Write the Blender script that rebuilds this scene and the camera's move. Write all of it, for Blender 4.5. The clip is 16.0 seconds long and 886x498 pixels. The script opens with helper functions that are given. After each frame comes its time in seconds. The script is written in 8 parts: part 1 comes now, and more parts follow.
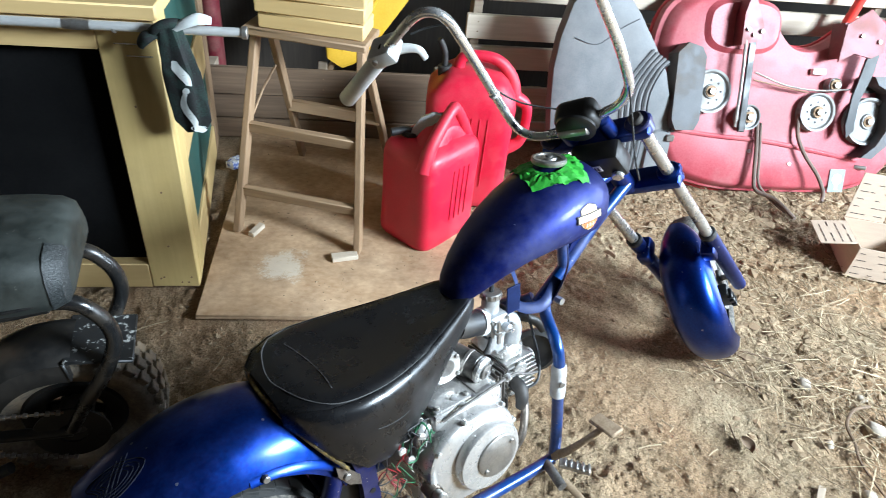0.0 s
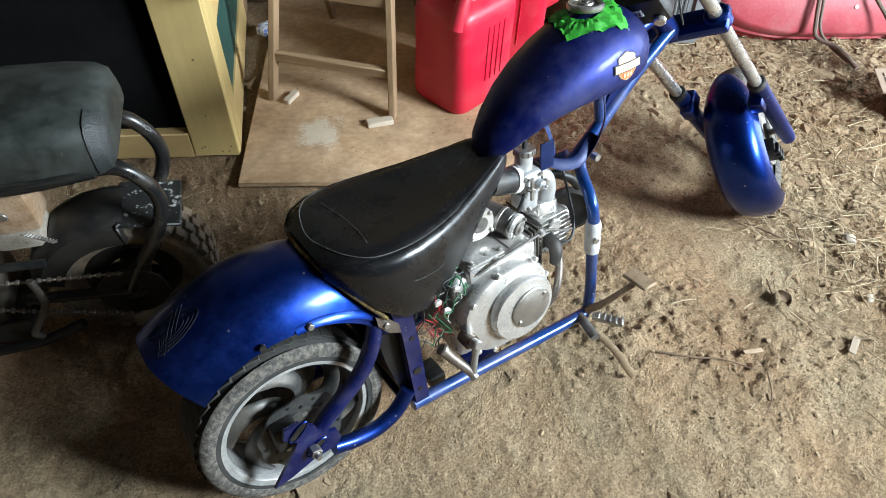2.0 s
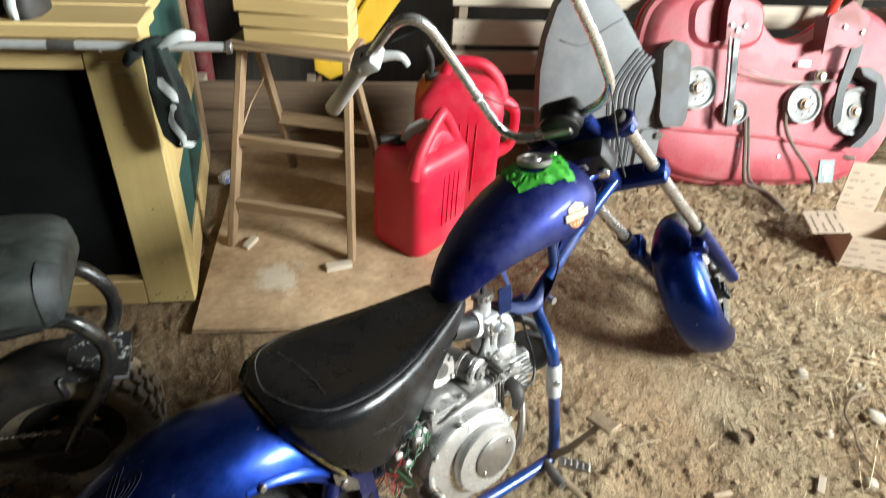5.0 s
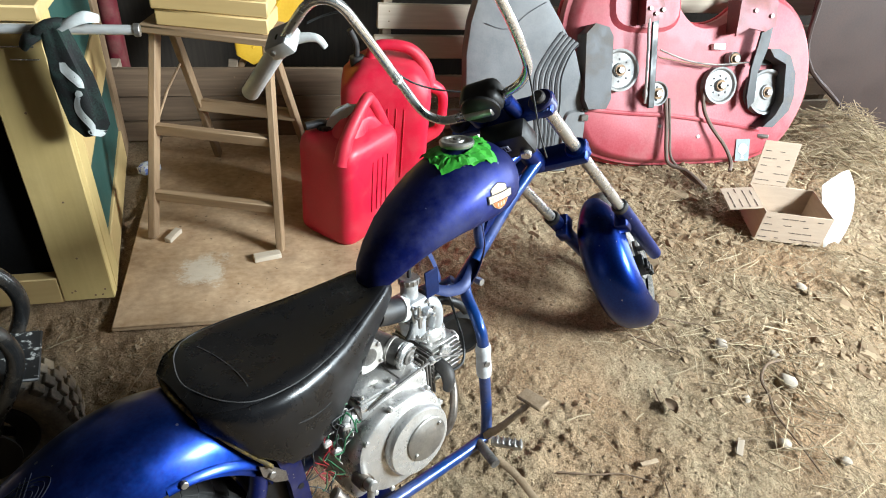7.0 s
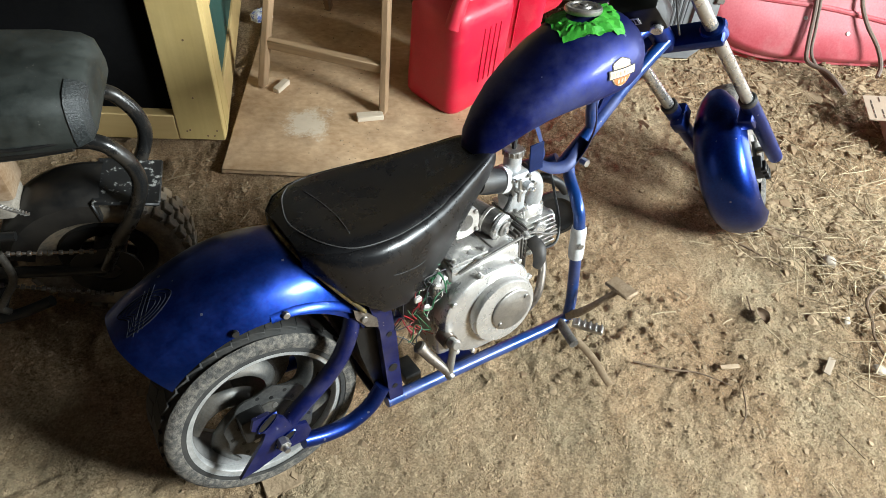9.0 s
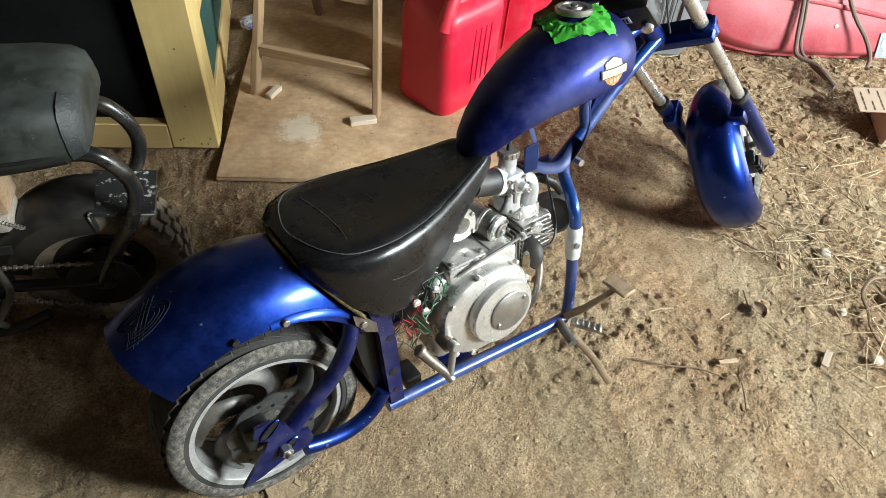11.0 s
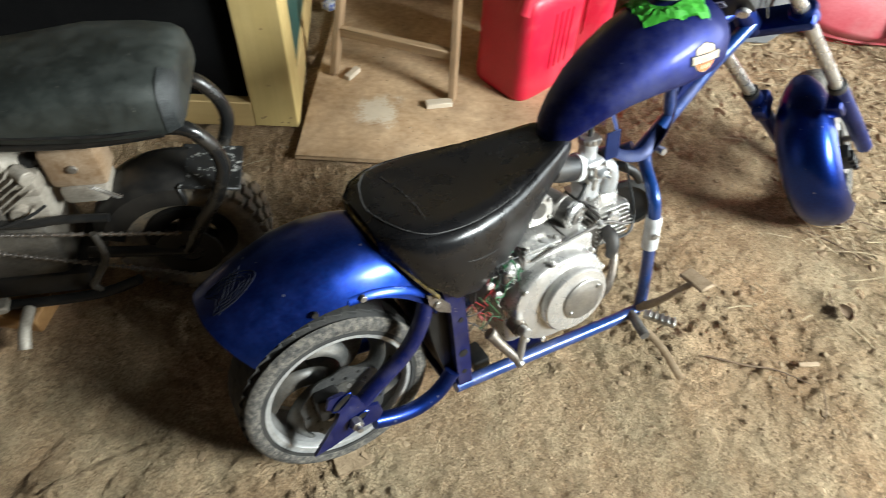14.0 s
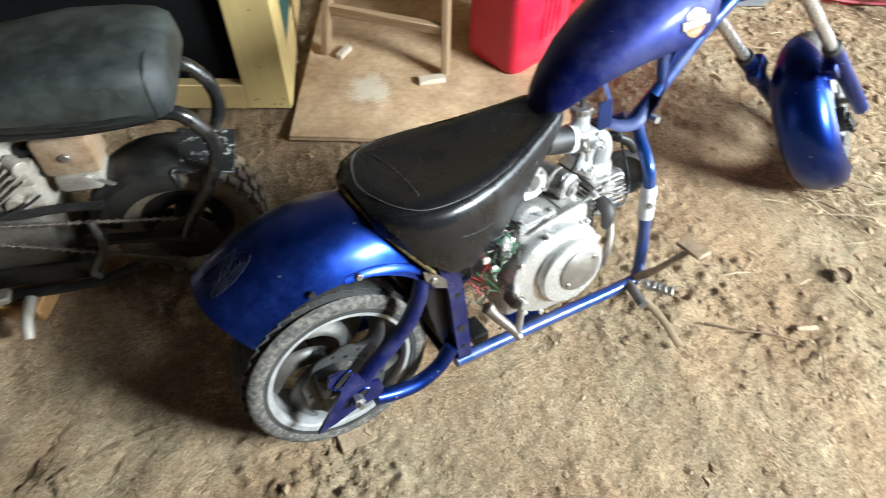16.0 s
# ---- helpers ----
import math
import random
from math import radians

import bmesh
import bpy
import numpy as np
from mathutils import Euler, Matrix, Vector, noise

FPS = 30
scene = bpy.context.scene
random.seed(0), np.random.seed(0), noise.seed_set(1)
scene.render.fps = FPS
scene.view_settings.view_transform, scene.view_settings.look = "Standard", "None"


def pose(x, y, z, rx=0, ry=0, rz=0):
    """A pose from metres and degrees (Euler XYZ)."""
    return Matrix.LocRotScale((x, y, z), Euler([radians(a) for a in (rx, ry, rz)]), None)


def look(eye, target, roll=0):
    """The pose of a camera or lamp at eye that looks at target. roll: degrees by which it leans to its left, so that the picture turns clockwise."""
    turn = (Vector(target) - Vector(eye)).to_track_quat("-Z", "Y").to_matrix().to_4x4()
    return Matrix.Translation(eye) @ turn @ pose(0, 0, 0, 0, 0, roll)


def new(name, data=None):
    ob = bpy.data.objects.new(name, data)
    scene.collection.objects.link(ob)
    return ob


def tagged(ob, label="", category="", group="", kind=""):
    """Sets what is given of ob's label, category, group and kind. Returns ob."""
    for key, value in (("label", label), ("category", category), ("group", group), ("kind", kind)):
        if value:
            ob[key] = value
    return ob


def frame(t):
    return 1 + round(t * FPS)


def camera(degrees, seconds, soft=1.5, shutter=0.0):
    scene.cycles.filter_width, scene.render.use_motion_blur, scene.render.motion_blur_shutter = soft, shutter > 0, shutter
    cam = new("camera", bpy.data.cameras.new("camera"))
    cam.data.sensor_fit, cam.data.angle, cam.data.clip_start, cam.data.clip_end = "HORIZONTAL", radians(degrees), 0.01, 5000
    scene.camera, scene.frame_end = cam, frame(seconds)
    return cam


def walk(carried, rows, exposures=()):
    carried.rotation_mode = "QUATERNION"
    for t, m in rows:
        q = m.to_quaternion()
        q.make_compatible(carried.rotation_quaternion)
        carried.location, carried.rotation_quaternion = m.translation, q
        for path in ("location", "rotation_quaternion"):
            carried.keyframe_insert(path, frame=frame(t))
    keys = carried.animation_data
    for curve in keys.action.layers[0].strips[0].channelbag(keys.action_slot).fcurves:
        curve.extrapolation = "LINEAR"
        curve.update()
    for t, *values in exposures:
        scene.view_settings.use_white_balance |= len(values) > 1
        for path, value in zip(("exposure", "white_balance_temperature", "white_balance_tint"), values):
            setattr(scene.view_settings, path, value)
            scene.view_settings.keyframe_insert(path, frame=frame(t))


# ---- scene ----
cam = camera(68.9, 16.0, soft=0.6, shutter=0.4)
PATH = [
    (0, (-0.129, -0.58, 1.406), (0.912, 0.624, 0.195), 6.9),
    (0.5, (-0.108, -0.601, 1.408), (0.968, 0.554, 0.181), 7.0),
    (1, (-0.112, -0.608, 1.402), (0.849, 0.506, 0.048), 5.4),
    (1.5, (-0.116, -0.611, 1.393), (0.739, 0.464, -0.061), 4.0),
    (2, (-0.124, -0.613, 1.39), (0.666, 0.44, -0.115), 2.9),
    (2.5, (-0.124, -0.608, 1.398), (0.643, 0.443, -0.121), 2.4),
    (3, (-0.118, -0.606, 1.396), (0.681, 0.452, -0.101), 2.1),
    (3.5, (-0.114, -0.607, 1.402), (0.709, 0.472, -0.068), 2.2),
    (4, (-0.117, -0.606, 1.404), (0.737, 0.496, -0.031), 3.3),
    (4.5, (-0.122, -0.603, 1.406), (0.797, 0.531, 0.039), 3.3),
    (5, (-0.12, -0.601, 1.406), (0.93, 0.614, 0.214), 4.6),
    (5.2, (-0.129, -0.607, 1.4), (0.976, 0.643, 0.296), 4.9),
    (7.3, (-0.093, -0.622, 1.397), (1.078, 0.428, 0.163), 7.2),
    (7.5, (-0.093, -0.621, 1.394), (1.048, 0.427, 0.128), 6.9),
    (8, (-0.095, -0.613, 1.384), (0.941, 0.428, 0.027), 7.1),
    (8.5, (-0.11, -0.618, 1.374), (0.818, 0.438, -0.048), 6.7),
    (9, (-0.123, -0.613, 1.367), (0.716, 0.419, -0.127), 7.9),
    (11.5, (-0.127, -0.608, 1.373), (0.724, 0.416, -0.119), 6.7),
    (12, (-0.131, -0.607, 1.371), (0.705, 0.422, -0.126), 6.1),
    (12.5, (-0.134, -0.605, 1.373), (0.685, 0.421, -0.136), 5.8),
    (13, (-0.136, -0.604, 1.371), (0.674, 0.423, -0.142), 5.5),
    (13.5, (-0.138, -0.605, 1.373), (0.656, 0.433, -0.141), 5.4),
    (14, (-0.152, -0.601, 1.368), (0.523, 0.496, -0.161), 3.3),
    (14.5, (-0.194, -0.585, 1.38), (0.171, 0.641, -0.157), -2.3),
    (15, (-0.215, -0.597, 1.384), (-0.043, 0.692, -0.135), -5.2),
    (15.5, (-0.19, -0.607, 1.382), (0.207, 0.588, -0.172), -2.5),
    (16, (-0.142, -0.612, 1.368), (0.501, 0.443, -0.205), 1.2),
]
walk(cam, [(t, look(eye, target, roll)) for t, eye, target, roll in PATH], [(0.0, 0.25, 5250, 8), (0.5, 0.05, 5200, 8), (1.0, 0.0, 5250, 8), (2.0, 0.0, 5550, 8), (3.0, 0.0, 5900, 8), (4.5, 0.0, 6050, 8), (7.5, 0.0, 5650, 8), (9.0, 0.0, 5900, 8), (12.5, 0.0, 6000, 8), (14.5, 0.2, 6050, 8), (15.0, 0.45, 6100, 8), (15.5, 0.7, 5750, 8), (16.0, 0.5, 5650, 8)])

# ---- world and light ----
TH = -30.0                      # the barn's walls are turned by this against the motorcycle
CU, SU = math.cos(radians(TH)), math.sin(radians(TH))


def W(u, v, z=0.0):
    """Barn coordinates (along the back wall, towards it, up) to the world."""
    return Vector((u * CU - v * SU, u * SU + v * CU, z))


def room(u, v, z=0.0, rx=0, ry=0, rz=0):
    """A pose in barn coordinates."""
    p = W(u, v, z)
    return Matrix.Translation(p) @ pose(0, 0, 0, 0, 0, TH) @ pose(0, 0, 0, rx, ry, rz)


world = bpy.data.worlds.new("sky")
scene.world = world
world.use_nodes = True
wn = world.node_tree.nodes
sky = wn.new("ShaderNodeTexSky")
sky.sky_type, sky.sun_disc = 'NISHITA', False
sky.sun_elevation, sky.sun_rotation = radians(38), radians(140)
wn["Background"].inputs["Strength"].default_value = 0.05
world.node_tree.links.new(sky.outputs[0], wn["Background"].inputs[0])


def area_light(name, at, target, w, h, power, color):
    d = bpy.data.lights.new(name, 'AREA')
    d.shape, d.size, d.size_y, d.energy, d.color = 'RECTANGLE', w, h, power, color
    ob = new(name, d)
    ob.matrix_world = look(at, target)
    return ob


# daylight of the wide barn door
area_light("door_daylight", Vector((2.85, -3.05, 2.5)), Vector((0.8, 0.5, 0.2)), 1.4, 0.8, 620, (0.965, 0.99, 0.925))
# softer daylight of the gate in the side wall
area_light("gate_daylight", W(5.45, 1.35, 1.35), W(1.2, 0.6, 0.3), 2.0, 2.1, 175, (0.965, 0.99, 0.945))


# ---- materials ----
def nodes_of(name):
    m = bpy.data.materials.new(name)
    m.use_nodes = True
    nt = m.node_tree
    return m, nt, nt.nodes["Principled BSDF"]


def mat(name, c1, c2=None, rough=0.6, metal=0.0, scale=12.0, fine=90.0, bump=0.15, dust=None, dust_amount=0.35,
        coat=0.0, rough2=None, stretch=(1, 1, 1), spread=(0.35, 0.65), obvar=0.0, bump_distance=0.004, spec=0.5, coat_rough=0.12, specks=None, speck_scale=70):
    """Colour that varies at two scales, optional dust in patches, uneven gloss and fine relief."""
    m, nt, bs = nodes_of(name)
    n, l = nt.nodes, nt.links
    c2 = c2 or c1
    co = n.new("ShaderNodeTexCoord")
    mp = n.new("ShaderNodeMapping")
    mp.inputs["Scale"].default_value = stretch
    l.new(co.outputs["Object"], mp.inputs["Vector"])
    big = n.new("ShaderNodeTexNoise")
    big.inputs["Scale"].default_value, big.inputs["Detail"].default_value, big.inputs["Roughness"].default_value = scale, 6, 0.62
    small = n.new("ShaderNodeTexNoise")
    small.inputs["Scale"].default_value, small.inputs["Detail"].default_value = fine, 5
    for t in (big, small):
        l.new(mp.outputs[0], t.inputs["Vector"])
    ramp = n.new("ShaderNodeValToRGB")
    ramp.color_ramp.elements[0].position, ramp.color_ramp.elements[1].position = spread
    ramp.color_ramp.elements[0].color = (*c1, 1)
    ramp.color_ramp.elements[1].color = (*c2, 1)
    mixf = n.new("ShaderNodeMath")
    mixf.operation = 'MULTIPLY_ADD'
    mixf.inputs[1].default_value, mixf.inputs[2].default_value = 0.35, 0.0
    l.new(small.outputs[0], mixf.inputs[0])
    add = n.new("ShaderNodeMath")
    add.operation = 'MULTIPLY_ADD'
    add.inputs[1].default_value = 0.65
    l.new(big.outputs[0], add.inputs[0])
    l.new(mixf.outputs[0], add.inputs[2])
    l.new(add.outputs[0], ramp.inputs[0])
    col = ramp.outputs[0]
    if obvar:
        info = n.new("ShaderNodeObjectInfo")
        hsv = n.new("ShaderNodeHueSaturation")
        mr = n.new("ShaderNodeMapRange")
        mr.inputs[3].default_value, mr.inputs[4].default_value = 1 - obvar, 1 + obvar
        l.new(info.outputs["Random"], mr.inputs[0])
        l.new(mr.outputs[0], hsv.inputs["Value"])
        l.new(col, hsv.inputs["Color"])
        col = hsv.outputs[0]
    rsock = None
    if dust:
        dn = n.new("ShaderNodeTexNoise")
        dn.inputs["Scale"].default_value, dn.inputs["Detail"].default_value, dn.inputs["Roughness"].default_value = scale * 0.8, 8, 0.7
        l.new(co.outputs["Object"], dn.inputs["Vector"])
        dr = n.new("ShaderNodeMapRange")
        dr.inputs[1].default_value, dr.inputs[2].default_value = 0.45, 0.75
        dr.inputs[4].default_value = dust_amount
        l.new(dn.outputs[0], dr.inputs[0])
        mx = n.new("ShaderNodeMix")
        mx.data_type = 'RGBA'
        mx.inputs[7].default_value = (*dust, 1)
        l.new(dr.outputs[0], mx.inputs[0])
        l.new(col, mx.inputs[6])
        col = mx.outputs[2]
        rr = n.new("ShaderNodeMapRange")
        rr.inputs[1].default_value, rr.inputs[2].default_value = 0.0, max(dust_amount, 0.01)
        rr.inputs[3].default_value, rr.inputs[4].default_value = rough, min(1.0, rough + 0.35)
        l.new(dr.outputs[0], rr.inputs[0])
        rsock = rr.outputs[0]
    if specks:
        vo = n.new("ShaderNodeTexVoronoi")
        vo.inputs["Scale"].default_value = speck_scale
        l.new(co.outputs["Object"], vo.inputs["Vector"])
        sc = n.new("ShaderNodeSeparateColor")
        l.new(vo.outputs["Color"], sc.inputs[0])
        rad = n.new("ShaderNodeMapRange")
        rad.inputs[1].default_value, rad.inputs[2].default_value, rad.inputs[3].default_value, rad.inputs[4].default_value = 0.80, 1.0, 0.0, 0.19
        l.new(sc.outputs[0], rad.inputs[0])
        lt = n.new("ShaderNodeMath")
        lt.operation = 'LESS_THAN'
        l.new(vo.outputs["Distance"], lt.inputs[0])
        l.new(rad.outputs[0], lt.inputs[1])
        sf = n.new("ShaderNodeMath")
        sf.operation = 'MULTIPLY'
        sf.inputs[1].default_value = 0.75
        l.new(lt.outputs[0], sf.inputs[0])
        sm_ = n.new("ShaderNodeMix")
        sm_.data_type = 'RGBA'
        sm_.inputs[7].default_value = (*specks, 1)
        l.new(sf.outputs[0], sm_.inputs[0])
        l.new(col, sm_.inputs[6])
        col = sm_.outputs[2]
    l.new(col, bs.inputs["Base Color"])
    if rsock is None:
        rr = n.new("ShaderNodeMapRange")
        rr.inputs[1].default_value, rr.inputs[2].default_value = 0.3, 0.7
        rr.inputs[3].default_value, rr.inputs[4].default_value = rough * 0.85, (rough2 if rough2 is not None else min(1.0, rough * 1.2))
        l.new(big.outputs[0], rr.inputs[0])
        rsock = rr.outputs[0]
    l.new(rsock, bs.inputs["Roughness"])
    bs.inputs["Metallic"].default_value = metal
    bs.inputs["Coat Weight"].default_value = coat
    bs.inputs["Coat Roughness"].default_value = coat_rough
    bs.inputs["Specular IOR Level"].default_value = spec
    if bump:
        b = n.new("ShaderNodeBump")
        b.inputs["Strength"].default_value, b.inputs["Distance"].default_value = bump, bump_distance
        l.new(add.outputs[0], b.inputs["Height"])
        l.new(b.outputs[0], bs.inputs["Normal"])
    return m


DUST = (0.33, 0.26, 0.18)
M = {}
M["blue_tank"] = mat("dusty_blue_paint", (0.002, 0.005, 0.075), (0.003, 0.010, 0.125), rough=0.42, metal=0.7, scale=7, fine=150, bump=0.03, dust=(0.26, 0.27, 0.34), dust_amount=0.18, coat=0.08, specks=(0.16, 0.18, 0.30), speck_scale=55)
M["blue"] = mat("blue_paint", (0.003, 0.012, 0.125), (0.004, 0.032, 0.225), rough=0.32, metal=0.95, scale=5, fine=160, bump=0.02, dust=(0.30, 0.27, 0.26), dust_amount=0.07, coat=0.35, coat_rough=0.2, specks=(0.22, 0.24, 0.34), speck_scale=60)
M["blue_light"] = mat("blue_tube_paint", (0.005, 0.030, 0.15), (0.010, 0.055, 0.24), rough=0.32, metal=0.4, scale=8, fine=150, bump=0.05, dust=DUST, dust_amount=0.25, coat=0.4, specks=(0.25, 0.21, 0.16), speck_scale=110)
M["purple"] = mat("violet_blue_paint", (0.003, 0.006, 0.055), (0.005, 0.011, 0.095), rough=0.38, metal=0.4, scale=20, fine=150, bump=0.06, dust=DUST, dust_amount=0.12, coat=0.3, specks=(0.22, 0.19, 0.16), speck_scale=120)
M["strapblue"] = mat("dark_blue_strap_paint", (0.003, 0.008, 0.045), (0.006, 0.016, 0.075), rough=0.45, metal=0.3, scale=20, fine=150, bump=0.06, spec=0.3)
M["leather"] = mat("black_vinyl", (0.004, 0.004, 0.0045), (0.008, 0.008, 0.009), rough=0.25, scale=9, fine=420, bump=0.10, dust=(0.20, 0.19, 0.18), dust_amount=0.018, bump_distance=0.001, spec=0.5, specks=(0.05, 0.047, 0.043), speck_scale=110)
M["vinyl_grey"] = mat("worn_grey_black_vinyl", (0.009, 0.011, 0.010), (0.022, 0.026, 0.023), rough=0.44, scale=11, fine=500, bump=0.2, dust=(0.24, 0.26, 0.23), dust_amount=0.13, specks=(0.09, 0.085, 0.075), speck_scale=120, bump_distance=0.001)
M["black"] = mat("black_paint", (0.006, 0.006, 0.006), (0.013, 0.013, 0.013), rough=0.35, scale=12, fine=140, bump=0.06, dust=DUST, dust_amount=0.05, spec=0.35)
M["blackplastic"] = mat("black_plastic", (0.01, 0.01, 0.011), (0.018, 0.018, 0.02), rough=0.45, scale=14, fine=200, bump=0.08, dust=DUST, dust_amount=0.15)
M["rubber"] = mat("tyre_rubber", (0.014, 0.014, 0.014), (0.03, 0.03, 0.028), rough=0.75, scale=16, fine=180, bump=0.25, dust=(0.24, 0.21, 0.18), dust_amount=0.16)
M["sidewall"] = mat("dusty_tyre_sidewall", (0.022, 0.021, 0.019), (0.085, 0.080, 0.073), rough=0.85, scale=110, fine=420, bump=0.8, dust=(0.30, 0.265, 0.215), dust_amount=0.75)
M["rim"] = mat("cast_aluminium", (0.14, 0.14, 0.14), (0.26, 0.26, 0.255), rough=0.42, metal=0.55, scale=20, fine=240, bump=0.1, dust=(0.3, 0.27, 0.23), dust_amount=0.35)
M["spoke"] = mat("grey_cast_spoke", (0.045, 0.045, 0.043), (0.11, 0.11, 0.105), rough=0.45, metal=0.6, scale=20, fine=240, bump=0.1, dust=DUST, dust_amount=0.3)
M["alu"] = mat("engine_aluminium", (0.52, 0.505, 0.48), (0.78, 0.77, 0.75), rough=0.27, metal=0.7, scale=14, fine=260, bump=0.14, dust=(0.26, 0.20, 0.13), dust_amount=0.45)
M["alu_dark"] = mat("dark_engine_casting", (0.08, 0.075, 0.068), (0.24, 0.225, 0.21), rough=0.5, metal=0.6, scale=18, fine=240, bump=0.2, dust=(0.16, 0.12, 0.08), dust_amount=0.5)
M["discsteel"] = mat("dark_disc_steel", (0.05, 0.05, 0.05), (0.12, 0.118, 0.112), rough=0.4, metal=0.6, scale=20, fine=220, bump=0.08)
M["steel"] = mat("worn_steel", (0.30, 0.29, 0.27), (0.46, 0.45, 0.43), rough=0.34, metal=0.9, scale=18, fine=220, bump=0.08, dust=(0.24, 0.17, 0.10), dust_amount=0.35)
M["chrome"] = mat("chrome", (0.70, 0.70, 0.69), (0.8, 0.8, 0.79), rough=0.17, metal=0.8, scale=14, fine=260, bump=0.01, dust=(0.35, 0.32, 0.28), dust_amount=0.15)
M["forkchrome"] = mat("fork_tube_steel", (0.44, 0.43, 0.42), (0.60, 0.59, 0.57), rough=0.22, metal=0.8, scale=18, fine=260, bump=0.03, dust=(0.34, 0.29, 0.22), dust_amount=0.4)
M["leversteel"] = mat("worn_lever_steel", (0.14, 0.12, 0.10), (0.30, 0.27, 0.24), rough=0.38, metal=0.8, scale=22, fine=220, bump=0.1, dust=(0.2, 0.13, 0.07), dust_amount=0.4)
M["tansteel"] = mat("tan_dusty_steel", (0.20, 0.135, 0.075), (0.36, 0.27, 0.175), rough=0.6, metal=0.3, scale=30, fine=220, bump=0.15, dust=(0.30, 0.23, 0.15), dust_amount=0.4)
M["rust"] = mat("rusty_brown_steel", (0.16, 0.09, 0.045), (0.28, 0.19, 0.11), rough=0.65, metal=0.35, scale=24, fine=220, bump=0.2)
M["greytape"] = mat("grey_tape", (0.42, 0.42, 0.42), (0.58, 0.58, 0.57), rough=0.5, scale=30, fine=200, bump=0.2)
M["greentape"] = mat("green_masking_tape", (0.022, 0.20, 0.010), (0.06, 0.36, 0.025), rough=0.6, scale=30, fine=200, bump=0.3)
M["canred"] = mat("red_plastic", (0.45, 0.005, 0.026), (0.56, 0.010, 0.040), rough=0.38, scale=6, fine=220, bump=0.08, dust=(0.52, 0.16, 0.15), dust_amount=0.25)
M["deckred"] = mat("faded_red_paint", (0.30, 0.030, 0.044), (0.40, 0.085, 0.098), rough=0.5, scale=4, fine=120, bump=0.1, dust=(0.40, 0.22, 0.205), dust_amount=0.6)
M["darkred"] = mat("dark_red_steel", (0.085, 0.008, 0.014), (0.17, 0.018, 0.028), rough=0.45, metal=0.1, scale=12, fine=150, bump=0.1, dust=DUST, dust_amount=0.3)
M["greyplastic"] = mat("grey_plastic", (0.115, 0.118, 0.122), (0.165, 0.168, 0.172), rough=0.55, scale=7, fine=240, bump=0.08, dust=(0.36, 0.34, 0.32), dust_amount=0.35)
M["pulley"] = mat("zinc_pulley", (0.17, 0.17, 0.17), (0.30, 0.30, 0.295), rough=0.5, metal=0.35, scale=18, fine=200, bump=0.1, dust=DUST, dust_amount=0.3)
M["white"] = mat("white_plastic", (0.74, 0.74, 0.72), (0.82, 0.82, 0.8), rough=0.45, scale=20, fine=200, bump=0.05)
M["paper"] = mat("white_paper", (0.82, 0.82, 0.80), (0.88, 0.88, 0.86), rough=0.8, scale=20, fine=150, bump=0.1)
M["card"] = mat("brown_cardboard", (0.42, 0.32, 0.235), (0.50, 0.39, 0.29), rough=0.85, scale=12, fine=260, bump=0.1, stretch=(1, 1, 6))
M["ink"] = mat("dark_print", (0.035, 0.03, 0.03), rough=0.8, scale=20, fine=200, bump=0.0)
M["orange"] = mat("orange_print", (0.52, 0.13, 0.03), (0.60, 0.18, 0.05), rough=0.5, scale=20, fine=200, bump=0.0)
M["cream"] = mat("cream_print", (0.38, 0.31, 0.21), (0.52, 0.44, 0.32), rough=0.5, scale=20, fine=200, bump=0.0)
M["badge_dark"] = mat("dark_badge", (0.008, 0.009, 0.016), (0.018, 0.019, 0.028), rough=0.9, scale=20, fine=240, bump=0.0, dust=(0.06, 0.06, 0.06), dust_amount=0.4, spec=0.0)
M["pine"] = mat("yellow_pine_board", (0.46, 0.335, 0.12), (0.62, 0.47, 0.20), rough=0.6, scale=3.2, fine=60, bump=0.12, stretch=(1, 1, 0.07), obvar=0.05, spread=(0.3, 0.7), dust=(0.26, 0.19, 0.085), dust_amount=0.4)
M["pine_h"] = mat("yellow_pine_rail", (0.48, 0.33, 0.13), (0.60, 0.44, 0.20), rough=0.65, scale=3.2, fine=60, bump=0.12, stretch=(0.07, 1, 1), obvar=0.05, spread=(0.3, 0.7))
M["pine_side"] = mat("yellow_pine_side_rail", (0.48, 0.33, 0.13), (0.60, 0.44, 0.20), rough=0.65, scale=3.2, fine=60, bump=0.12, stretch=(1, 0.07, 1), obvar=0.05, spread=(0.3, 0.7))
M["greywood"] = mat("weathered_board", (0.23, 0.175, 0.12), (0.38, 0.31, 0.23), rough=0.8, scale=7, fine=80, bump=0.3, stretch=(0.06, 1, 1), obvar=0.16)
M["brownwood"] = mat("dirty_brown_board", (0.08, 0.050, 0.029), (0.175, 0.118, 0.072), rough=0.85, scale=7, fine=80, bump=0.3, stretch=(0.06, 1, 1), obvar=0.2)
M["palewood"] = mat("pale_pallet_board", (0.42, 0.34, 0.25), (0.60, 0.52, 0.41), rough=0.8, scale=6, fine=80, bump=0.3, stretch=(0.06, 1, 1), obvar=0.12)
M["ladderwood"] = mat("old_ladder_wood", (0.18, 0.108, 0.055), (0.33, 0.222, 0.125), rough=0.7, scale=6, fine=70, bump=0.25, stretch=(1, 1, 0.08), obvar=0.08)
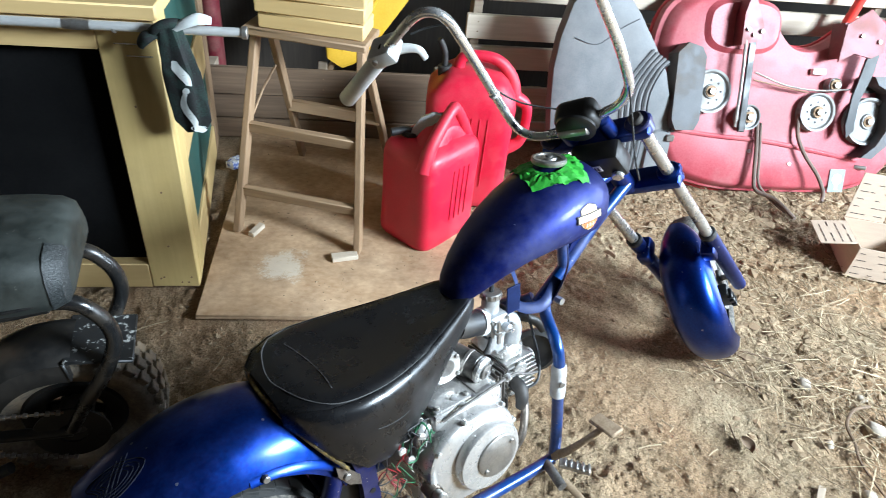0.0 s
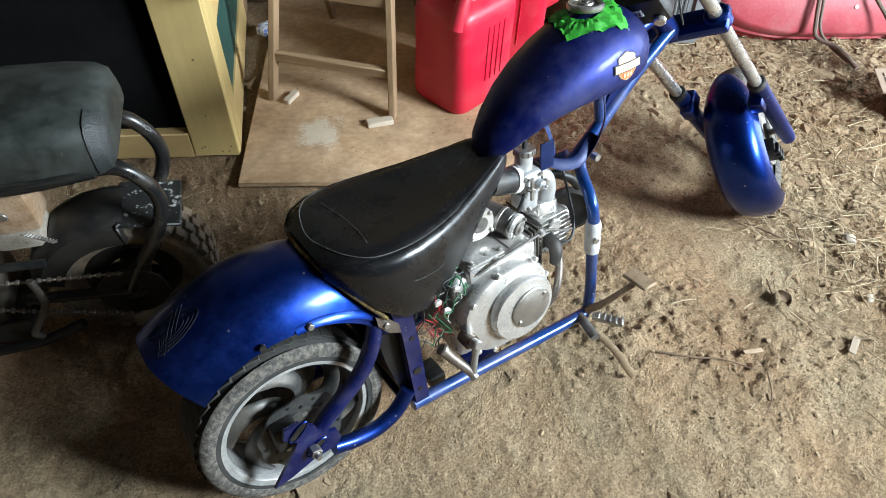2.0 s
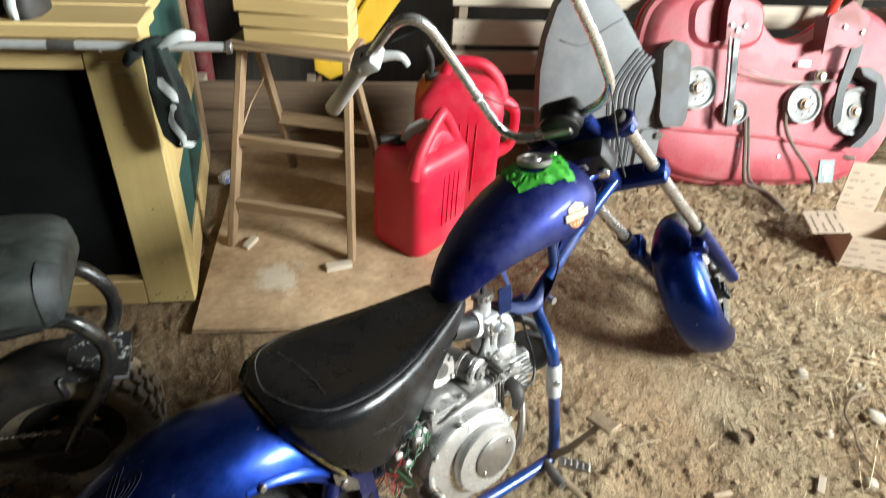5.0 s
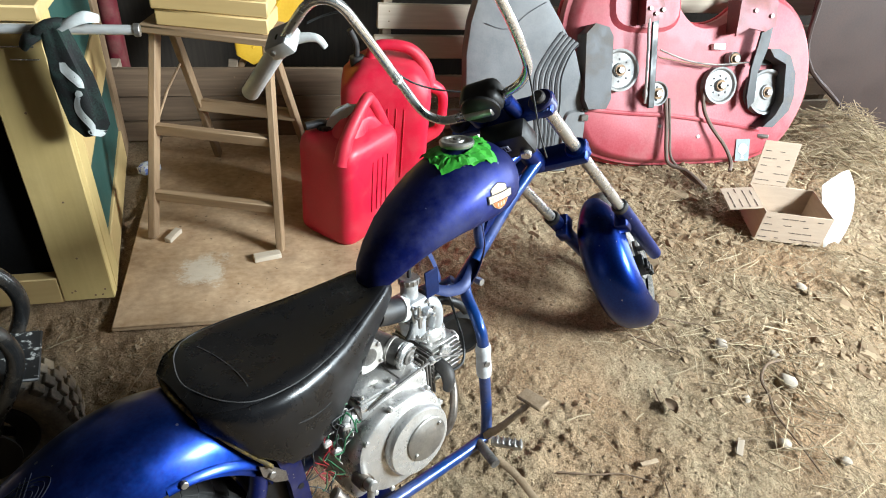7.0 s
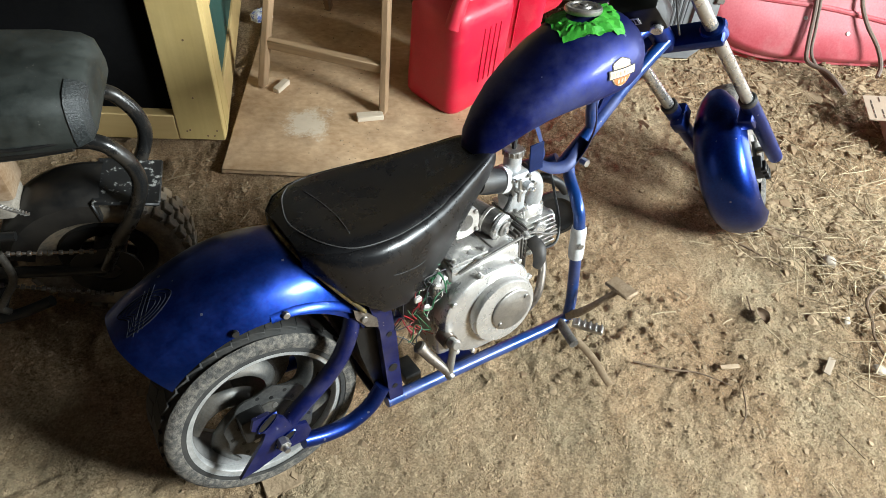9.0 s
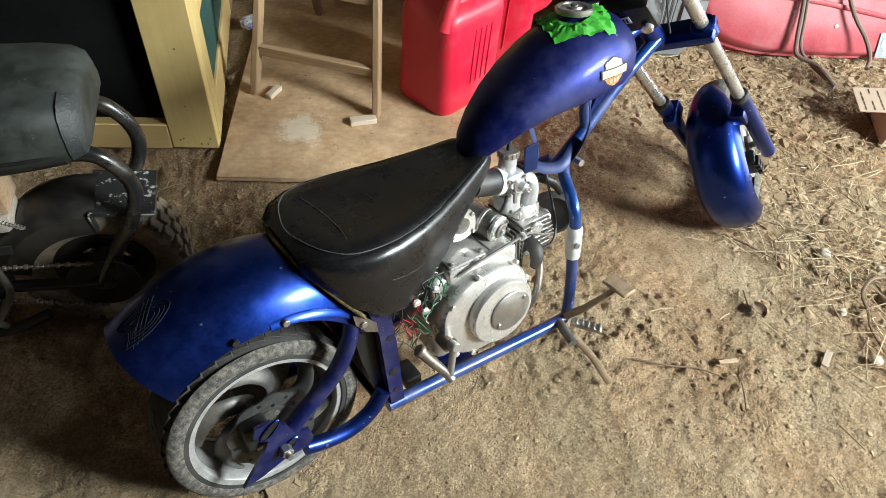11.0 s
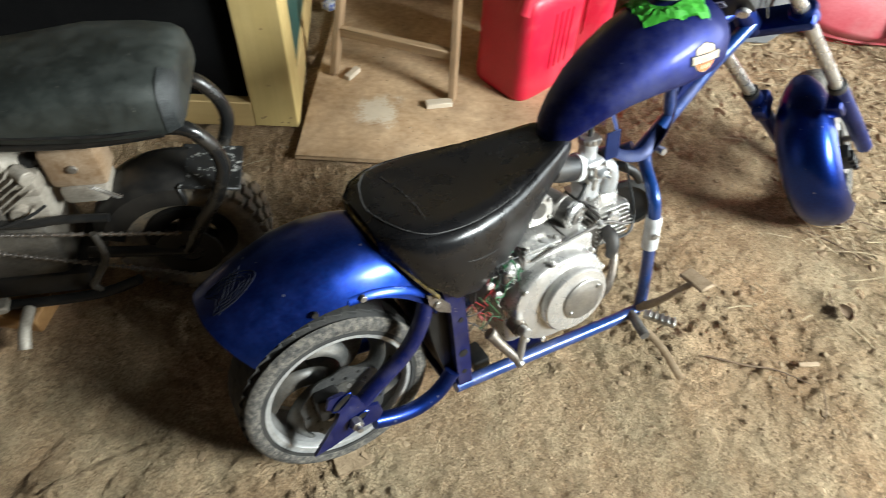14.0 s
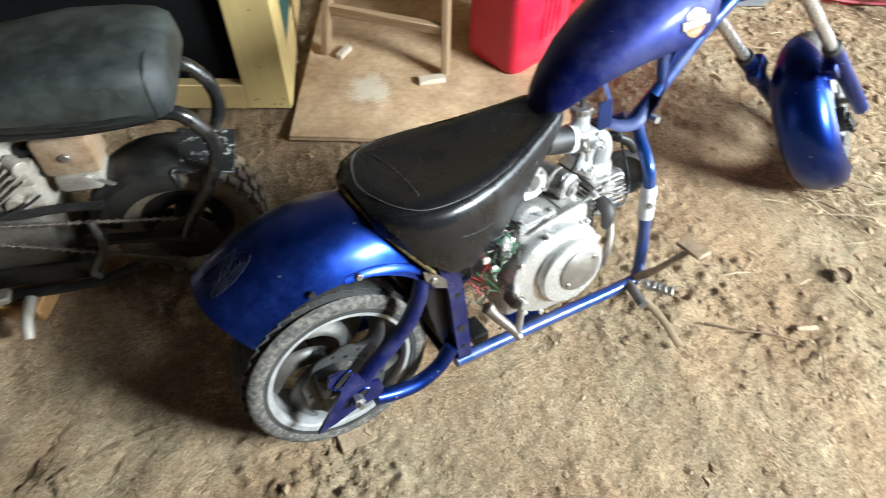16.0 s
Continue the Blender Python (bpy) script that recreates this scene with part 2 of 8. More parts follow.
M["ladderwood_h"] = mat("old_ladder_rung", (0.20, 0.125, 0.066), (0.36, 0.248, 0.142), rough=0.7, scale=6, fine=70, bump=0.25, stretch=(0.08, 1, 1), obvar=0.08)
M["greenpanel"] = mat("dark_green_panel", (0.018, 0.06, 0.05), (0.03, 0.085, 0.07), rough=0.55, scale=5, fine=90, bump=0.08)
M["yellow"] = mat("yellow_plastic", (0.60, 0.34, 0.012), (0.68, 0.42, 0.03), rough=0.5, scale=8, fine=120, bump=0.06)
M["darkwood"] = mat("dark_barn_board", (0.018, 0.013, 0.009), (0.046, 0.035, 0.025), rough=0.85, scale=5, fine=80, bump=0.3, stretch=(1, 1, 0.06), obvar=0.2)
# near-black fill: the shade inside the cabinet put into colour
M["dark_inside"] = mat("dark_inside_fill", (0.004, 0.004, 0.0045), (0.008, 0.008, 0.008), rough=0.9, scale=5, fine=120, bump=0.1, spec=0.08)
M["camo"] = mat("dark_patterned_cloth", (0.006, 0.0065, 0.0065), (0.014, 0.028, 0.022), rough=0.85, scale=18, fine=300, bump=0.3, spread=(0.46, 0.54))
M["clothwhite"] = mat("white_cloth", (0.55, 0.58, 0.56), (0.72, 0.74, 0.72), rough=0.85, scale=20, fine=300, bump=0.3)
M["knobby"] = mat("muddy_knobby_rubber", (0.05, 0.043, 0.035), (0.17, 0.145, 0.11), rough=0.85, scale=14, fine=150, bump=0.3, dust=(0.32, 0.235, 0.14), dust_amount=0.85)
M["redplastic"] = mat("bright_red_plastic", (0.62, 0.03, 0.02), (0.7, 0.05, 0.03), rough=0.4, scale=12, fine=120, bump=0.03)
M["wire_red"] = mat("red_wire", (0.26, 0.012, 0.018), rough=0.45, scale=12, bump=0.0)
M["wire_green"] = mat("green_wire", (0.02, 0.10, 0.04), rough=0.45, scale=12, bump=0.0)
M["wire_pale"] = mat("pale_wire", (0.45, 0.43, 0.38), rough=0.5, scale=12, bump=0.0)
M["wire_black"] = mat("black_cable", (0.01, 0.01, 0.01), (0.02, 0.02, 0.02), rough=0.5, scale=12, bump=0.0)
M["oldcase"] = mat("dirty_engine_case", (0.25, 0.215, 0.17), (0.44, 0.40, 0.34), rough=0.6, metal=0.35, scale=16, fine=180, bump=0.3, dust=(0.10, 0.075, 0.05), dust_amount=0.6)
M["brownboard"] = mat("brown_plank", (0.26, 0.13, 0.045), (0.42, 0.24, 0.09), rough=0.75, scale=5, fine=70, bump=0.25, stretch=(0.08, 1, 1))
M["pebble"] = mat("pale_stone", (0.27, 0.22, 0.165), (0.45, 0.39, 0.31), rough=0.9, scale=30, fine=140, bump=0.6)
M["amber"] = mat("amber_plastic", (0.62, 0.24, 0.01), (0.7, 0.3, 0.02), rough=0.3, scale=12, bump=0.0)


def plywood_material():
    m = mat("dirty_plywood", (0.33, 0.205, 0.105), (0.58, 0.41, 0.25), rough=0.8, scale=6.0, fine=60, bump=0.5, stretch=(0.7, 1, 1), dust=(0.19, 0.12, 0.068), dust_amount=0.8)
    n, l = m.node_tree.nodes, m.node_tree.links
    bs = n["Principled BSDF"]
    old = bs.inputs["Base Color"].links[0].from_socket
    co = n.new("ShaderNodeTexCoord")
    no = n.new("ShaderNodeTexNoise")
    no.inputs["Scale"].default_value, no.inputs["Detail"].default_value, no.inputs["Roughness"].default_value = 17, 12, 0.82
    l.new(co.outputs["Object"], no.inputs["Vector"])
    # a pale spill of plaster, with a shape of its own
    gr = n.new("ShaderNodeVectorMath")
    gr.operation = 'DISTANCE'
    gr.inputs[1].default_value = (0.235, 0.235, 0.0)
    l.new(co.outputs["Object"], gr.inputs[0])
    sub = n.new("ShaderNodeMath")
    sub.operation = 'MULTIPLY_ADD'
    sub.inputs[1].default_value, sub.inputs[2].default_value = -3.1, 0.28
    l.new(gr.outputs["Value"], sub.inputs[0])
    ad = n.new("ShaderNodeMath")
    ad.operation = 'ADD'
    l.new(sub.outputs[0], ad.inputs[0])
    l.new(no.outputs[0], ad.inputs[1])
    mr = n.new("ShaderNodeMapRange")
    mr.inputs[1].default_value, mr.inputs[2].default_value, mr.inputs[4].default_value = 0.50, 0.63, 0.72
    l.new(ad.outputs[0], mr.inputs[0])
    mx = n.new("ShaderNodeMix")
    mx.data_type = 'RGBA'
    mx.inputs[7].default_value = (0.62, 0.55, 0.44, 1)
    l.new(mr.outputs[0], mx.inputs[0])
    l.new(old, mx.inputs[6])
    l.new(mx.outputs[2], bs.inputs["Base Color"])
    return m


M["plywood"] = plywood_material()


def dirt_material():
    m, nt, bs = nodes_of("barn_dirt")
    n, l = nt.nodes, nt.links
    co = n.new("ShaderNodeTexCoord")

    def noise_node(s, d=8, r=0.65):
        t = n.new("ShaderNodeTexNoise")
        t.inputs["Scale"].default_value, t.inputs["Detail"].default_value, t.inputs["Roughness"].default_value = s, d, r
        l.new(co.outputs["Object"], t.inputs["Vector"])
        return t.outputs[0]

    a, b, c = noise_node(3.2, 8, 0.7), noise_node(30, 12, 0.8), noise_node(150, 6, 0.75)
    ramp = n.new("ShaderNodeValToRGB")
    e = ramp.color_ramp.elements
    e[0].position, e[0].color = 0.42, (0.150, 0.095, 0.052, 1)
    e[1].position, e[1].color = 0.68, (0.475, 0.352, 0.224, 1)
    mid = e.new(0.54)
    mid.color = (0.325, 0.222, 0.132, 1)
    s1 = n.new("ShaderNodeMath")
    s1.operation = 'MULTIPLY_ADD'
    s1.inputs[1].default_value = 0.62
    l.new(a, s1.inputs[0])
    s2 = n.new("ShaderNodeMath")
    s2.operation = 'MULTIPLY_ADD'
    s2.inputs[1].default_value = 0.36
    l.new(b, s2.inputs[0])
    s3 = n.new("ShaderNodeMath")
    s3.operation = 'MULTIPLY'
    s3.inputs[1].default_value = 0.22
    l.new(c, s3.inputs[0])
    l.new(s3.outputs[0], s2.inputs[2])
    l.new(s2.outputs[0], s1.inputs[2])
    l.new(s1.outputs[0], ramp.inputs[0])
    # crumbs of their own shade
    vo = n.new("ShaderNodeTexVoronoi")
    vo.inputs["Scale"].default_value, vo.inputs["Randomness"].default_value = 230, 1.0
    l.new(co.outputs["Object"], vo.inputs["Vector"])
    sep = n.new("ShaderNodeSeparateColor")
    l.new(vo.outputs["Color"], sep.inputs[0])
    cr = n.new("ShaderNodeMapRange")
    cr.inputs[3].default_value, cr.inputs[4].default_value = 0.68, 1.18
    l.new(sep.outputs[0], cr.inputs[0])
    hs = n.new("ShaderNodeHueSaturation")
    l.new(cr.outputs[0], hs.inputs["Value"])
    l.new(ramp.outputs[0], hs.inputs["Color"])
    # redder and greyer patches of earth
    tint = n.new("ShaderNodeValToRGB")
    tint.color_ramp.elements[0].position, tint.color_ramp.elements[0].color = 0.36, (1.05, 0.95, 0.86, 1)
    tint.color_ramp.elements[1].position, tint.color_ramp.elements[1].color = 0.62, (0.95, 1.0, 0.98, 1)
    l.new(noise_node(2.1, 5, 0.6), tint.inputs[0])
    tm = n.new("ShaderNodeMix")
    tm.data_type, tm.blend_type = 'RGBA', 'MULTIPLY'
    tm.inputs[0].default_value = 1.0
    l.new(hs.outputs[0], tm.inputs[6])
    l.new(tint.outputs[0], tm.inputs[7])
    l.new(tm.outputs[2], bs.inputs["Base Color"])
    bs.inputs["Roughness"].default_value = 0.95
    bs.inputs["Specular IOR Level"].default_value = 0.2
    vh = n.new("ShaderNodeMath")
    vh.operation = 'MULTIPLY_ADD'
    pa = n.new("ShaderNodeMapRange")
    pa.inputs[1].default_value, pa.inputs[2].default_value = 0.48, 0.66
    pa.inputs[3].default_value, pa.inputs[4].default_value = -0.0, -0.20
    l.new(noise_node(7, 4, 0.6), pa.inputs[0])
    l.new(pa.outputs[0], vh.inputs[1])
    l.new(vo.outputs["Distance"], vh.inputs[0])
    l.new(s2.outputs[0], vh.inputs[2])
    bp = n.new("ShaderNodeBump")
    bp.inputs["Strength"].default_value, bp.inputs["Distance"].default_value = 1.0, 0.046
    l.new(vh.outputs[0], bp.inputs["Height"])
    l.new(bp.outputs[0], bs.inputs["Normal"])
    return m


M["dirt"] = dirt_material()


def clod_material():
    m, nt, bs = nodes_of("loose_dirt_clods")
    n, l = nt.nodes, nt.links
    g = n.new("ShaderNodeNewGeometry")
    ramp = n.new("ShaderNodeValToRGB")
    e = ramp.color_ramp.elements
    e[0].color, e[1].color = (0.19, 0.125, 0.072, 1), (0.40, 0.295, 0.182, 1)
    k = e.new(0.3)
    k.color = (0.23, 0.165, 0.10, 1)
    k2 = e.new(0.85)
    k2.color = (0.30, 0.222, 0.138, 1)
    l.new(g.outputs["Random Per Island"], ramp.inputs[0])
    l.new(ramp.outputs[0], bs.inputs["Base Color"])
    bs.inputs["Roughness"].default_value = 0.95
    bs.inputs["Specular IOR Level"].default_value = 0.2
    return m


M["clod"] = clod_material()


def straw_material():
    m, nt, bs = nodes_of("loose_straw")
    n, l = nt.nodes, nt.links
    g = n.new("ShaderNodeNewGeometry")
    ramp = n.new("ShaderNodeValToRGB")
    e = ramp.color_ramp.elements
    e[0].color, e[1].color = (0.16, 0.105, 0.055, 1), (0.56, 0.45, 0.28, 1)
    l.new(g.outputs["Random Per Island"], ramp.inputs[0])
    l.new(ramp.outputs[0], bs.inputs["Base Color"])
    bs.inputs["Roughness"].default_value = 0.8
    return m


M["straws"] = straw_material()


# ---- mesh helpers ----
class Mesh:
    """Vertices and faces of one mesh."""

    def __init__(self):
        self.v, self.f = [], []

    def add(self, verts, faces):
        o = len(self.v)
        self.v += [tuple(p) for p in verts]
        self.f += [tuple(i + o for i in f) for f in faces]
        return self

    def moved(self, m):
        self.v = [tuple(m @ Vector(p)) for p in self.v]
        return self

    def join(self, other):
        return self.add(other.v, other.f)


def link(name, me_, material, parent=None, label="", angle=38):
    """Makes one mesh object, smooth but for edges over the angle."""
    me = bpy.data.meshes.new(name)
    me.from_pydata(me_.v, [], me_.f)
    bm = bmesh.new()
    bm.from_mesh(me)
    bmesh.ops.recalc_face_normals(bm, faces=bm.faces)
    bm.to_mesh(me)
    bm.free()
    me.polygons.foreach_set("use_smooth", [True] * len(me.polygons))
    me.set_sharp_from_angle(angle=radians(angle))
    me.materials.append(material)
    ob = new(name, me)
    if parent:
        ob.parent = parent
    if label:
        tagged(ob, label)
    return ob


def part(name, me_, material, parent, label="", angle=38):
    return link(name, me_, material, parent, label, angle)


def thing(name, label, category, m=None, group="", kind=""):
    ob = new(name)
    ob.empty_display_size = 0.05
    tagged(ob, label, category, group, kind)
    if m is not None:
        ob.matrix_basis = m
    return ob


def box(x0, x1, y0, y1, z0, z1, bevel=0.003, seg=1, taper=None):
    """A box with broken edges."""
    bm = bmesh.new()
    bmesh.ops.create_cube(bm, size=1)
    for v in bm.verts:
        v.co = (x0 + (v.co.x + .5) * (x1 - x0), y0 + (v.co.y + .5) * (y1 - y0), z0 + (v.co.z + .5) * (z1 - z0))
    if bevel:
        bmesh.ops.bevel(bm, geom=list(bm.edges), offset=bevel, segments=seg, affect='EDGES', profile=0.5)
    bm.verts.index_update()
    r = Mesh().add([v.co[:] for v in bm.verts], [[v.index for v in f.verts] for f in bm.faces])
    bm.free()
    return r


def smooth_path(pts, n=6):
    """Catmull-Rom through the points."""
    P = [Vector(p) for p in pts]
    if len(P) < 3:
        return P
    out = []
    for i in range(len(P) - 1):
        p0, p1, p2, p3 = P[max(i - 1, 0)], P[i], P[i + 1], P[min(i + 2, len(P) - 1)]
        for k in range(n):
            t = k / n
            out.append(0.5 * ((2 * p1) + (p2 - p0) * t + (2 * p0 - 5 * p1 + 4 * p2 - p3) * t * t + (3 * p1 - p0 - 3 * p2 + p3) * t ** 3))
    out.append(P[-1])
    return out


def tube(pts, r, sides=12, n=6, closed=False, caps=True, flat=1.0):
    """A round bar along a smooth path; r may be a list with a radius per given point; flat squeezes it across."""
    P = smooth_path(pts, n) if n > 1 else [Vector(p) for p in pts]
    rs = r if isinstance(r, (list, tuple)) else [r] * len(pts)
    R = [float(np.interp(i / max(len(P) - 1, 1), np.linspace(0, 1, len(rs)), rs)) for i in range(len(P))]
    m = Mesh()
    tan = (P[1] - P[0]).normalized()
    nrm = tan.orthogonal().normalized()
    rings = []
    for i, p in enumerate(P):
        t = ((P[min(i + 1, len(P) - 1)] - P[max(i - 1, 0)])).normalized()
        nrm = (nrm - t * nrm.dot(t)).normalized()
        bi = t.cross(nrm)
        rings.append([p + R[i] * (math.cos(a) * nrm + flat * math.sin(a) * bi) for a in [2 * math.pi * k / sides for k in range(sides)]])
    v = [q for ring in rings for q in ring]
    f = []
    L = len(rings)
    for i in range(L - 1 + (1 if closed else 0)):
        for k in range(sides):
            a, b = (i % L) * sides, ((i + 1) % L) * sides
            f.append((a + k, a + (k + 1) % sides, b + (k + 1) % sides, b + k))
    if caps and not closed:
        f.append(tuple(range(sides))[::-1])
        f.append(tuple((L - 1) * sides + k for k in range(sides)))
    return m.add(v, f)


def loft(rings, closed_ends=True, closed_ring=True):
    """Skin over rings that have the same number of points."""
    k = len(rings[0])
    v = [p for r in rings for p in r]
    f = []
    for i in range(len(rings) - 1):
        for j in range(k if closed_ring else k - 1):
            f.append((i * k + j, i * k + (j + 1) % k, (i + 1) * k + (j + 1) % k, (i + 1) * k + j))
    if closed_ends and closed_ring:
        f.append(tuple(range(k))[::-1])
        f.append(tuple((len(rings) - 1) * k + j for j in range(k)))
    return Mesh().add(v, f)


def lathe(profile, steps=40, axis='Y', closed=False, arc=(0, 360)):
    """Turns (radius, height) pairs about an axis."""
    full = abs(arc[1] - arc[0]) >= 360
    n = steps if full else steps + 1
    rings = []
    for i in range(n):
        a = radians(arc[0] + (arc[1] - arc[0]) * i / steps)
        ca, sa = math.cos(a), math.sin(a)
        if axis == 'Y':
            rings.append([(r * ca, h, r * sa) for r, h in profile])
        elif axis == 'Z':
            rings.append([(r * ca, r * sa, h) for r, h in profile])
        else:
            rings.append([(h, r * ca, r * sa) for r, h in profile])
    k = len(profile)
    v = [p for r in rings for p in r]
    f = []
    for i in range(n if full else n - 1):
        for j in range(k if closed else k - 1):
            a, b = i * k, ((i + 1) % n) * k
            f.append((a + j, a + (j + 1) % k, b + (j + 1) % k, b + j))
    return Mesh().add(v, f)


def cyl(p0, p1, r, sides=20, bevel=0.0, r1=None):
    """A cylinder between two points, with a broken rim."""
    p0, p1 = Vector(p0), Vector(p1)
    d = (p1 - p0)
    L = d.length
    r1 = r if r1 is None else r1
    prof = [(0.0, 0.0), (r - bevel, 0.0), (r, bevel), (r1, L - bevel), (r1 - bevel, L), (0.0, L)] if bevel else [(0.0, 0.0), (r, 0.0), (r1, L), (0.0, L)]
    m = lathe(prof, sides, 'Z')
    return m.moved(Matrix.Translation(p0) @ d.to_track_quat('Z', 'Y').to_matrix().to_4x4())


def slab(outline, y0, y1):
    """A flat plate in the xz plane between two y."""
    n = len(outline)
    v = [(x, y0, z) for x, z in outline] + [(x, y1, z) for x, z in outline]
    f = [tuple(range(n))[::-1], tuple(range(n, 2 * n))] + [(i, (i + 1) % n, n + (i + 1) % n, n + i) for i in range(n)]
    return Mesh().add(v, f)


def superring(cx, cy, cz, hw, hh, e=2.6, n=24, axis='x'):
    """A rounded-box section."""
    out = []
    for i in range(n):
        a = 2 * math.pi * i / n
        ca, sa = math.cos(a), math.sin(a)
        p = hw * math.copysign(abs(ca) ** (2 / e), ca)
        q = hh * math.copysign(abs(sa) ** (2 / e), sa)
        out.append((cx, cy + p, cz + q) if axis == 'x' else (cx + p, cy, cz + q) if axis == 'y' else (cx + p, cy + q, cz))
    return out


# ---- the barn ----
def ground_height(x, y):
    """Trodden dirt: swells, crumbs and low ridges."""
    p = Vector((x, y, 0))
    h = 0.006 * noise.fractal(p * 3.0, 0.9, 2.1, 4)
    rough = max(0.30, 0.6 + 0.75 * noise.noise(p * 1.9 + Vector((2, 8, 3))))
    if x < -0.2:
        # trodden smooth here: footprints with low broken edges
        w = min(1.0, (-0.2 - x) * 4)
        rough *= 1 - 0.52 * w
        q = p + 0.05 * Vector((noise.noise(p * 7), noise.noise(p * 7 + Vector((3, 3, 3))), 0))
        c = noise.voronoi(q * 6.5)[0]
        h += w * (0.016 * noise.noise(p * 4.0 + Vector((4, 4, 4))) + 0.011 * noise.cell(q * 5.0) * 0.5)
        h -= w * 0.010 * max(0.0, 1 - (c[1] - c[0]) * 7) * max(0.0, 0.3 + noise.noise(p * 3.1 + Vector((1, 6, 2))))
        h += w * 0.011 * noise.noise(p * 13.0 + Vector((1, 6, 2)))
    h += 0.007 * noise.noise(p * 8.0 + Vector((3, 1, 9)))
    # lumps stand proud, hollows are filled with dust
    a = noise.fractal(p * 16.0 + Vector((5, 3, 1)), 0.72, 2.2, 5)
    h += 0.0180 * rough * (a if a > 0 else 0.30 * a)
    a = noise.fractal(p * 42.0 + Vector((1, 8, 6)), 0.8, 2.2, 3)
    h += 0.0150 * rough * (a if a > 0 else 0.35 * a)
    # crumbs: broken little cells
    q = p + 0.012 * Vector((noise.noise(p * 40), noise.noise(p * 40 + Vector((7, 7, 7))), 0))
    d = noise.voronoi(q * 55.0)[0]
    k = noise.noise(p * 9.0 + Vector((9, 1, 4)))
    h += 0.0095 * rough * max(0.0, k + 0.15) * min(1.0, (d[1] - d[0]) * 1.6)
    return h - 0.012


def ground():
    def lin(a, b, s):
        return list(np.arange(a, b, s))
    xs = lin(-9, -1.4, 0.5) + lin(-1.4, 2.3, 0.0065) + lin(2.3, 3.4, 0.0125) + lin(3.4, 10.01, 0.5)
    ys = lin(-9, -1.05, 0.5) + lin(-1.05, 0.7, 0.0065) + lin(0.7, 1.7, 0.0125) + lin(1.7, 9.01, 0.5)
    v = [(x, y, ground_height(x, y)) for y in ys for x in xs]
    k = len(xs)
    f = [(j * k + i, j * k + i + 1, (j + 1) * k + i + 1, (j + 1) * k + i) for j in range(len(ys) - 1) for i in range(k - 1)]
    ob = link("ground", Mesh().add(v, f), M["dirt"], angle=180)
    return tagged(ob, "trodden dry brown dirt floor of a barn", "ground", kind="structure")


ground()

HALL_U0, HALL_U1, HALL_V0, HALL_V1, HALL_H = -3.6, 5.6, -6.6, 2.75, 3.5
DOOR_Y = -3.35


def barn_walls():
    def wall(name, pieces, label):
        m = Mesh()
        for u0, u1, v0, v1, z0, z1 in pieces:
            b = box(u0, u1, v0, v1, z0, z1, 0.0)
            b.v = [tuple(W(*p)) for p in b.v]
            m.join(b)
        return tagged(link(name, m, M["darkwood"]), label, "wall", kind="structure")
    t = 0.12
    wall("wall_back", [(HALL_U0, HALL_U1, HALL_V1, HALL_V1 + t, -0.1, HALL_H)], "dark weathered board wall of a barn")
    wall("wall_left", [(HALL_U0 - t, HALL_U0, HALL_V0, HALL_V1, -0.1, HALL_H)], "dark weathered board wall of a barn")
    wall("wall_right", [(HALL_U1, HALL_U1 + t, HALL_V0, 0.3, -0.1, HALL_H), (HALL_U1, HALL_U1 + t, 0.3, 2.4, 2.45, HALL_H), (HALL_U1, HALL_U1 + t, 2.4, HALL_V1, -0.1, HALL_H)], "dark weathered board wall with an open gate")
    # wide open doorway in the front wall
    fw = Mesh()
    for x0, x1, z0 in ((-7.2, 1.2, -0.1), (1.2, 3.7, 3.4), (3.7, 4.55, -0.1)):
        fw.join(box(x0, x1, DOOR_Y - t, DOOR_Y, z0, HALL_H, 0.0))
    tagged(link("wall_front", fw, M["darkwood"]), "dark board wall with a wide open doorway", "wall", kind="structure")
    m = box(HALL_U0 - t, HALL_U1 + t, HALL_V0 - t, HALL_V1 + t, HALL_H, HALL_H + 0.1, 0.0)
    m.v = [tuple(W(*p)) for p in m.v]
    tagged(link("ceiling", m, M["darkwood"]), "dark board ceiling of the barn", "ceiling", kind="structure")


barn_walls()

# ---- the blue motorcycle; its own frame leans over on its stand ----
LEAN, BY = 12.3, 0.024
bike = thing("motorcycle", "small metallic blue chopper motorcycle with black solo seat on its stand", "motorcycle",
             pose(0, BY, 0, -LEAN, 0, 0))
WC = Vector((0.004, 0.0, 0.183))


M["rimlip"] = mat("bright_rim_edge", (0.36, 0.36, 0.35), (0.54, 0.54, 0.53), rough=0.36, metal=0.5, scale=30, fine=240, bump=0.06, dust=(0.34, 0.31, 0.27), dust_amount=0.3)


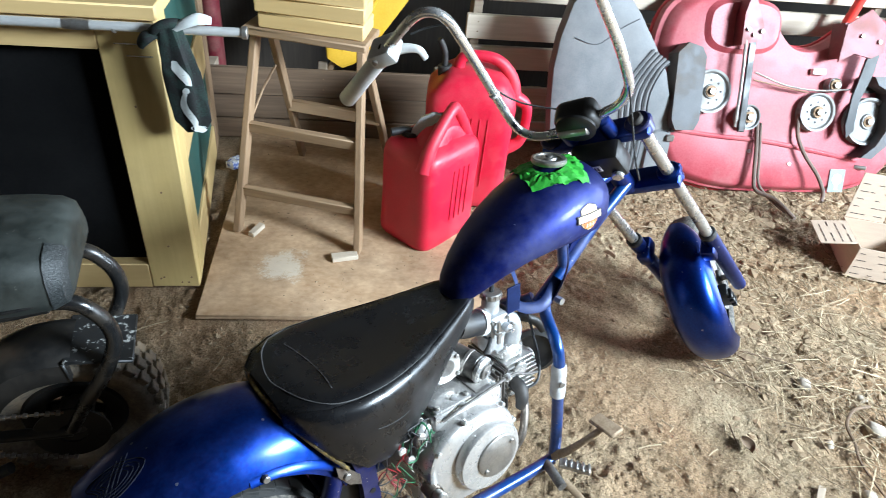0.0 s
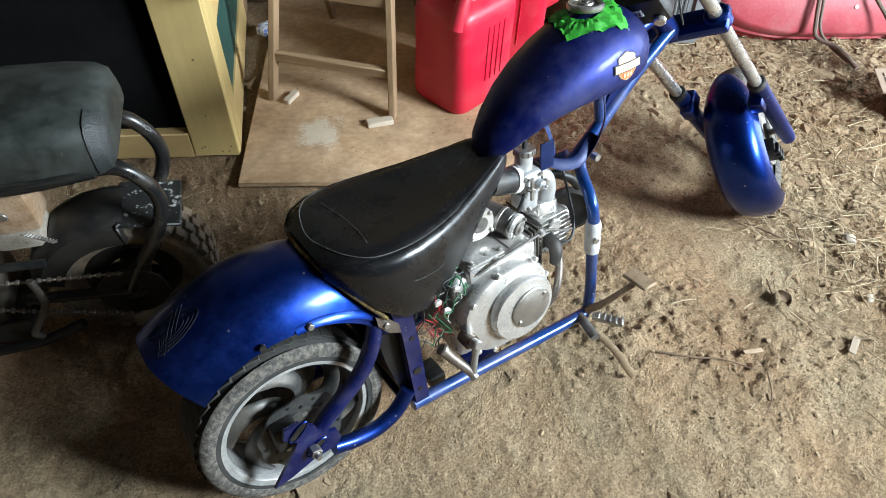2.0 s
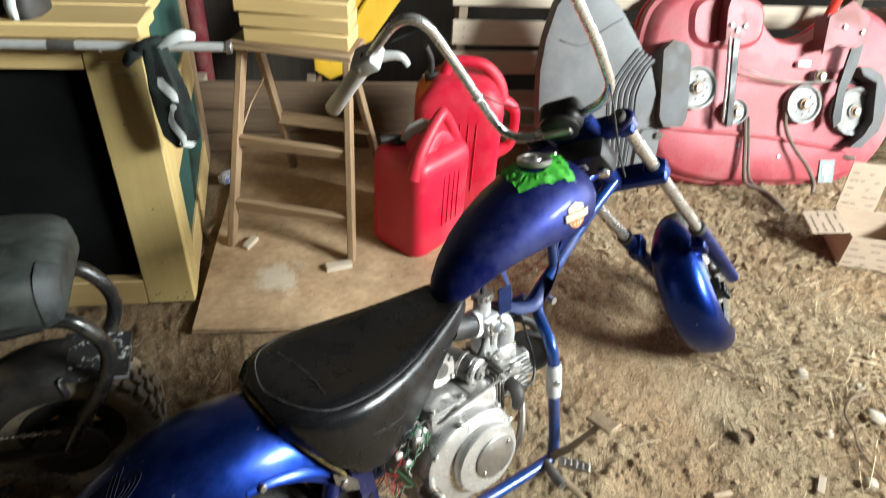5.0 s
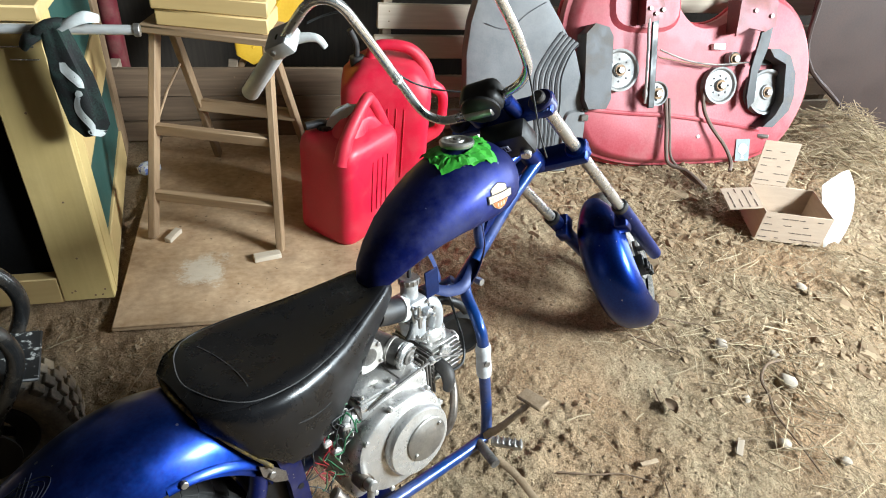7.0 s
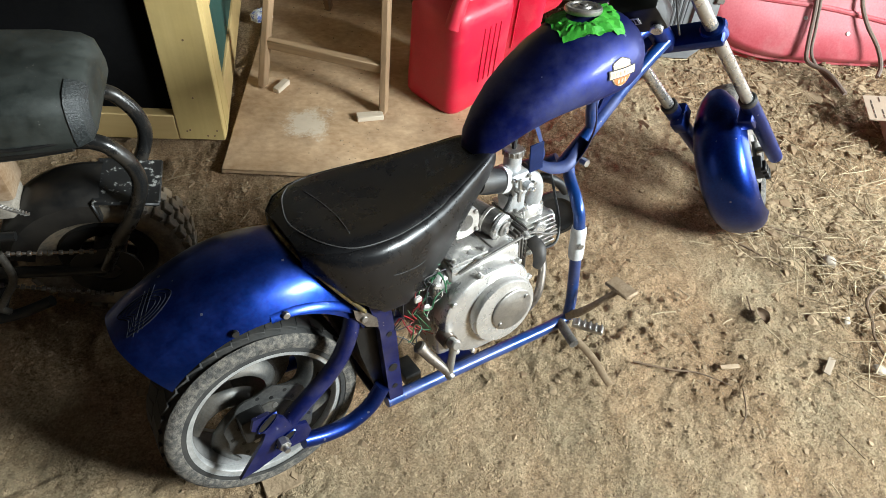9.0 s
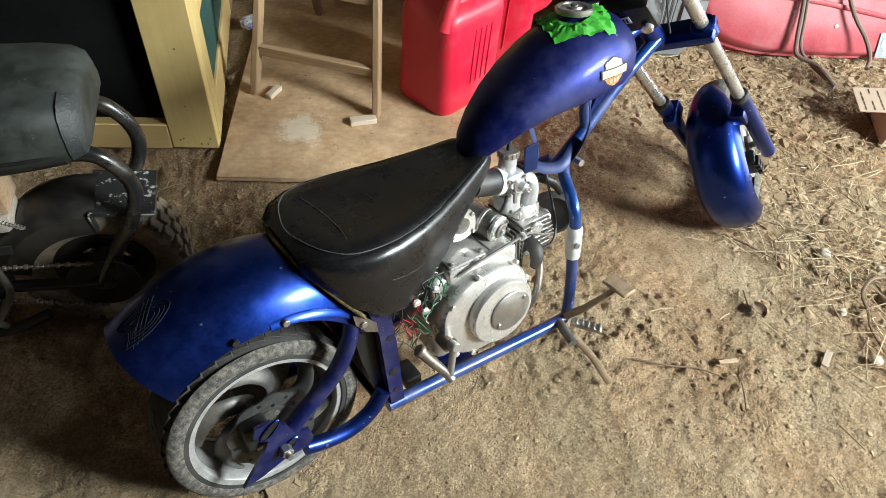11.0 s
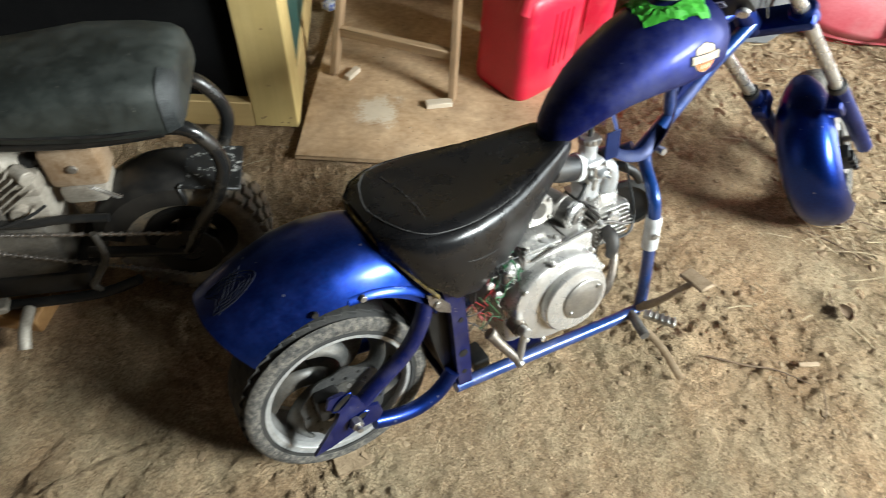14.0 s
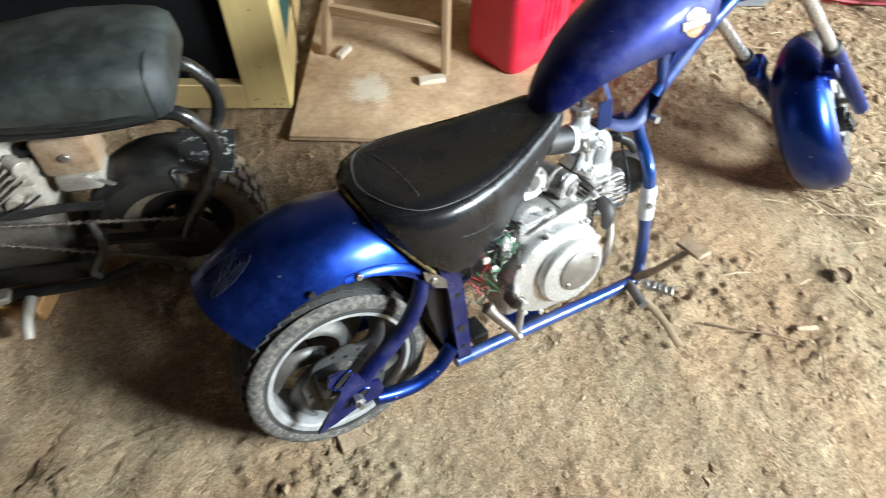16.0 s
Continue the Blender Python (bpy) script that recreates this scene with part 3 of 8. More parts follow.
def rear_wheel():
    tyre_prof = []
    for a in np.linspace(-93, 93, 21):
        ca, sa = math.cos(radians(a)), math.sin(radians(a))
        h = 0.064 * math.copysign(abs(sa) ** 0.75, sa)
        r = 0.160 + 0.036 * math.copysign(abs(ca) ** 0.6, ca)
        tyre_prof.append((r, h))
    hub = part("rear_wheel", lathe([(0.145, -0.05), (0.150, -0.056), (0.157, -0.056), (0.159, -0.05), (0.150, -0.045), (0.140, -0.03), (0.140, 0.03), (0.150, 0.045),
                                    (0.159, 0.05), (0.157, 0.056), (0.150, 0.056), (0.145, 0.05), (0.132, 0.028), (0.132, -0.028)], 64, 'Y', closed=True).moved(Matrix.Translation(WC)),
               M["rim"], bike, "cast aluminium rim with curved spokes")
    for sgn in (-1, 1):
        part("rim_lip", lathe([(0.1405, sgn * 0.046), (0.1418, sgn * 0.0575), (0.144, sgn * 0.0606), (0.151, sgn * 0.0606), (0.1562, sgn * 0.0612), (0.159, sgn * 0.0590), (0.1595, sgn * 0.054)], 72, 'Y').moved(Matrix.Translation(WC)), M["rimlip"], hub, "bright worn rim edge")
    t = part("tyre", lathe(tyre_prof, 72, 'Y').moved(Matrix.Translation(WC)), M["rubber"], hub, "wide dusty black tyre")
    for sgn in (-1, 1):
        side = lathe([(0.1598, sgn * 0.0575), (0.164, sgn * 0.0650), (0.172, sgn * 0.0668), (0.181, sgn * 0.0655), (0.188, sgn * 0.0610), (0.191, sgn * 0.0570)], 72, 'Y')
        part("sidewall", side.moved(Matrix.Translation(WC)), M["sidewall"], hub, "grey dusty tyre sidewall")
    # tread cuts
    cuts = Mesh()
    for i in range(40):
        a = 360 * i / 40
        for sgn in (-1, 1):
            b = box(0.184, 0.1966, -0.0215, 0.0215, -0.0146, 0.0146, 0.001)
            cuts.join(b.moved(pose(0, 0, 0, sgn * 16, 0, 0)).moved(pose(0, sgn * 0.0225, 0)).moved(Matrix.Rotation(radians(a + (4 if sgn > 0 else 0)), 4, 'Y')))
    tagged(part("tread", cuts.moved(Matrix.Translation(WC)), M["rubber"], hub), kind="stuff")
    # curved spokes
    for i in range(6):
        pts = []
        for k in range(7):
            q = k / 6
            r = 0.030 + q * 0.112
            a = radians(60 * i + 52 * q * q)
            pts.append((r * math.cos(a), -0.022 - 0.012 * math.sin(q * 3), r * math.sin(a)))
        part("spoke", tube(pts, [0.019, 0.018, 0.017, 0.019, 0.025], 12, 3, flat=0.28).moved(Matrix.Translation(WC)), M["spoke"], hub)
    part("hub", cyl(WC + Vector((0, -0.07, 0)), WC + Vector((0, 0.07, 0)), 0.034, 28, 0.004), M["spoke"], hub)
    # brake disc with wavy edge and slots
    disc = Mesh()
    n = 72
    out = [(WC.x + (0.088 + 0.0035 * math.cos(9 * 2 * math.pi * i / n)) * math.cos(2 * math.pi * i / n),
            WC.z + (0.088 + 0.0035 * math.cos(9 * 2 * math.pi * i / n)) * math.sin(2 * math.pi * i / n)) for i in range(n)]
    inn = [(WC.x + 0.052 * math.cos(2 * math.pi * i / n), WC.z + 0.052 * math.sin(2 * math.pi * i / n)) for i in range(n)]
    v = [(x, y, z) for y in (-0.079, -0.075) for ring in (out, inn) for x, z in ring]
    f = []
    for i in range(n):
        j = (i + 1) % n
        f += [(i, j, n + j, n + i), (2 * n + i, 2 * n + j, 3 * n + j, 3 * n + i), (i, j, 2 * n + j, 2 * n + i), (n + i, n + j, 3 * n + j, 3 * n + i)]
    dk = part("brake_disc", disc.add(v, f), M["discsteel"], hub, "steel brake disc with drilled holes")
    for i in range(18):
        a = 2 * math.pi * i / 18
        r = 0.064 + 0.013 * (i % 2)
        c0 = WC + Vector((r * math.cos(a), -0.0795, r * math.sin(a)))
        part("hole", cyl(c0, c0 + Vector((0, 0.001, 0)), 0.0042, 10), M["black"], dk)
    for i in range(5):
        a = 2 * math.pi * i / 5
        c0 = WC + Vector((0.045 * math.cos(a), -0.083, 0.045 * math.sin(a)))
        part("bolt", cyl(c0, c0 + Vector((0, 0.01, 0)), 0.006, 8), M["steel"], hub)
    part("rear_sprocket", lathe([(0.02, 0.074), (0.098, 0.074), (0.100, 0.076), (0.100, 0.080), (0.098, 0.082), (0.02, 0.082)], 44, 'Y', closed=True).moved(Matrix.Translation(WC)), M["alu_dark"], hub, "dark steel drive sprocket")
    part("disc_carrier", lathe([(0.02, -0.082), (0.056, -0.082), (0.056, -0.074), (0.02, -0.074)], 36, 'Y').moved(Matrix.Translation(WC)), M["spoke"], hub)


rear_wheel()


def bike_frame():
    fr = part("frame", tube([(0.2, 0, 0.47), (0.4, 0, 0.49), (0.52, 0, 0.52), (0.60, 0, 0.60), (0.70, 0, 0.65), (0.85, 0, 0.665), (1.02, 0, 0.71)], 0.015, 14), M["blue"], bike, "metallic blue tube frame, scratched")
    R = 0.0165
    for sgn in (-1, 1):
        y = sgn * 0.11
        # strut from the axle up to the fender
        part("strut", tube([(-0.005, y, 0.165), (0.05, y, 0.218), (0.115, y, 0.264), (0.150, y, 0.300), (0.176, y * 0.98, 0.345), (0.19, y * 0.92, 0.38)], R, 14), M["purple"], fr)
        part("chain_stay", tube([(0.045, y, 0.126), (0.09, y, 0.110), (0.135, y, 0.104), (0.170, y, 0.112), (0.200, y, 0.130), (0.228, y, 0.165)], R, 14), M["blue"], fr)
        part("lower_tube", tube([(0.232, y, 0.112), (0.35, y, 0.102), (0.5, y, 0.088), (0.65, y, 0.074), (0.735, y, 0.070)], 0.0145, 14, 4), M["blue_light"], fr)
        part("down_tube", tube([(0.742, y, 0.072), (0.747, y, 0.14), (0.744, y, 0.26), (0.741, y, 0.36), (0.744, y * 0.85, 0.402), (0.768, y * 0.35, 0.432), (0.782, y * 0.18, 0.446)], 0.0135, 14), M["blue_light"], fr)
        # upright plate with holes behind the engine
        pl = part("upright_plate", slab([(0.237, 0.105), (0.268, 0.105), (0.266, 0.30), (0.258, 0.40), (0.215, 0.405), (0.232, 0.33)], y - 0.010, y + 0.010), M["purple"], fr)
        for zz in (0.16, 0.215, 0.31):
            part("hole", cyl((0.251, y + sgn * 0.0085, zz), (0.251, y + sgn * 0.0112, zz), 0.010 if zz == 0.215 else 0.006, 12), M["black"], pl)
        part("seat_rail", tube([(0.19, y * 0.92, 0.38), (0.26, y * 0.7, 0.42), (0.36, y * 0.4, 0.46)], 0.013, 12), M["purple"], fr)
    part("front_tube", tube([(0.778, 0, 0.438), (0.80, 0, 0.456), (0.86, 0, 0.505), (0.96, 0, 0.592), (1.06, 0, 0.660)], 0.0155, 14), M["blue_light"], fr)
    part("gusset", slab([(0.86, 0.53), (0.98, 0.62), (1.0, 0.65), (0.90, 0.61)], -0.004, 0.004), M["blue"], fr)
    part("brace", tube([(0.858, 0, 0.512), (0.852, 0, 0.56), (0.86, 0, 0.60)], 0.013, 12), M["blue_light"], fr)
    part("cross_tube", tube([(0.226, -0.10, 0.12), (0.226, 0.10, 0.12)], 0.013, 12, 1), M["purple"], fr)
    part("cross_plate", box(0.40, 0.47, -0.11, 0.11, 0.088, 0.094, 0.001), M["purple"], fr)
    # grey tape round the down tube
    part("tape_wrap", lathe([(0.0145, -0.044), (0.0170, -0.042), (0.0178, -0.015), (0.0168, 0.008), (0.0180, 0.030), (0.0160, 0.042), (0.0145, 0.044)], 16, 'Z').moved(Matrix.Translation((0.7425, -0.11, 0.305))), M["greytape"], fr, "pale grey tape wrapped round the tube")
    part("tape_patch", cyl((0.736, -0.1265, 0.306), (0.735, -0.1305, 0.306), 0.008, 14, 0.001), M["steel"], fr)
    # straps of the coil mount
    part("mount_strap", tube([(0.672, -0.042, 0.50), (0.715, -0.038, 0.472), (0.77, -0.033, 0.462), (0.82, -0.02, 0.50)], 0.013, 8, 4, flat=0.16), M["strapblue"], fr)
    part("mount_strap", tube([(0.83, -0.03, 0.60), (0.835, -0.035, 0.54), (0.815, -0.035, 0.49), (0.79, -0.03, 0.455)], 0.012, 8, 4, flat=0.16), M["strapblue"], fr)
    part("mount_strap", tube([(0.715, 0.03, 0.56), (0.735, 0.03, 0.51), (0.75, 0.03, 0.46)], 0.014, 8, 4, flat=0.2), M["blue_light"], fr)
    part("mount_plate", box(0.640, 0.676, -0.05, -0.046, 0.492, 0.555, 0.001), M["strapblue"], fr)
    part("bolt", cyl((0.812, -0.045, 0.452), (0.812, -0.028, 0.452), 0.009, 6), M["steel"], fr)
    # axle plate with slots, both sides
    for sgn in (-1, 1):
        y0, y1 = sorted((sgn * 0.118, sgn * 0.126))
        pl = part("axle_plate", slab([(-0.088, 0.126), (-0.05, 0.131), (0.0, 0.146), (0.05, 0.146), (0.062, 0.165), (0.058, 0.19), (0.03, 0.20), (0.02, 0.232), (-0.005, 0.262),
                                      (-0.034, 0.262), (-0.042, 0.240), (-0.02, 0.215), (-0.03, 0.196)], y0, y1), M["purple"], fr)
        for cx, cz, L, tilt in ((-0.012, 0.243, 0.022, 38), (0.010, 0.176, 0.022, 30)):
            s_ = box(-L, L, -0.0012, 0.0012, -0.0065, 0.0065, 0.001).moved(pose(cx, sgn * 0.1268, cz, 0, -tilt, 0))
            part("slot", s_, M["black"], pl)
            ring = tube([(L * 1.15 * math.cos(a), 0, 0.0095 * math.sin(a)) for a in np.linspace(0, 2 * math.pi, 14)[:-1]], 0.0022, 6, 1, closed=True).moved(pose(cx, sgn * 0.127, cz, 0, -tilt, 0))
            part("slot_edge", ring, M["blue"], pl)
        part("axle_nut", cyl((0.004, sgn * 0.126, 0.178), (0.004, sgn * 0.145, 0.178), 0.012, 6, 0.001), M["steel"], pl, "steel axle nut")
        part("axle_end", cyl((0.004, sgn * 0.145, 0.178), (0.004, sgn * 0.155, 0.178), 0.006, 10), M["steel"], pl)
    part("caliper", box(-0.055, -0.005, -0.108, -0.062, 0.185, 0.245, 0.008, 2), M["black"], bike, "black brake caliper")
    # side stand on the far side
    part("side_stand", tube([(0.42, 0.10, 0.09), (0.44, 0.20, 0.02), (0.45, 0.268, -0.055)], 0.009, 10, 3), M["black"], bike, "black side stand")


bike_frame()


def fender_ring(a, hw, rc, re, n=17):
    """One section of the rear fender at the angle a."""
    ca, sa = math.cos(radians(a)), math.sin(radians(a))
    out = []
    for i in range(n):
        q = -1 + 2 * i / (n - 1)
        r = re + (rc - re) * (1 - abs(q) ** 2.6) ** 0.75
        y = hw * math.copysign(abs(q) ** 0.9, q)
        out.append((WC.x + r * ca, y, WC.z + r * sa))
    return out


def rear_fender():
    rings_o, rings_i = [], []
    for a in np.linspace(38, 123, 30):
        g = (a - 38) / 85
        hw = 0.118 - 0.010 * abs(2 * g - 1) ** 2
        rc = 0.345 + 0.018 * math.sin(math.pi * min(1, g * 1.3))
        re = 0.243 + 0.036 * math.sin(math.pi * min(1.0, 0.12 + g * 0.8))
        rings_o.append(fender_ring(a, hw, rc, re))
        rings_i.append(fender_ring(a, hw - 0.003, rc - 0.003, re))
    k = len(rings_o[0])
    m = loft(rings_o, False, False)
    inner = loft(rings_i, False, False)
    o = len(m.v)
    m.join(inner)
    L = len(rings_o)
    for i in range(L - 1):
        for j in (0, k - 1):
            m.f.append((i * k + j, (i + 1) * k + j, o + (i + 1) * k + j, o + i * k + j))
    for i in (0, L - 1):
        for j in range(k - 1):
            m.f.append((i * k + j, i * k + j + 1, o + i * k + j + 1, o + i * k + j))
    fd = part("rear_fender", m, M["blue"], bike, "wide glossy metallic blue rear fender, dusty and scratched", angle=50)
    # curved steel strip with two bolts, each side
    for sgn in (-1, 1):
        pts = []
        for a in np.linspace(42, 82, 9):
            r = 0.290 - 0.006 * ((a - 62) / 20) ** 2
            pts.append((WC.x + r * math.cos(radians(a)), sgn * (0.1165 - 0.008 * ((a - 80) / 40) ** 2), WC.z + r * math.sin(radians(a))))
        st = part("fender_strip", tube(pts, 0.0085, 8, 2, flat=0.14), M["blue"], fd)
        for k_ in (1, 7):
            p = Vector(pts[k_])
            part("bolt", cyl(p, p + Vector((0, sgn * 0.009, 0)), 0.0065, 8, 0.001), M["steel"], st)
        bk = part("strip_bracket", slab([(0.186, 0.408), (0.204, 0.398), (0.229, 0.366), (0.230, 0.343), (0.206, 0.357), (0.188, 0.385)], *sorted((sgn * 0.119, sgn * 0.1225))), M["leversteel"], fd, "bare grey bracket plate")
        part("bolt", cyl((0.203, sgn * 0.1225, 0.380), (0.203, sgn * 0.128, 0.380), 0.0065, 10, 0.001), M["steel"], bk)
    # dark emblem on the back of the fender: plain shield with bars
    def on_fender(a, q):
        g = (a - 38) / 85
        hw = 0.118 - 0.010 * abs(2 * g - 1) ** 2
        rc = 0.345 + 0.018 * math.sin(math.pi * min(1, g * 1.3))
        re = 0.243 + 0.036 * math.sin(math.pi * min(1.0, 0.12 + g * 0.8))
        r = re + (rc - re) * (1 - abs(q) ** 2.6) ** 0.75
        return Vector((WC.x + r * math.cos(radians(a)), hw * math.copysign(abs(q) ** 0.9, q), WC.z + r * math.sin(radians(a))))
    def line_on(pts, r=0.0009):
        P = [on_fender(a, q) for a, q in pts]
        return tube([p + (p - WC).normalized() * 0.001 for p in P], r, 6, 3)
    def shield(k):
        ca, cq = 112.0, -0.16
        return [(ca + (a - ca) * k, cq + (q - cq) * k) for a, q in ((119, -0.36), (112, -0.40), (106, -0.30), (103.5, -0.16), (106, -0.02), (112, 0.08), (119, 0.04), (116.5, -0.16), (119, -0.36))]
    em = part("emblem", line_on(shield(1.0), 0.0009), M["badge_dark"], fd, "dark worn shield emblem lines")
    for k in (0.82, 0.64, 0.46):
        part("emblem_line", line_on(shield(k), 0.0006), M["badge_dark"], em)
    for da in (-1.5, 0.0, 1.5):
        part("emblem_band", line_on([(116 + da, -0.42), (112 + da, -0.16), (108 + da, 0.10)], 0.0008), M["badge_dark"], em)
    part("bolt", cyl((WC.x - 0.02, -0.1165, 0.467), (WC.x - 0.02, -0.122, 0.467), 0.006, 10), M["black"], fd)


rear_fender()


def seat():
    S = [(0.125, 0.085, 0.540, 0.538, 0.500), (0.15, 0.118, 0.548, 0.546, 0.480), (0.19, 0.145, 0.546, 0.548, 0.430), (0.24, 0.154, 0.540, 0.547, 0.385), (0.29, 0.150, 0.538, 0.546, 0.378),
         (0.34, 0.139, 0.539, 0.547, 0.395), (0.39, 0.122, 0.543, 0.550, 0.425), (0.44, 0.101, 0.549, 0.556, 0.462), (0.49, 0.079, 0.558, 0.564, 0.496), (0.53, 0.061, 0.568, 0.572, 0.520), (0.555, 0.046, 0.574, 0.573, 0.535), (0.568, 0.024, 0.566, 0.562, 0.545)]
    rings = []
    for x, hw, zc, ze, zb in S:
        h = ze - zb
        k = min(1.0, h / 0.13)
        half = [(0.0, zc), (0.30, zc + 0.05 * (ze - zc)), (0.60, zc + (ze - zc) * 0.5), (0.78, ze - 0.001), (0.845, ze - 0.005 * k), (0.868, ze - 0.009 * k), (0.89, ze - 0.0065 * k), (0.935, ze - 0.010 * k), (0.972, ze - 0.021 * k),
                (0.995, ze - 0.040 * k), (0.995, ze - 0.060 * k), (0.975, ze - 0.085 * k), (0.945, zb + 0.22 * h), (0.915, zb + 0.08 * h), (0.88, zb)]
        ring = [(x, -q * hw, z) for q, z in half] + [(x, 0, zb + 0.03)] + [(x, q * hw, z) for q, z in half[::-1]][:-1]
        rings.append(ring)
    st = part("seat", loft(rings), M["leather"], bike, "black vinyl teardrop solo seat with a worn crease", angle=60)
    # stitched seam round the top, and yellowed foam under the rear edge
    seam = []
    for x, q in ((0.52, -0.868), (0.47, -0.868), (0.40, -0.868), (0.33, -0.868), (0.27, -0.868), (0.205, -0.85), (0.166, -0.70), (0.146, -0.35), (0.140, 0.0), (0.146, 0.35), (0.166, 0.70), (0.205, 0.85), (0.27, 0.868), (0.35, 0.868)):
        hw = np.interp(x, [s[0] for s in S], [s[1] for s in S])
        ze = np.interp(x, [s[0] for s in S], [s[3] for s in S])
        zc = np.interp(x, [s[0] for s in S], [s[2] for s in S])
        aq = abs(q)
        z = zc + (ze - zc) * np.interp(aq, [0, .3, .6, .78], [0, .05, .5, 1.0]) - np.interp(aq, [0.6, 0.78, 0.845, 0.868], [0, 0.001, 0.005, 0.009])
        seam.append((x, q * hw, z + 0.0018))
    part("seam", tube(seam, 0.0012, 6, 4), M["crease"], st, "raised stitched seam")
    part("crease", tube([(0.204, 0.082, 0.5462), (0.213, 0.045, 0.5445), (0.219, 0.0, 0.5430), (0.219, -0.045, 0.5440), (0.214, -0.085, 0.5460)], 0.0009, 6, 4), M["crease"], st, "worn pale crease")
    for k in (-1, 1):
        part("fold", tube([(0.236, k * 0.1490, 0.483), (0.262, k * 0.1500, 0.474), (0.290, k * 0.1465, 0.468), (0.318, k * 0.1415, 0.466), (0.342, k * 0.1345, 0.470)], [0.0005, 0.0010, 0.0005], 6, 4), M["rubber"], st)
    part("foam_edge", tube([(0.205, -0.128, 0.40), (0.155, -0.105, 0.475), (0.128, -0.07, 0.520), (0.118, 0.0, 0.532), (0.128, 0.07, 0.520), (0.155, 0.105, 0.475)], 0.0042, 8, 4), M["yellow_foam"], st, "yellowed foam edge")


M["emborange"] = mat("faded_orange_print", (0.50, 0.27, 0.15), (0.66, 0.44, 0.28), rough=0.6, scale=80, fine=240, bump=0.0)
M["scratch"] = mat("scuffed_blue", (0.02, 0.03, 0.15), (0.05, 0.07, 0.22), rough=0.6, scale=60, fine=240, bump=0.1)
M["crease"] = mat("worn_pale_vinyl", (0.035, 0.034, 0.034), (0.085, 0.082, 0.080), rough=0.6, scale=40, fine=300, bump=0.2)
M["gripsilver"] = mat("dull_silver_grip", (0.60, 0.60, 0.58), (0.74, 0.74, 0.72), rough=0.34, metal=0.1, scale=18, fine=200, bump=0.05)
M["yellow_foam"] = mat("yellowed_foam", (0.05, 0.035, 0.010), (0.26, 0.18, 0.04), rough=0.9, scale=40, fine=200, bump=0.4, spread=(0.45, 0.6))
M["motorgrey"] = mat("grey_motor_shell", (0.075, 0.072, 0.068), (0.22, 0.21, 0.195), rough=0.3, metal=0.7, scale=22, fine=220, bump=0.06, dust=(0.24, 0.2, 0.15), dust_amount=0.25)
M["carbalu"] = mat("pale_carburettor_casting", (0.44, 0.45, 0.46), (0.62, 0.63, 0.64), rough=0.34, metal=0.55, scale=26, fine=260, bump=0.18, dust=(0.20, 0.17, 0.13), dust_amount=0.45)
seat()


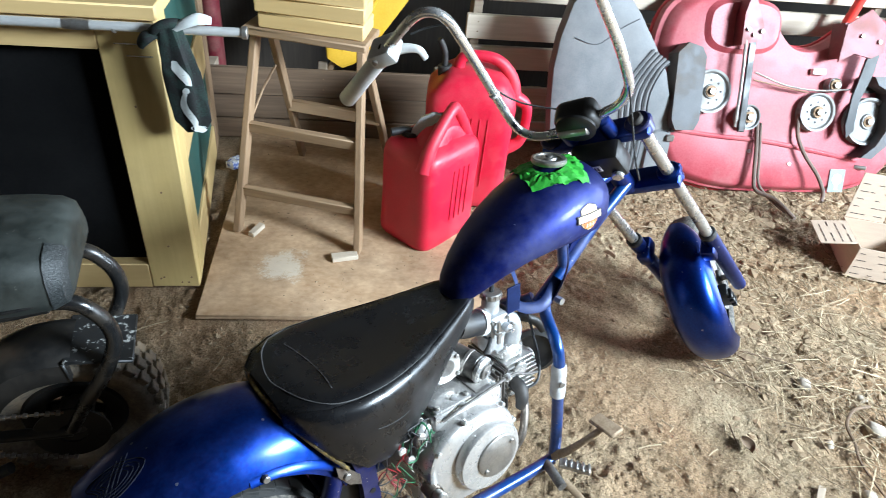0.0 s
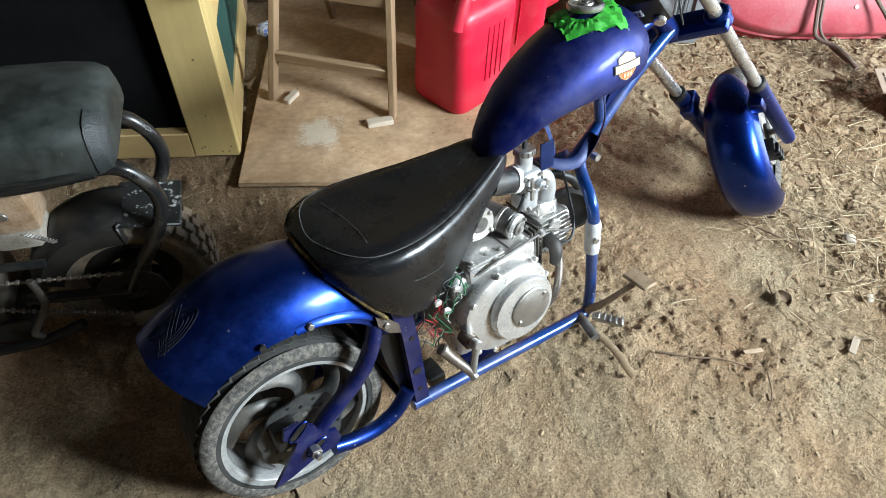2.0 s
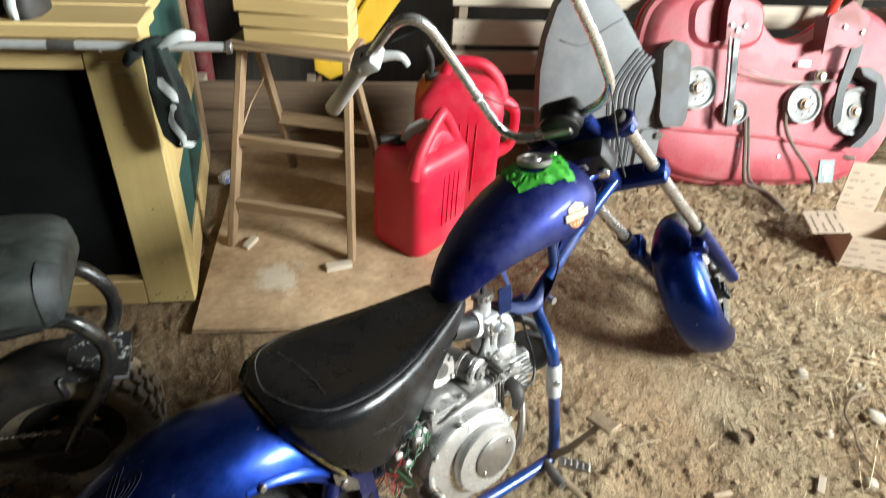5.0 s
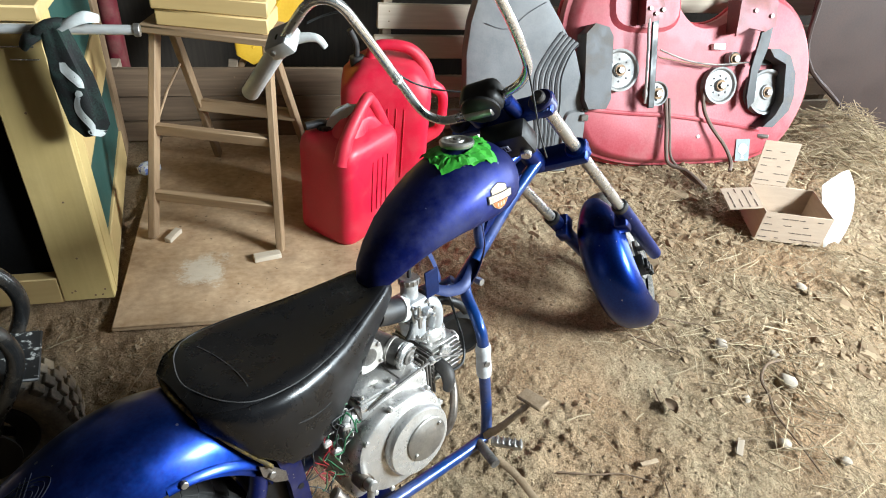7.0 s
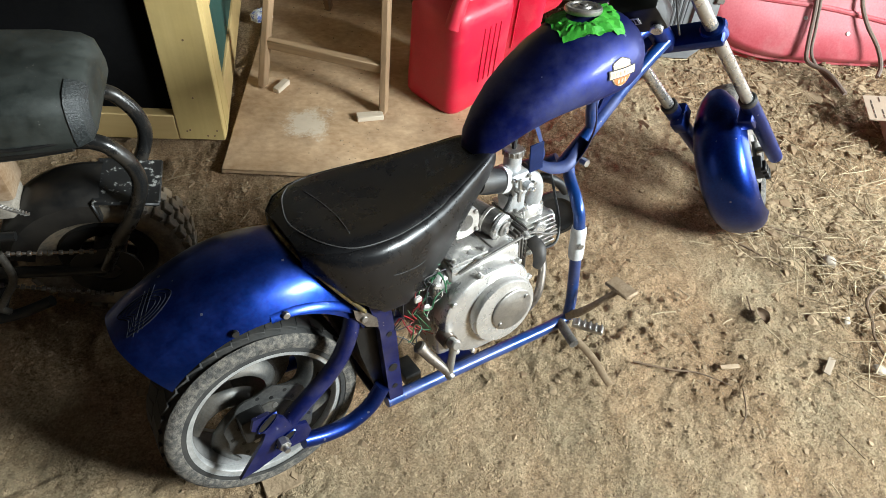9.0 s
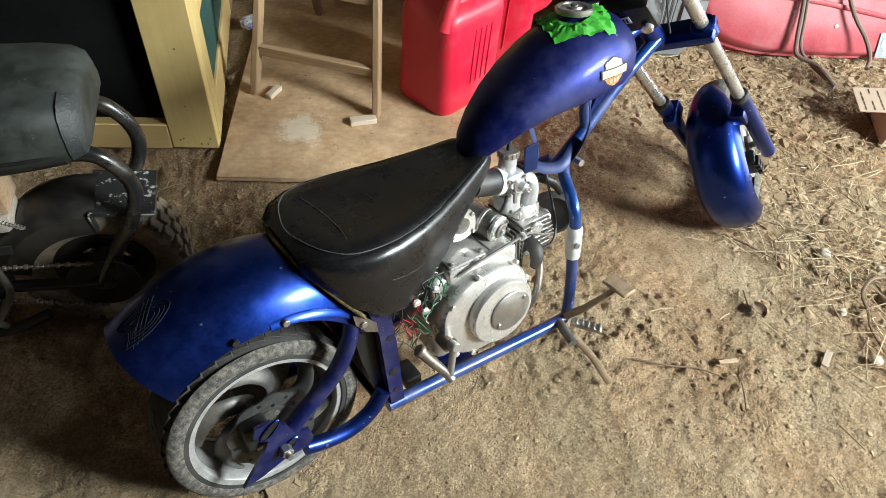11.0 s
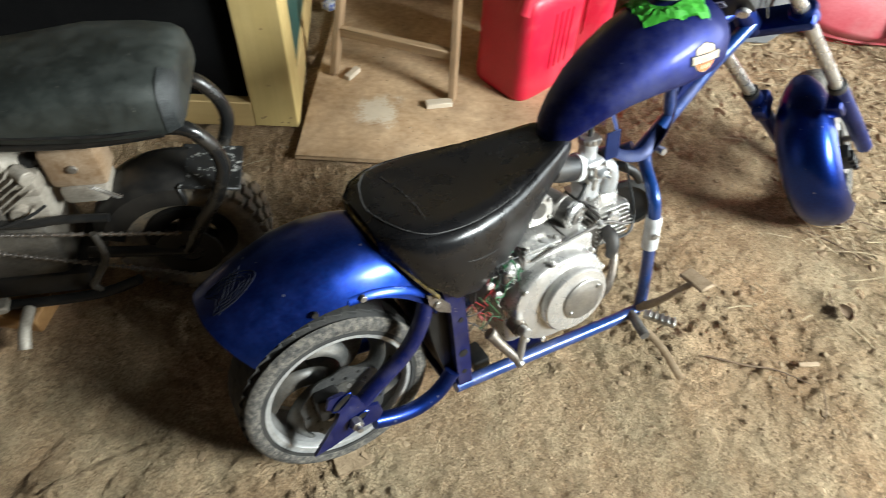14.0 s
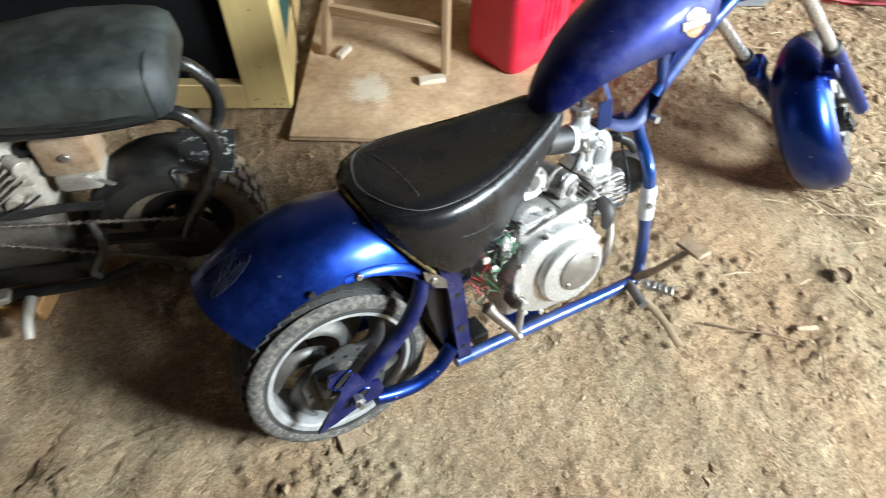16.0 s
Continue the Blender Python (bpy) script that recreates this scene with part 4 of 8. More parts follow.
def tank():
    S = [(0.518, 0.556, 0.588, 0.020), (0.535, 0.553, 0.618, 0.042), (0.565, 0.572, 0.648, 0.060), (0.61, 0.598, 0.684, 0.078), (0.66, 0.616, 0.716, 0.092), (0.71, 0.624, 0.744, 0.102), (0.76, 0.627, 0.764, 0.108),
         (0.81, 0.630, 0.775, 0.109), (0.85, 0.634, 0.774, 0.104), (0.885, 0.642, 0.762, 0.091), (0.912, 0.653, 0.742, 0.070), (0.928, 0.668, 0.720, 0.045), (0.935, 0.682, 0.700, 0.020)]
    rings = []
    for x, z0, z1, hw in S:
        ring = []
        for i in range(32):
            a = 2 * math.pi * i / 32
            ca, sa = math.cos(a), math.sin(a)
            zc = z0 + (z1 - z0) * 0.30
            if sa >= 0:
                ring.append((x, hw * math.copysign(abs(ca) ** 0.95, ca), zc + (z1 - zc) * abs(sa) ** 0.95))
            else:
                # the side tucks in to a pressed seam, the bottom is flat
                ring.append((x, hw * math.copysign(abs(ca) ** 0.38, ca), zc - (zc - z0) * abs(sa) ** 0.6))
        rings.append(ring)
    tk = part("fuel_tank", loft(rings), M["blue_tank"], bike, "metallic blue teardrop fuel tank with scratches and dust", angle=60)
    cap = part("fuel_cap", lathe([(0.0, 0.0), (0.035, 0.0), (0.037, 0.003), (0.037, 0.009), (0.034, 0.012), (0.027, 0.012), (0.0255, 0.0095), (0.0165, 0.0095), (0.015, 0.013), (0.0, 0.014)], 36, 'Z').moved(pose(0.795, 0.0, 0.777, 0, 3, 0)), M["steel"], tk, "dull round metal fuel cap")
    part("keyhole", cyl((0.795, 0, 0.789), (0.795, 0, 0.7935), 0.008, 12, 0.001), M["alu_dark"], cap)
    # torn green tape round the cap: crumpled sheet on the tank
    rnd = random.Random(5)
    rings = []
    nseg = 72
    for k, rr in enumerate((0.033, 0.040, 0.047, 0.054, 0.061, 0.067)):
        ring = []
        for i in range(nseg):
            a = 2 * math.pi * i / nseg
            sq = 1.0 / max(abs(math.cos(a + 0.35)), abs(math.sin(a + 0.35)))
            torn = 0.10 * noise.noise(Vector((7 * math.cos(a), 7 * math.sin(a), 2.0))) + rnd.uniform(-0.02, 0.02)
            r = rr * (1 + (sq - 1) * 0.75 * k / 5) * (1 + torn * k / 5)
            x, y = 0.795 + r * math.cos(a), r * math.sin(a)
            z1 = np.interp(x, [s[0] for s in S], [s[2] for s in S])
            hw = np.interp(x, [s[0] for s in S], [s[3] for s in S])
            zc = 0.67
            zz = zc + (z1 - zc) * math.sqrt(max(0.05, 1 - (y / hw) ** 2)) ** 0.95
            fold = abs(noise.noise(Vector((85 * x, 85 * y, 0.5)))) * 0.010 + rnd.uniform(0, 0.0022)
            ring.append((x, y, zz + 0.002 + fold * min(1.0, 0.4 + 0.25 * k)))
        rings.append(ring)
    part("masking_tape", loft(rings, False), M["greentape"], tk, "torn bright green masking tape round the cap", angle=15)
    # plain emblem shapes on the side of the tank
    def on_side(x, z):
        z0 = np.interp(x, [s[0] for s in S], [s[1] for s in S])
        z1 = np.interp(x, [s[0] for s in S], [s[2] for s in S])
        hw = np.interp(x, [s[0] for s in S], [s[3] for s in S])
        zc = z0 + (z1 - z0) * 0.30
        if z >= zc:
            q = min(0.99, ((z - zc) / (z1 - zc))) ** (1 / 0.95)
            y = hw * math.sqrt(1 - q * q) ** 0.95
        else:
            q = min(0.99, ((zc - z) / (zc - z0))) ** (1 / 0.6)
            y = hw * math.sqrt(1 - q * q) ** 0.38
        return y
    for sgn in (-1, 1):
        def patch(x0, x1, z0, z1, lift, shape):
            rows = []
            for i in range(17):
                q = i / 16
                z = z0 + (z1 - z0) * q
                w0, w1 = shape(q)
                rows.append([(x, sgn * (on_side(x, z) + lift), z) for x in np.linspace(x0 + (x1 - x0) * w0, x0 + (x1 - x0) * w1, 9)])
            return loft(rows, False, False)
        def sh(q):
            w = 0.5 * float(np.interp(q, [0, 0.04, 0.14, 0.3, 0.45, 0.62, 0.72, 0.80, 0.86, 0.93, 1.0], [0.10, 0.34, 0.66, 0.90, 0.96, 0.92, 0.80, 0.86, 0.80, 0.42, 0.06]))
            return 0.5 - w, 0.5 + w
        em = part("emblem", patch(0.779, 0.837, 0.659, 0.716, 0.0008, sh), M["ink"], tk, "small cream and orange shield emblem")
        part("emblem_rim", patch(0.7808, 0.8352, 0.6607, 0.7142, 0.0014, sh), M["cream"], em)
        part("emblem_field", patch(0.785, 0.831, 0.6628, 0.679, 0.0022, lambda q: (0.5 - 0.5 * (0.25 + 0.75 * q ** 0.5), 0.5 + 0.5 * (0.25 + 0.75 * q ** 0.5))), M["orange"], em)
        part("emblem_field", patch(0.788, 0.828, 0.697, 0.7095, 0.0022, lambda q: (0.5 - 0.5 * (1 - q ** 3 * 0.8), 0.5 + 0.5 * (1 - q ** 3 * 0.8))), M["emborange"], em)
        for k in range(3):
            part("emblem_bar", patch(0.796 + 0.009 * k, 0.801 + 0.009 * k, 0.668, 0.676, 0.0030, lambda q: (0, 1)), M["cream"], em)
        part("emblem_band", patch(0.772, 0.844, 0.679, 0.697, 0.0030, lambda q: (0, 1)), M["ink"], em)
        part("emblem_band", patch(0.7745, 0.8415, 0.6808, 0.6952, 0.0036, lambda q: (0, 1)), M["cream"], em)
        if sgn < 0:
            for x0, x1, z0, z1, w_ in ((0.63, 0.66, 0.575, 0.63, 0.02), (0.71, 0.76, 0.62, 0.66, 0.014), (0.74, 0.80, 0.595, 0.612, 0.010)):
                part("scratch", patch(x0, x1, z0, z1, 0.0006, lambda q: (0.95 * q, 0.95 * q + w_)), M["scratch"], tk, "pale scratch in the paint")
        for i in range(6):
            x = 0.779 + 0.0100 * i
            part("emblem_bar", patch(x + 0.001, x + 0.006, 0.6845, 0.6915, 0.0042, lambda q: (0, 1)), M["emborange"], em)


tank()


def engine():
    en = part("engine", box(0.365, 0.585, -0.105, 0.105, 0.150, 0.375, 0.018, 3), M["alu"], bike, "cast aluminium horizontal single-cylinder engine")
    part("top_case", box(0.40, 0.565, -0.115, 0.095, 0.345, 0.392, 0.012, 2), M["alu"], en)
    # big right-hand cover with raised round housing and small oval plate
    side = []
    for y, g in ((-0.10, 1.0), (-0.132, 1.0), (-0.142, 0.965), (-0.145, 0.92)):
        ring = []
        for i in range(40):
            a = 2 * math.pi * i / 40
            ca, sa = math.cos(a), math.sin(a)
            rx = 0.118 if ca < 0 else 0.105
            x = 0.478 + g * rx * math.copysign(abs(ca) ** 0.85, ca)
            z = 0.275 + g * (0.098 if sa > 0 else 0.108) * math.copysign(abs(sa) ** 0.85, sa)
            ring.append((x, y, z))
        side.append(ring)
    cv = part("clutch_cover", loft(side), M["alu"], en, "bright aluminium clutch cover")
    part("round_housing", lathe([(0.078, 0.010), (0.078, -0.016), (0.074, -0.022), (0.050, -0.025), (0.0, -0.025)], 44, 'Y').moved(pose(0.498, -0.143, 0.268)), M["alu"], cv)
    part("inspection_plate", lathe([(0.049, 0.0), (0.049, -0.004), (0.046, -0.006), (0.0, -0.006)], 36, 'Y').moved(pose(0.510, -0.168, 0.272)), M["steel"], cv, "scuffed oval inspection plate")
    for a in (35, 215):
        p = Vector((0.510 + 0.040 * math.cos(radians(a)), -0.173, 0.272 + 0.040 * math.sin(radians(a))))
        part("screw", cyl(p, p + Vector((0, -0.004, 0)), 0.005, 10, 0.001), M["steel"], cv)
    for x, z in ((0.372, 0.24), (0.385, 0.33), (0.45, 0.372), (0.545, 0.366), (0.575, 0.31), (0.43, 0.175), (0.52, 0.175), (0.39, 0.195)):
        part("bolt", cyl((x, -0.136, z), (x, -0.1475, z), 0.0055, 8, 0.001), M["alu"], en)
    # cylinder with fins, leaning slightly upwards, then the head
    for i in range(7):
        x = 0.572 + 0.0092 * i
        z = 0.306 + (x - 0.59) * 0.25
        part("cooling_fin", box(x, x + 0.0036, -0.068, 0.058, z - 0.060, z + 0.052, 0.001), M["alu_dark"], en)
    part("cylinder", cyl((0.55, -0.003, 0.302), (0.645, -0.003, 0.326), 0.044, 20), M["alu_dark"], en)
    hd = part("cylinder_head", box(0.632, 0.694, -0.046, 0.042, 0.272, 0.384, 0.012, 2), M["alu"], en)
    for i in range(8):
        z = 0.284 + 0.0125 * i
        part("cooling_fin", box(0.626, 0.722 - 0.004 * abs(i - 3), -0.066, 0.058, z, z + 0.0042, 0.001), M["alu"], hd)
    cvr = part("head_cover", loft([superring(0.660, -0.006, 0.380, 0.036, 0.050, 3.2, 28, 'z'), superring(0.660, -0.006, 0.398, 0.035, 0.048, 3.2, 28, 'z'), superring(0.660, -0.006, 0.405, 0.030, 0.042, 3.0, 28, 'z')]), M["alu"], hd, "rounded cast head cover")
    for q, w in ((-0.044, 0.640), (-0.044, 0.680), (0.030, 0.682), (0.030, 0.640)):
        part("cover_bolt", cyl((w, q, 0.400), (w, q, 0.410), 0.0055, 8, 0.001), M["chrome"], cvr)
        part("bolt_boss", cyl((w, q, 0.372), (w, q, 0.401), 0.0085, 12, 0.001), M["alu"], cvr)
    part("rocker_cap", cyl((0.700, -0.030, 0.342), (0.728, -0.030, 0.335), 0.020, 18, 0.003), M["alu"], hd)
    part("rocker_cap", cyl((0.665, -0.046, 0.352), (0.664, -0.074, 0.352), 0.017, 18, 0.003), M["alu"], hd)
    part("plug_cap", tube([(0.648, -0.055, 0.322), (0.650, -0.084, 0.314), (0.645, -0.096, 0.292), (0.638, -0.096, 0.274)], [0.015, 0.017, 0.014, 0.010], 12, 3), M["blackplastic"], hd, "black spark plug cap")
    part("plug_lead", tube([(0.650, -0.088, 0.312), (0.690, -0.094, 0.318), (0.715, -0.075, 0.35), (0.735, -0.03, 0.40), (0.74, 0.0, 0.46)], 0.0032, 8), M["wire_black"], hd, "black ignition lead")
    # starter motor lying across the top, its mount behind it
    sm = part("starter_motor", cyl((0.508, 0.030, 0.430), (0.545, -0.070, 0.412), 0.0285, 28, 0.003), M["motorgrey"], en, "grey cylindrical starter motor")
    part("end_cap", cyl((0.545, -0.070, 0.412), (0.549, -0.084, 0.410), 0.0295, 28, 0.004), M["alu"], sm, "bright round end cap")
    part("cap_boss", cyl((0.549, -0.084, 0.410), (0.5505, -0.089, 0.409), 0.017, 20, 0.002), M["alu_dark"], sm)
    part("cap_nut", cyl((0.5505, -0.089, 0.409), (0.552, -0.094, 0.4085), 0.008, 6, 0.001), M["chrome"], sm)
    for a in (40, 160, 220, 340):
        dx, dz = 0.0225 * math.cos(radians(a)), 0.0225 * math.sin(radians(a))
        part("cap_screw", cyl((0.549 + dx, -0.083, 0.410 + dz), (0.5505 + dx, -0.088, 0.4093 + dz), 0.0034, 8), M["steel"], sm)
    part("motor_strap", lathe([(0.0288, -0.004), (0.0305, -0.003), (0.0305, 0.003), (0.0288, 0.004)], 28, 'Z').moved(Matrix.Translation((0.536, -0.046, 0.4165)) @ Vector((0.037, -0.10, -0.018)).to_track_quat('Z', 'Y').to_matrix().to_4x4()), M["steel"], sm)
    part("motor_terminal", cyl((0.522, -0.010, 0.452), (0.522, -0.012, 0.468), 0.006, 8, 0.001), M["rust"], sm)
    mt_ = part("starter_mount", loft([[(0.470 + g * 0.036 * math.copysign(abs(math.cos(a)) ** 0.8, math.cos(a)), y, 0.442 + g * 0.034 * math.copysign(abs(math.sin(a)) ** 0.8, math.sin(a))) for a in np.linspace(0, 2 * math.pi, 33)[:-1]] for y, g in ((-0.01, 1.0), (-0.056, 1.0), (-0.062, 0.94))]), M["alu"], en, "cast starter mount with a round bore")
    part("mount_bore", cyl((0.470, -0.058, 0.444), (0.470, -0.0635, 0.444), 0.019, 24, 0.001), M["motorgrey"], mt_)
    for dx, dz in ((-0.026, 0.018), (0.024, 0.022), (-0.022, -0.022), (0.026, -0.02)):
        part("bolt", cyl((0.470 + dx, -0.060, 0.442 + dz), (0.470 + dx, -0.067, 0.442 + dz), 0.0048, 8, 0.001), M["steel"], mt_)
    # ribbed crankcase top between starter and cover, with a bolted plate
    for i in range(7):
        part("case_rib", box(0.505 + 0.0105 * i, 0.5085 + 0.0105 * i, -0.104, -0.02, 0.372, 0.394 - 0.0022 * i, 0.001), M["alu_dark"], en)
    pt = part("case_plate", box(0.405, 0.492, -0.112, -0.030, 0.391, 0.398, 0.003, 2), M["alu"], en)
    for x, y in ((0.414, -0.103), (0.484, -0.103), (0.484, -0.04)):
        part("bolt", cyl((x, y, 0.397), (x, y, 0.405), 0.005, 8, 0.001), M["steel"], pt)
    part("case_boss", cyl((0.455, -0.090, 0.396), (0.470, -0.118, 0.384), 0.009, 14, 0.002), M["alu"], en)
    part("cable_clip", cyl((0.585, -0.121, 0.392), (0.585, -0.108, 0.400), 0.008, 10, 0.002), M["alu"], en, "pale cable clip")
    # breather pipe across the top, exhaust stub
    part("breather_pipe", tube([(0.415, -0.118, 0.378), (0.47, -0.122, 0.392), (0.56, -0.118, 0.398), (0.615, -0.105, 0.385), (0.66, -0.095, 0.355), (0.70, -0.085, 0.335)], 0.0030, 8), M["alu_dark"], en, "steel breather pipe")
    part("exhaust_stub", tube([(0.70, -0.03, 0.262), (0.695, -0.055, 0.225), (0.665, -0.08, 0.17), (0.64, -0.075, 0.13)], 0.0095, 12), M["leversteel"], en, "bare steel exhaust stub")
    part("sump", box(0.40, 0.56, -0.07, 0.07, 0.118, 0.155, 0.010, 2), M["alu_dark"], en)
    # carburettor with rubber boot and manifold
    cb = part("carburetor", box(0.590, 0.640, -0.056, 0.004, 0.448, 0.504, 0.009, 2), M["carbalu"], bike, "silver carburettor with black rubber boot")
    part("slide_top", cyl((0.612, -0.026, 0.50), (0.615, -0.026, 0.538), 0.019, 22, 0.002), M["carbalu"], cb)
    kc = part("knurled_cap", cyl((0.615, -0.026, 0.534), (0.616, -0.026, 0.548), 0.022, 24, 0.002), M["steel"], cb)
    for i in range(14):
        a = 2 * math.pi * i / 14
        part("knurl", box(-0.0015, 0.0015, -0.0015, 0.0015, 0.0, 0.011, 0.0005).moved(pose(0.6155 + 0.0222 * math.cos(a), -0.026 + 0.0222 * math.sin(a), 0.536, 0, 0, math.degrees(a))), M["steel"], kc)
    part("cable_elbow", tube([(0.616, -0.026, 0.545), (0.622, -0.024, 0.575), (0.65, -0.01, 0.62)], 0.005, 8), M["wire_black"], cb)
    for q in (0.597, 0.633):
        part("body_screw", cyl((q, -0.055, 0.494), (q, -0.062, 0.494), 0.004, 8), M["steel"], cb)
    part("side_boss", cyl((0.628, -0.054, 0.474), (0.629, -0.070, 0.472), 0.010, 14, 0.002), M["carbalu"], cb)
    part("idle_screw", cyl((0.629, -0.068, 0.472), (0.630, -0.080, 0.470), 0.0035, 8), M["chrome"], cb)
    part("choke_lever", box(0.598, 0.606, -0.070, -0.064, 0.446, 0.500, 0.001), M["steel"], cb)
    part("choke_pivot", cyl((0.602, -0.056, 0.470), (0.602, -0.073, 0.470), 0.006, 12, 0.001), M["steel"], cb)
    fb_ = part("float_bowl", loft([superring(0.614, -0.026, z, w, d, 3.4, 24, 'z') for z, w, d in ((0.404, 0.018, 0.020), (0.410, 0.023, 0.025), (0.440, 0.024, 0.027), (0.450, 0.026, 0.029))]), M["carbalu"], cb, "rounded float bowl")
    part("drain_screw", cyl((0.606, -0.050, 0.416), (0.604, -0.058, 0.412), 0.005, 8, 0.001), M["steel"], fb_)
    part("fuel_inlet", tube([(0.594, -0.050, 0.456), (0.580, -0.062, 0.450), (0.566, -0.064, 0.435)], 0.0045, 8), M["wire_black"], cb, "short black fuel hose")
    part("fuel_tap", tube([(0.566, -0.004, 0.520), (0.572, -0.012, 0.545), (0.575, -0.016, 0.570)], 0.007, 10), M["wire_red"], cb, "short red fuel pipe")
    part("throat_ring", cyl((0.636, -0.026, 0.478), (0.646, -0.027, 0.475), 0.027, 22, 0.002), M["blackplastic"], cb)
    part("rubber_boot", tube([(0.592, -0.026, 0.482), (0.570, -0.028, 0.490), (0.545, -0.029, 0.498), (0.520, -0.03, 0.506)], [0.024, 0.027, 0.028, 0.026], 22, 3), M["blackplastic"], cb, "black rubber intake boot")
    part("boot_clamp", lathe([(0.0245, -0.008), (0.0295, -0.007), (0.0295, 0.007), (0.0245, 0.008)], 24, 'X').moved(pose(0.586, -0.0262, 0.4845, 0, 18, 0)), M["white"], cb, "white clamp ring")
    mf = part("manifold", tube([(0.640, -0.028, 0.476), (0.664, -0.034, 0.464), (0.674, -0.036, 0.432), (0.668, -0.032, 0.398)], [0.019, 0.018, 0.016, 0.018], 16), M["carbalu"], cb, "cast aluminium intake manifold")
    for z in (0.452, 0.468):
        part("flange_bolt", cyl((0.650, -0.052, z), (0.650, -0.060, z), 0.005, 8, 0.001), M["steel"], mf)
    # black horn in front of the head, on the far side
    hn = part("horn", lathe([(0.0, 0.0), (0.052, 0.0), (0.062, 0.006), (0.064, 0.014), (0.052, 0.020), (0.044, 0.014), (0.03, 0.012), (0.0, 0.016)], 32, 'X').moved(pose(0.802, 0.035, 0.284, 0, 0, 235)), M["black"], bike, "round black horn")
    part("horn_ring", tube([(0.655, 0.03, 0.355), (0.668, 0.03, 0.392), (0.70, 0.025, 0.415), (0.742, 0.015, 0.412), (0.778, 0.005, 0.39), (0.80, 0.0, 0.36)], 0.011, 10), M["black"], bike, "black curved hose")
    # kick lever, brake pedal, foot peg
    kl = part("gear_lever", lathe([(0.010, -0.030), (0.010, -0.012), (0.014, -0.012), (0.017, -0.014), (0.017, 0.016), (0.006, 0.016), (0.006, -0.030)], 22, 'Y', closed=True).moved(pose(0.366, -0.142, 0.248)), M["leversteel"], bike, "worn steel gear lever")
    part("lever_boss", cyl((0.366, -0.156, 0.252), (0.366, -0.180, 0.258), 0.0115, 16, 0.003), M["steel"], kl)
    part("lever_drop", tube([(0.366, -0.168, 0.252), (0.358, -0.172, 0.222), (0.348, -0.176, 0.190)], [0.0085, 0.0075, 0.0085], 12), M["steel"], kl)
    part("lever_arm", tube([(0.347, -0.178, 0.183), (0.338, -0.170, 0.203), (0.318, -0.155, 0.234), (0.303, -0.143, 0.261)], [0.0085, 0.0095, 0.011, 0.012], 14), M["leversteel"], kl)
    part("arm_end", cyl((0.306, -0.145, 0.256), (0.300, -0.141, 0.266), 0.0135, 16, 0.003), M["leversteel"], kl)
    part("arm_pin", cyl((0.349, -0.185, 0.178), (0.345, -0.172, 0.190), 0.0095, 14, 0.002), M["steel"], kl)
    pg = part("foot_peg", box(-0.012, 0.012, -0.075, 0.0, -0.006, 0.006, 0.002).moved(pose(0.735, -0.135, 0.078, 8, 0, 38)), M["steel"], bike, "ribbed steel foot peg")
    part("peg_bracket", tube([(0.715, -0.11, 0.072), (0.70, -0.15, 0.078), (0.69, -0.19, 0.075)], 0.012, 10), M["alu_dark"], pg)
    for i in range(5):
        y = -0.072 + 0.014 * i
        part("peg_rib", box(-0.013, 0.013, y, y + 0.005, 0.005, 0.010, 0.001).moved(pose(0.735, -0.135, 0.078, 8, 0, 38)), M["steel"], pg)
    bp = part("brake_pedal", tube([(0.735, -0.115, 0.085), (0.745, -0.15, 0.12), (0.775, -0.185, 0.17), (0.80, -0.20, 0.195)], [0.012, 0.010, 0.008, 0.008], 10, flat=0.6), M["tansteel"], bike, "brown steel brake pedal arm with worn pad")
    part("pad", box(0.790, 0.830, -0.235, -0.165, 0.192, 0.202, 0.003), M["tansteel"], bp, "worn brown pedal pad")
    part("hanging_strap", tube([(0.715, -0.17, 0.06), (0.735, -0.215, 0.02), (0.75, -0.26, -0.035), (0.765, -0.262, -0.048)], 0.009, 6, 4, flat=0.25), M["tansteel"], bike, "thin brown strap hanging from the peg")
    # loose wiring behind the engine
    rnd = random.Random(11)
    for i in range(22):
        col = ("wire_red", "wire_black", "wire_green", "wire_red", "wire_black")[i % 5]
        p = Vector((rnd.uniform(0.275, 0.33), rnd.uniform(-0.128, -0.09), rnd.uniform(0.26, 0.40)))
        pts = [tuple(p)]
        for k in range(4):
            p = p + Vector((rnd.uniform(-0.022, 0.028), rnd.uniform(-0.010, 0.010), rnd.uniform(-0.035, 0.028)))
            p.x, p.y = min(0.36, max(0.262, p.x)), min(-0.09, max(-0.132, p.y))
            pts.append(tuple(p))
        part("wire", tube(pts, 0.0012, 6, 4), M[col], bike, {"wire_red": "thin red wire", "wire_green": "thin green wire"}.get(col, "thin black wire"))
    for i in range(14):
        col = ("wire_green", "wire_black", "wire_green", "wire_pale", "wire_black")[i % 5]
        p = Vector((rnd.uniform(0.33, 0.39), rnd.uniform(-0.132, -0.115), rnd.uniform(0.365, 0.425)))
        pts = [tuple(p)]
        for k in range(4):
            p = p + Vector((rnd.uniform(-0.030, 0.012), rnd.uniform(-0.010, 0.008), rnd.uniform(-0.030, 0.018)))
            pts.append(tuple(p))
        part("wire", tube(pts, 0.0014, 6, 4), M[col], bike, {"wire_green": "thin green wire", "wire_pale": "thin pale wire"}.get(col, "thin black wire"))
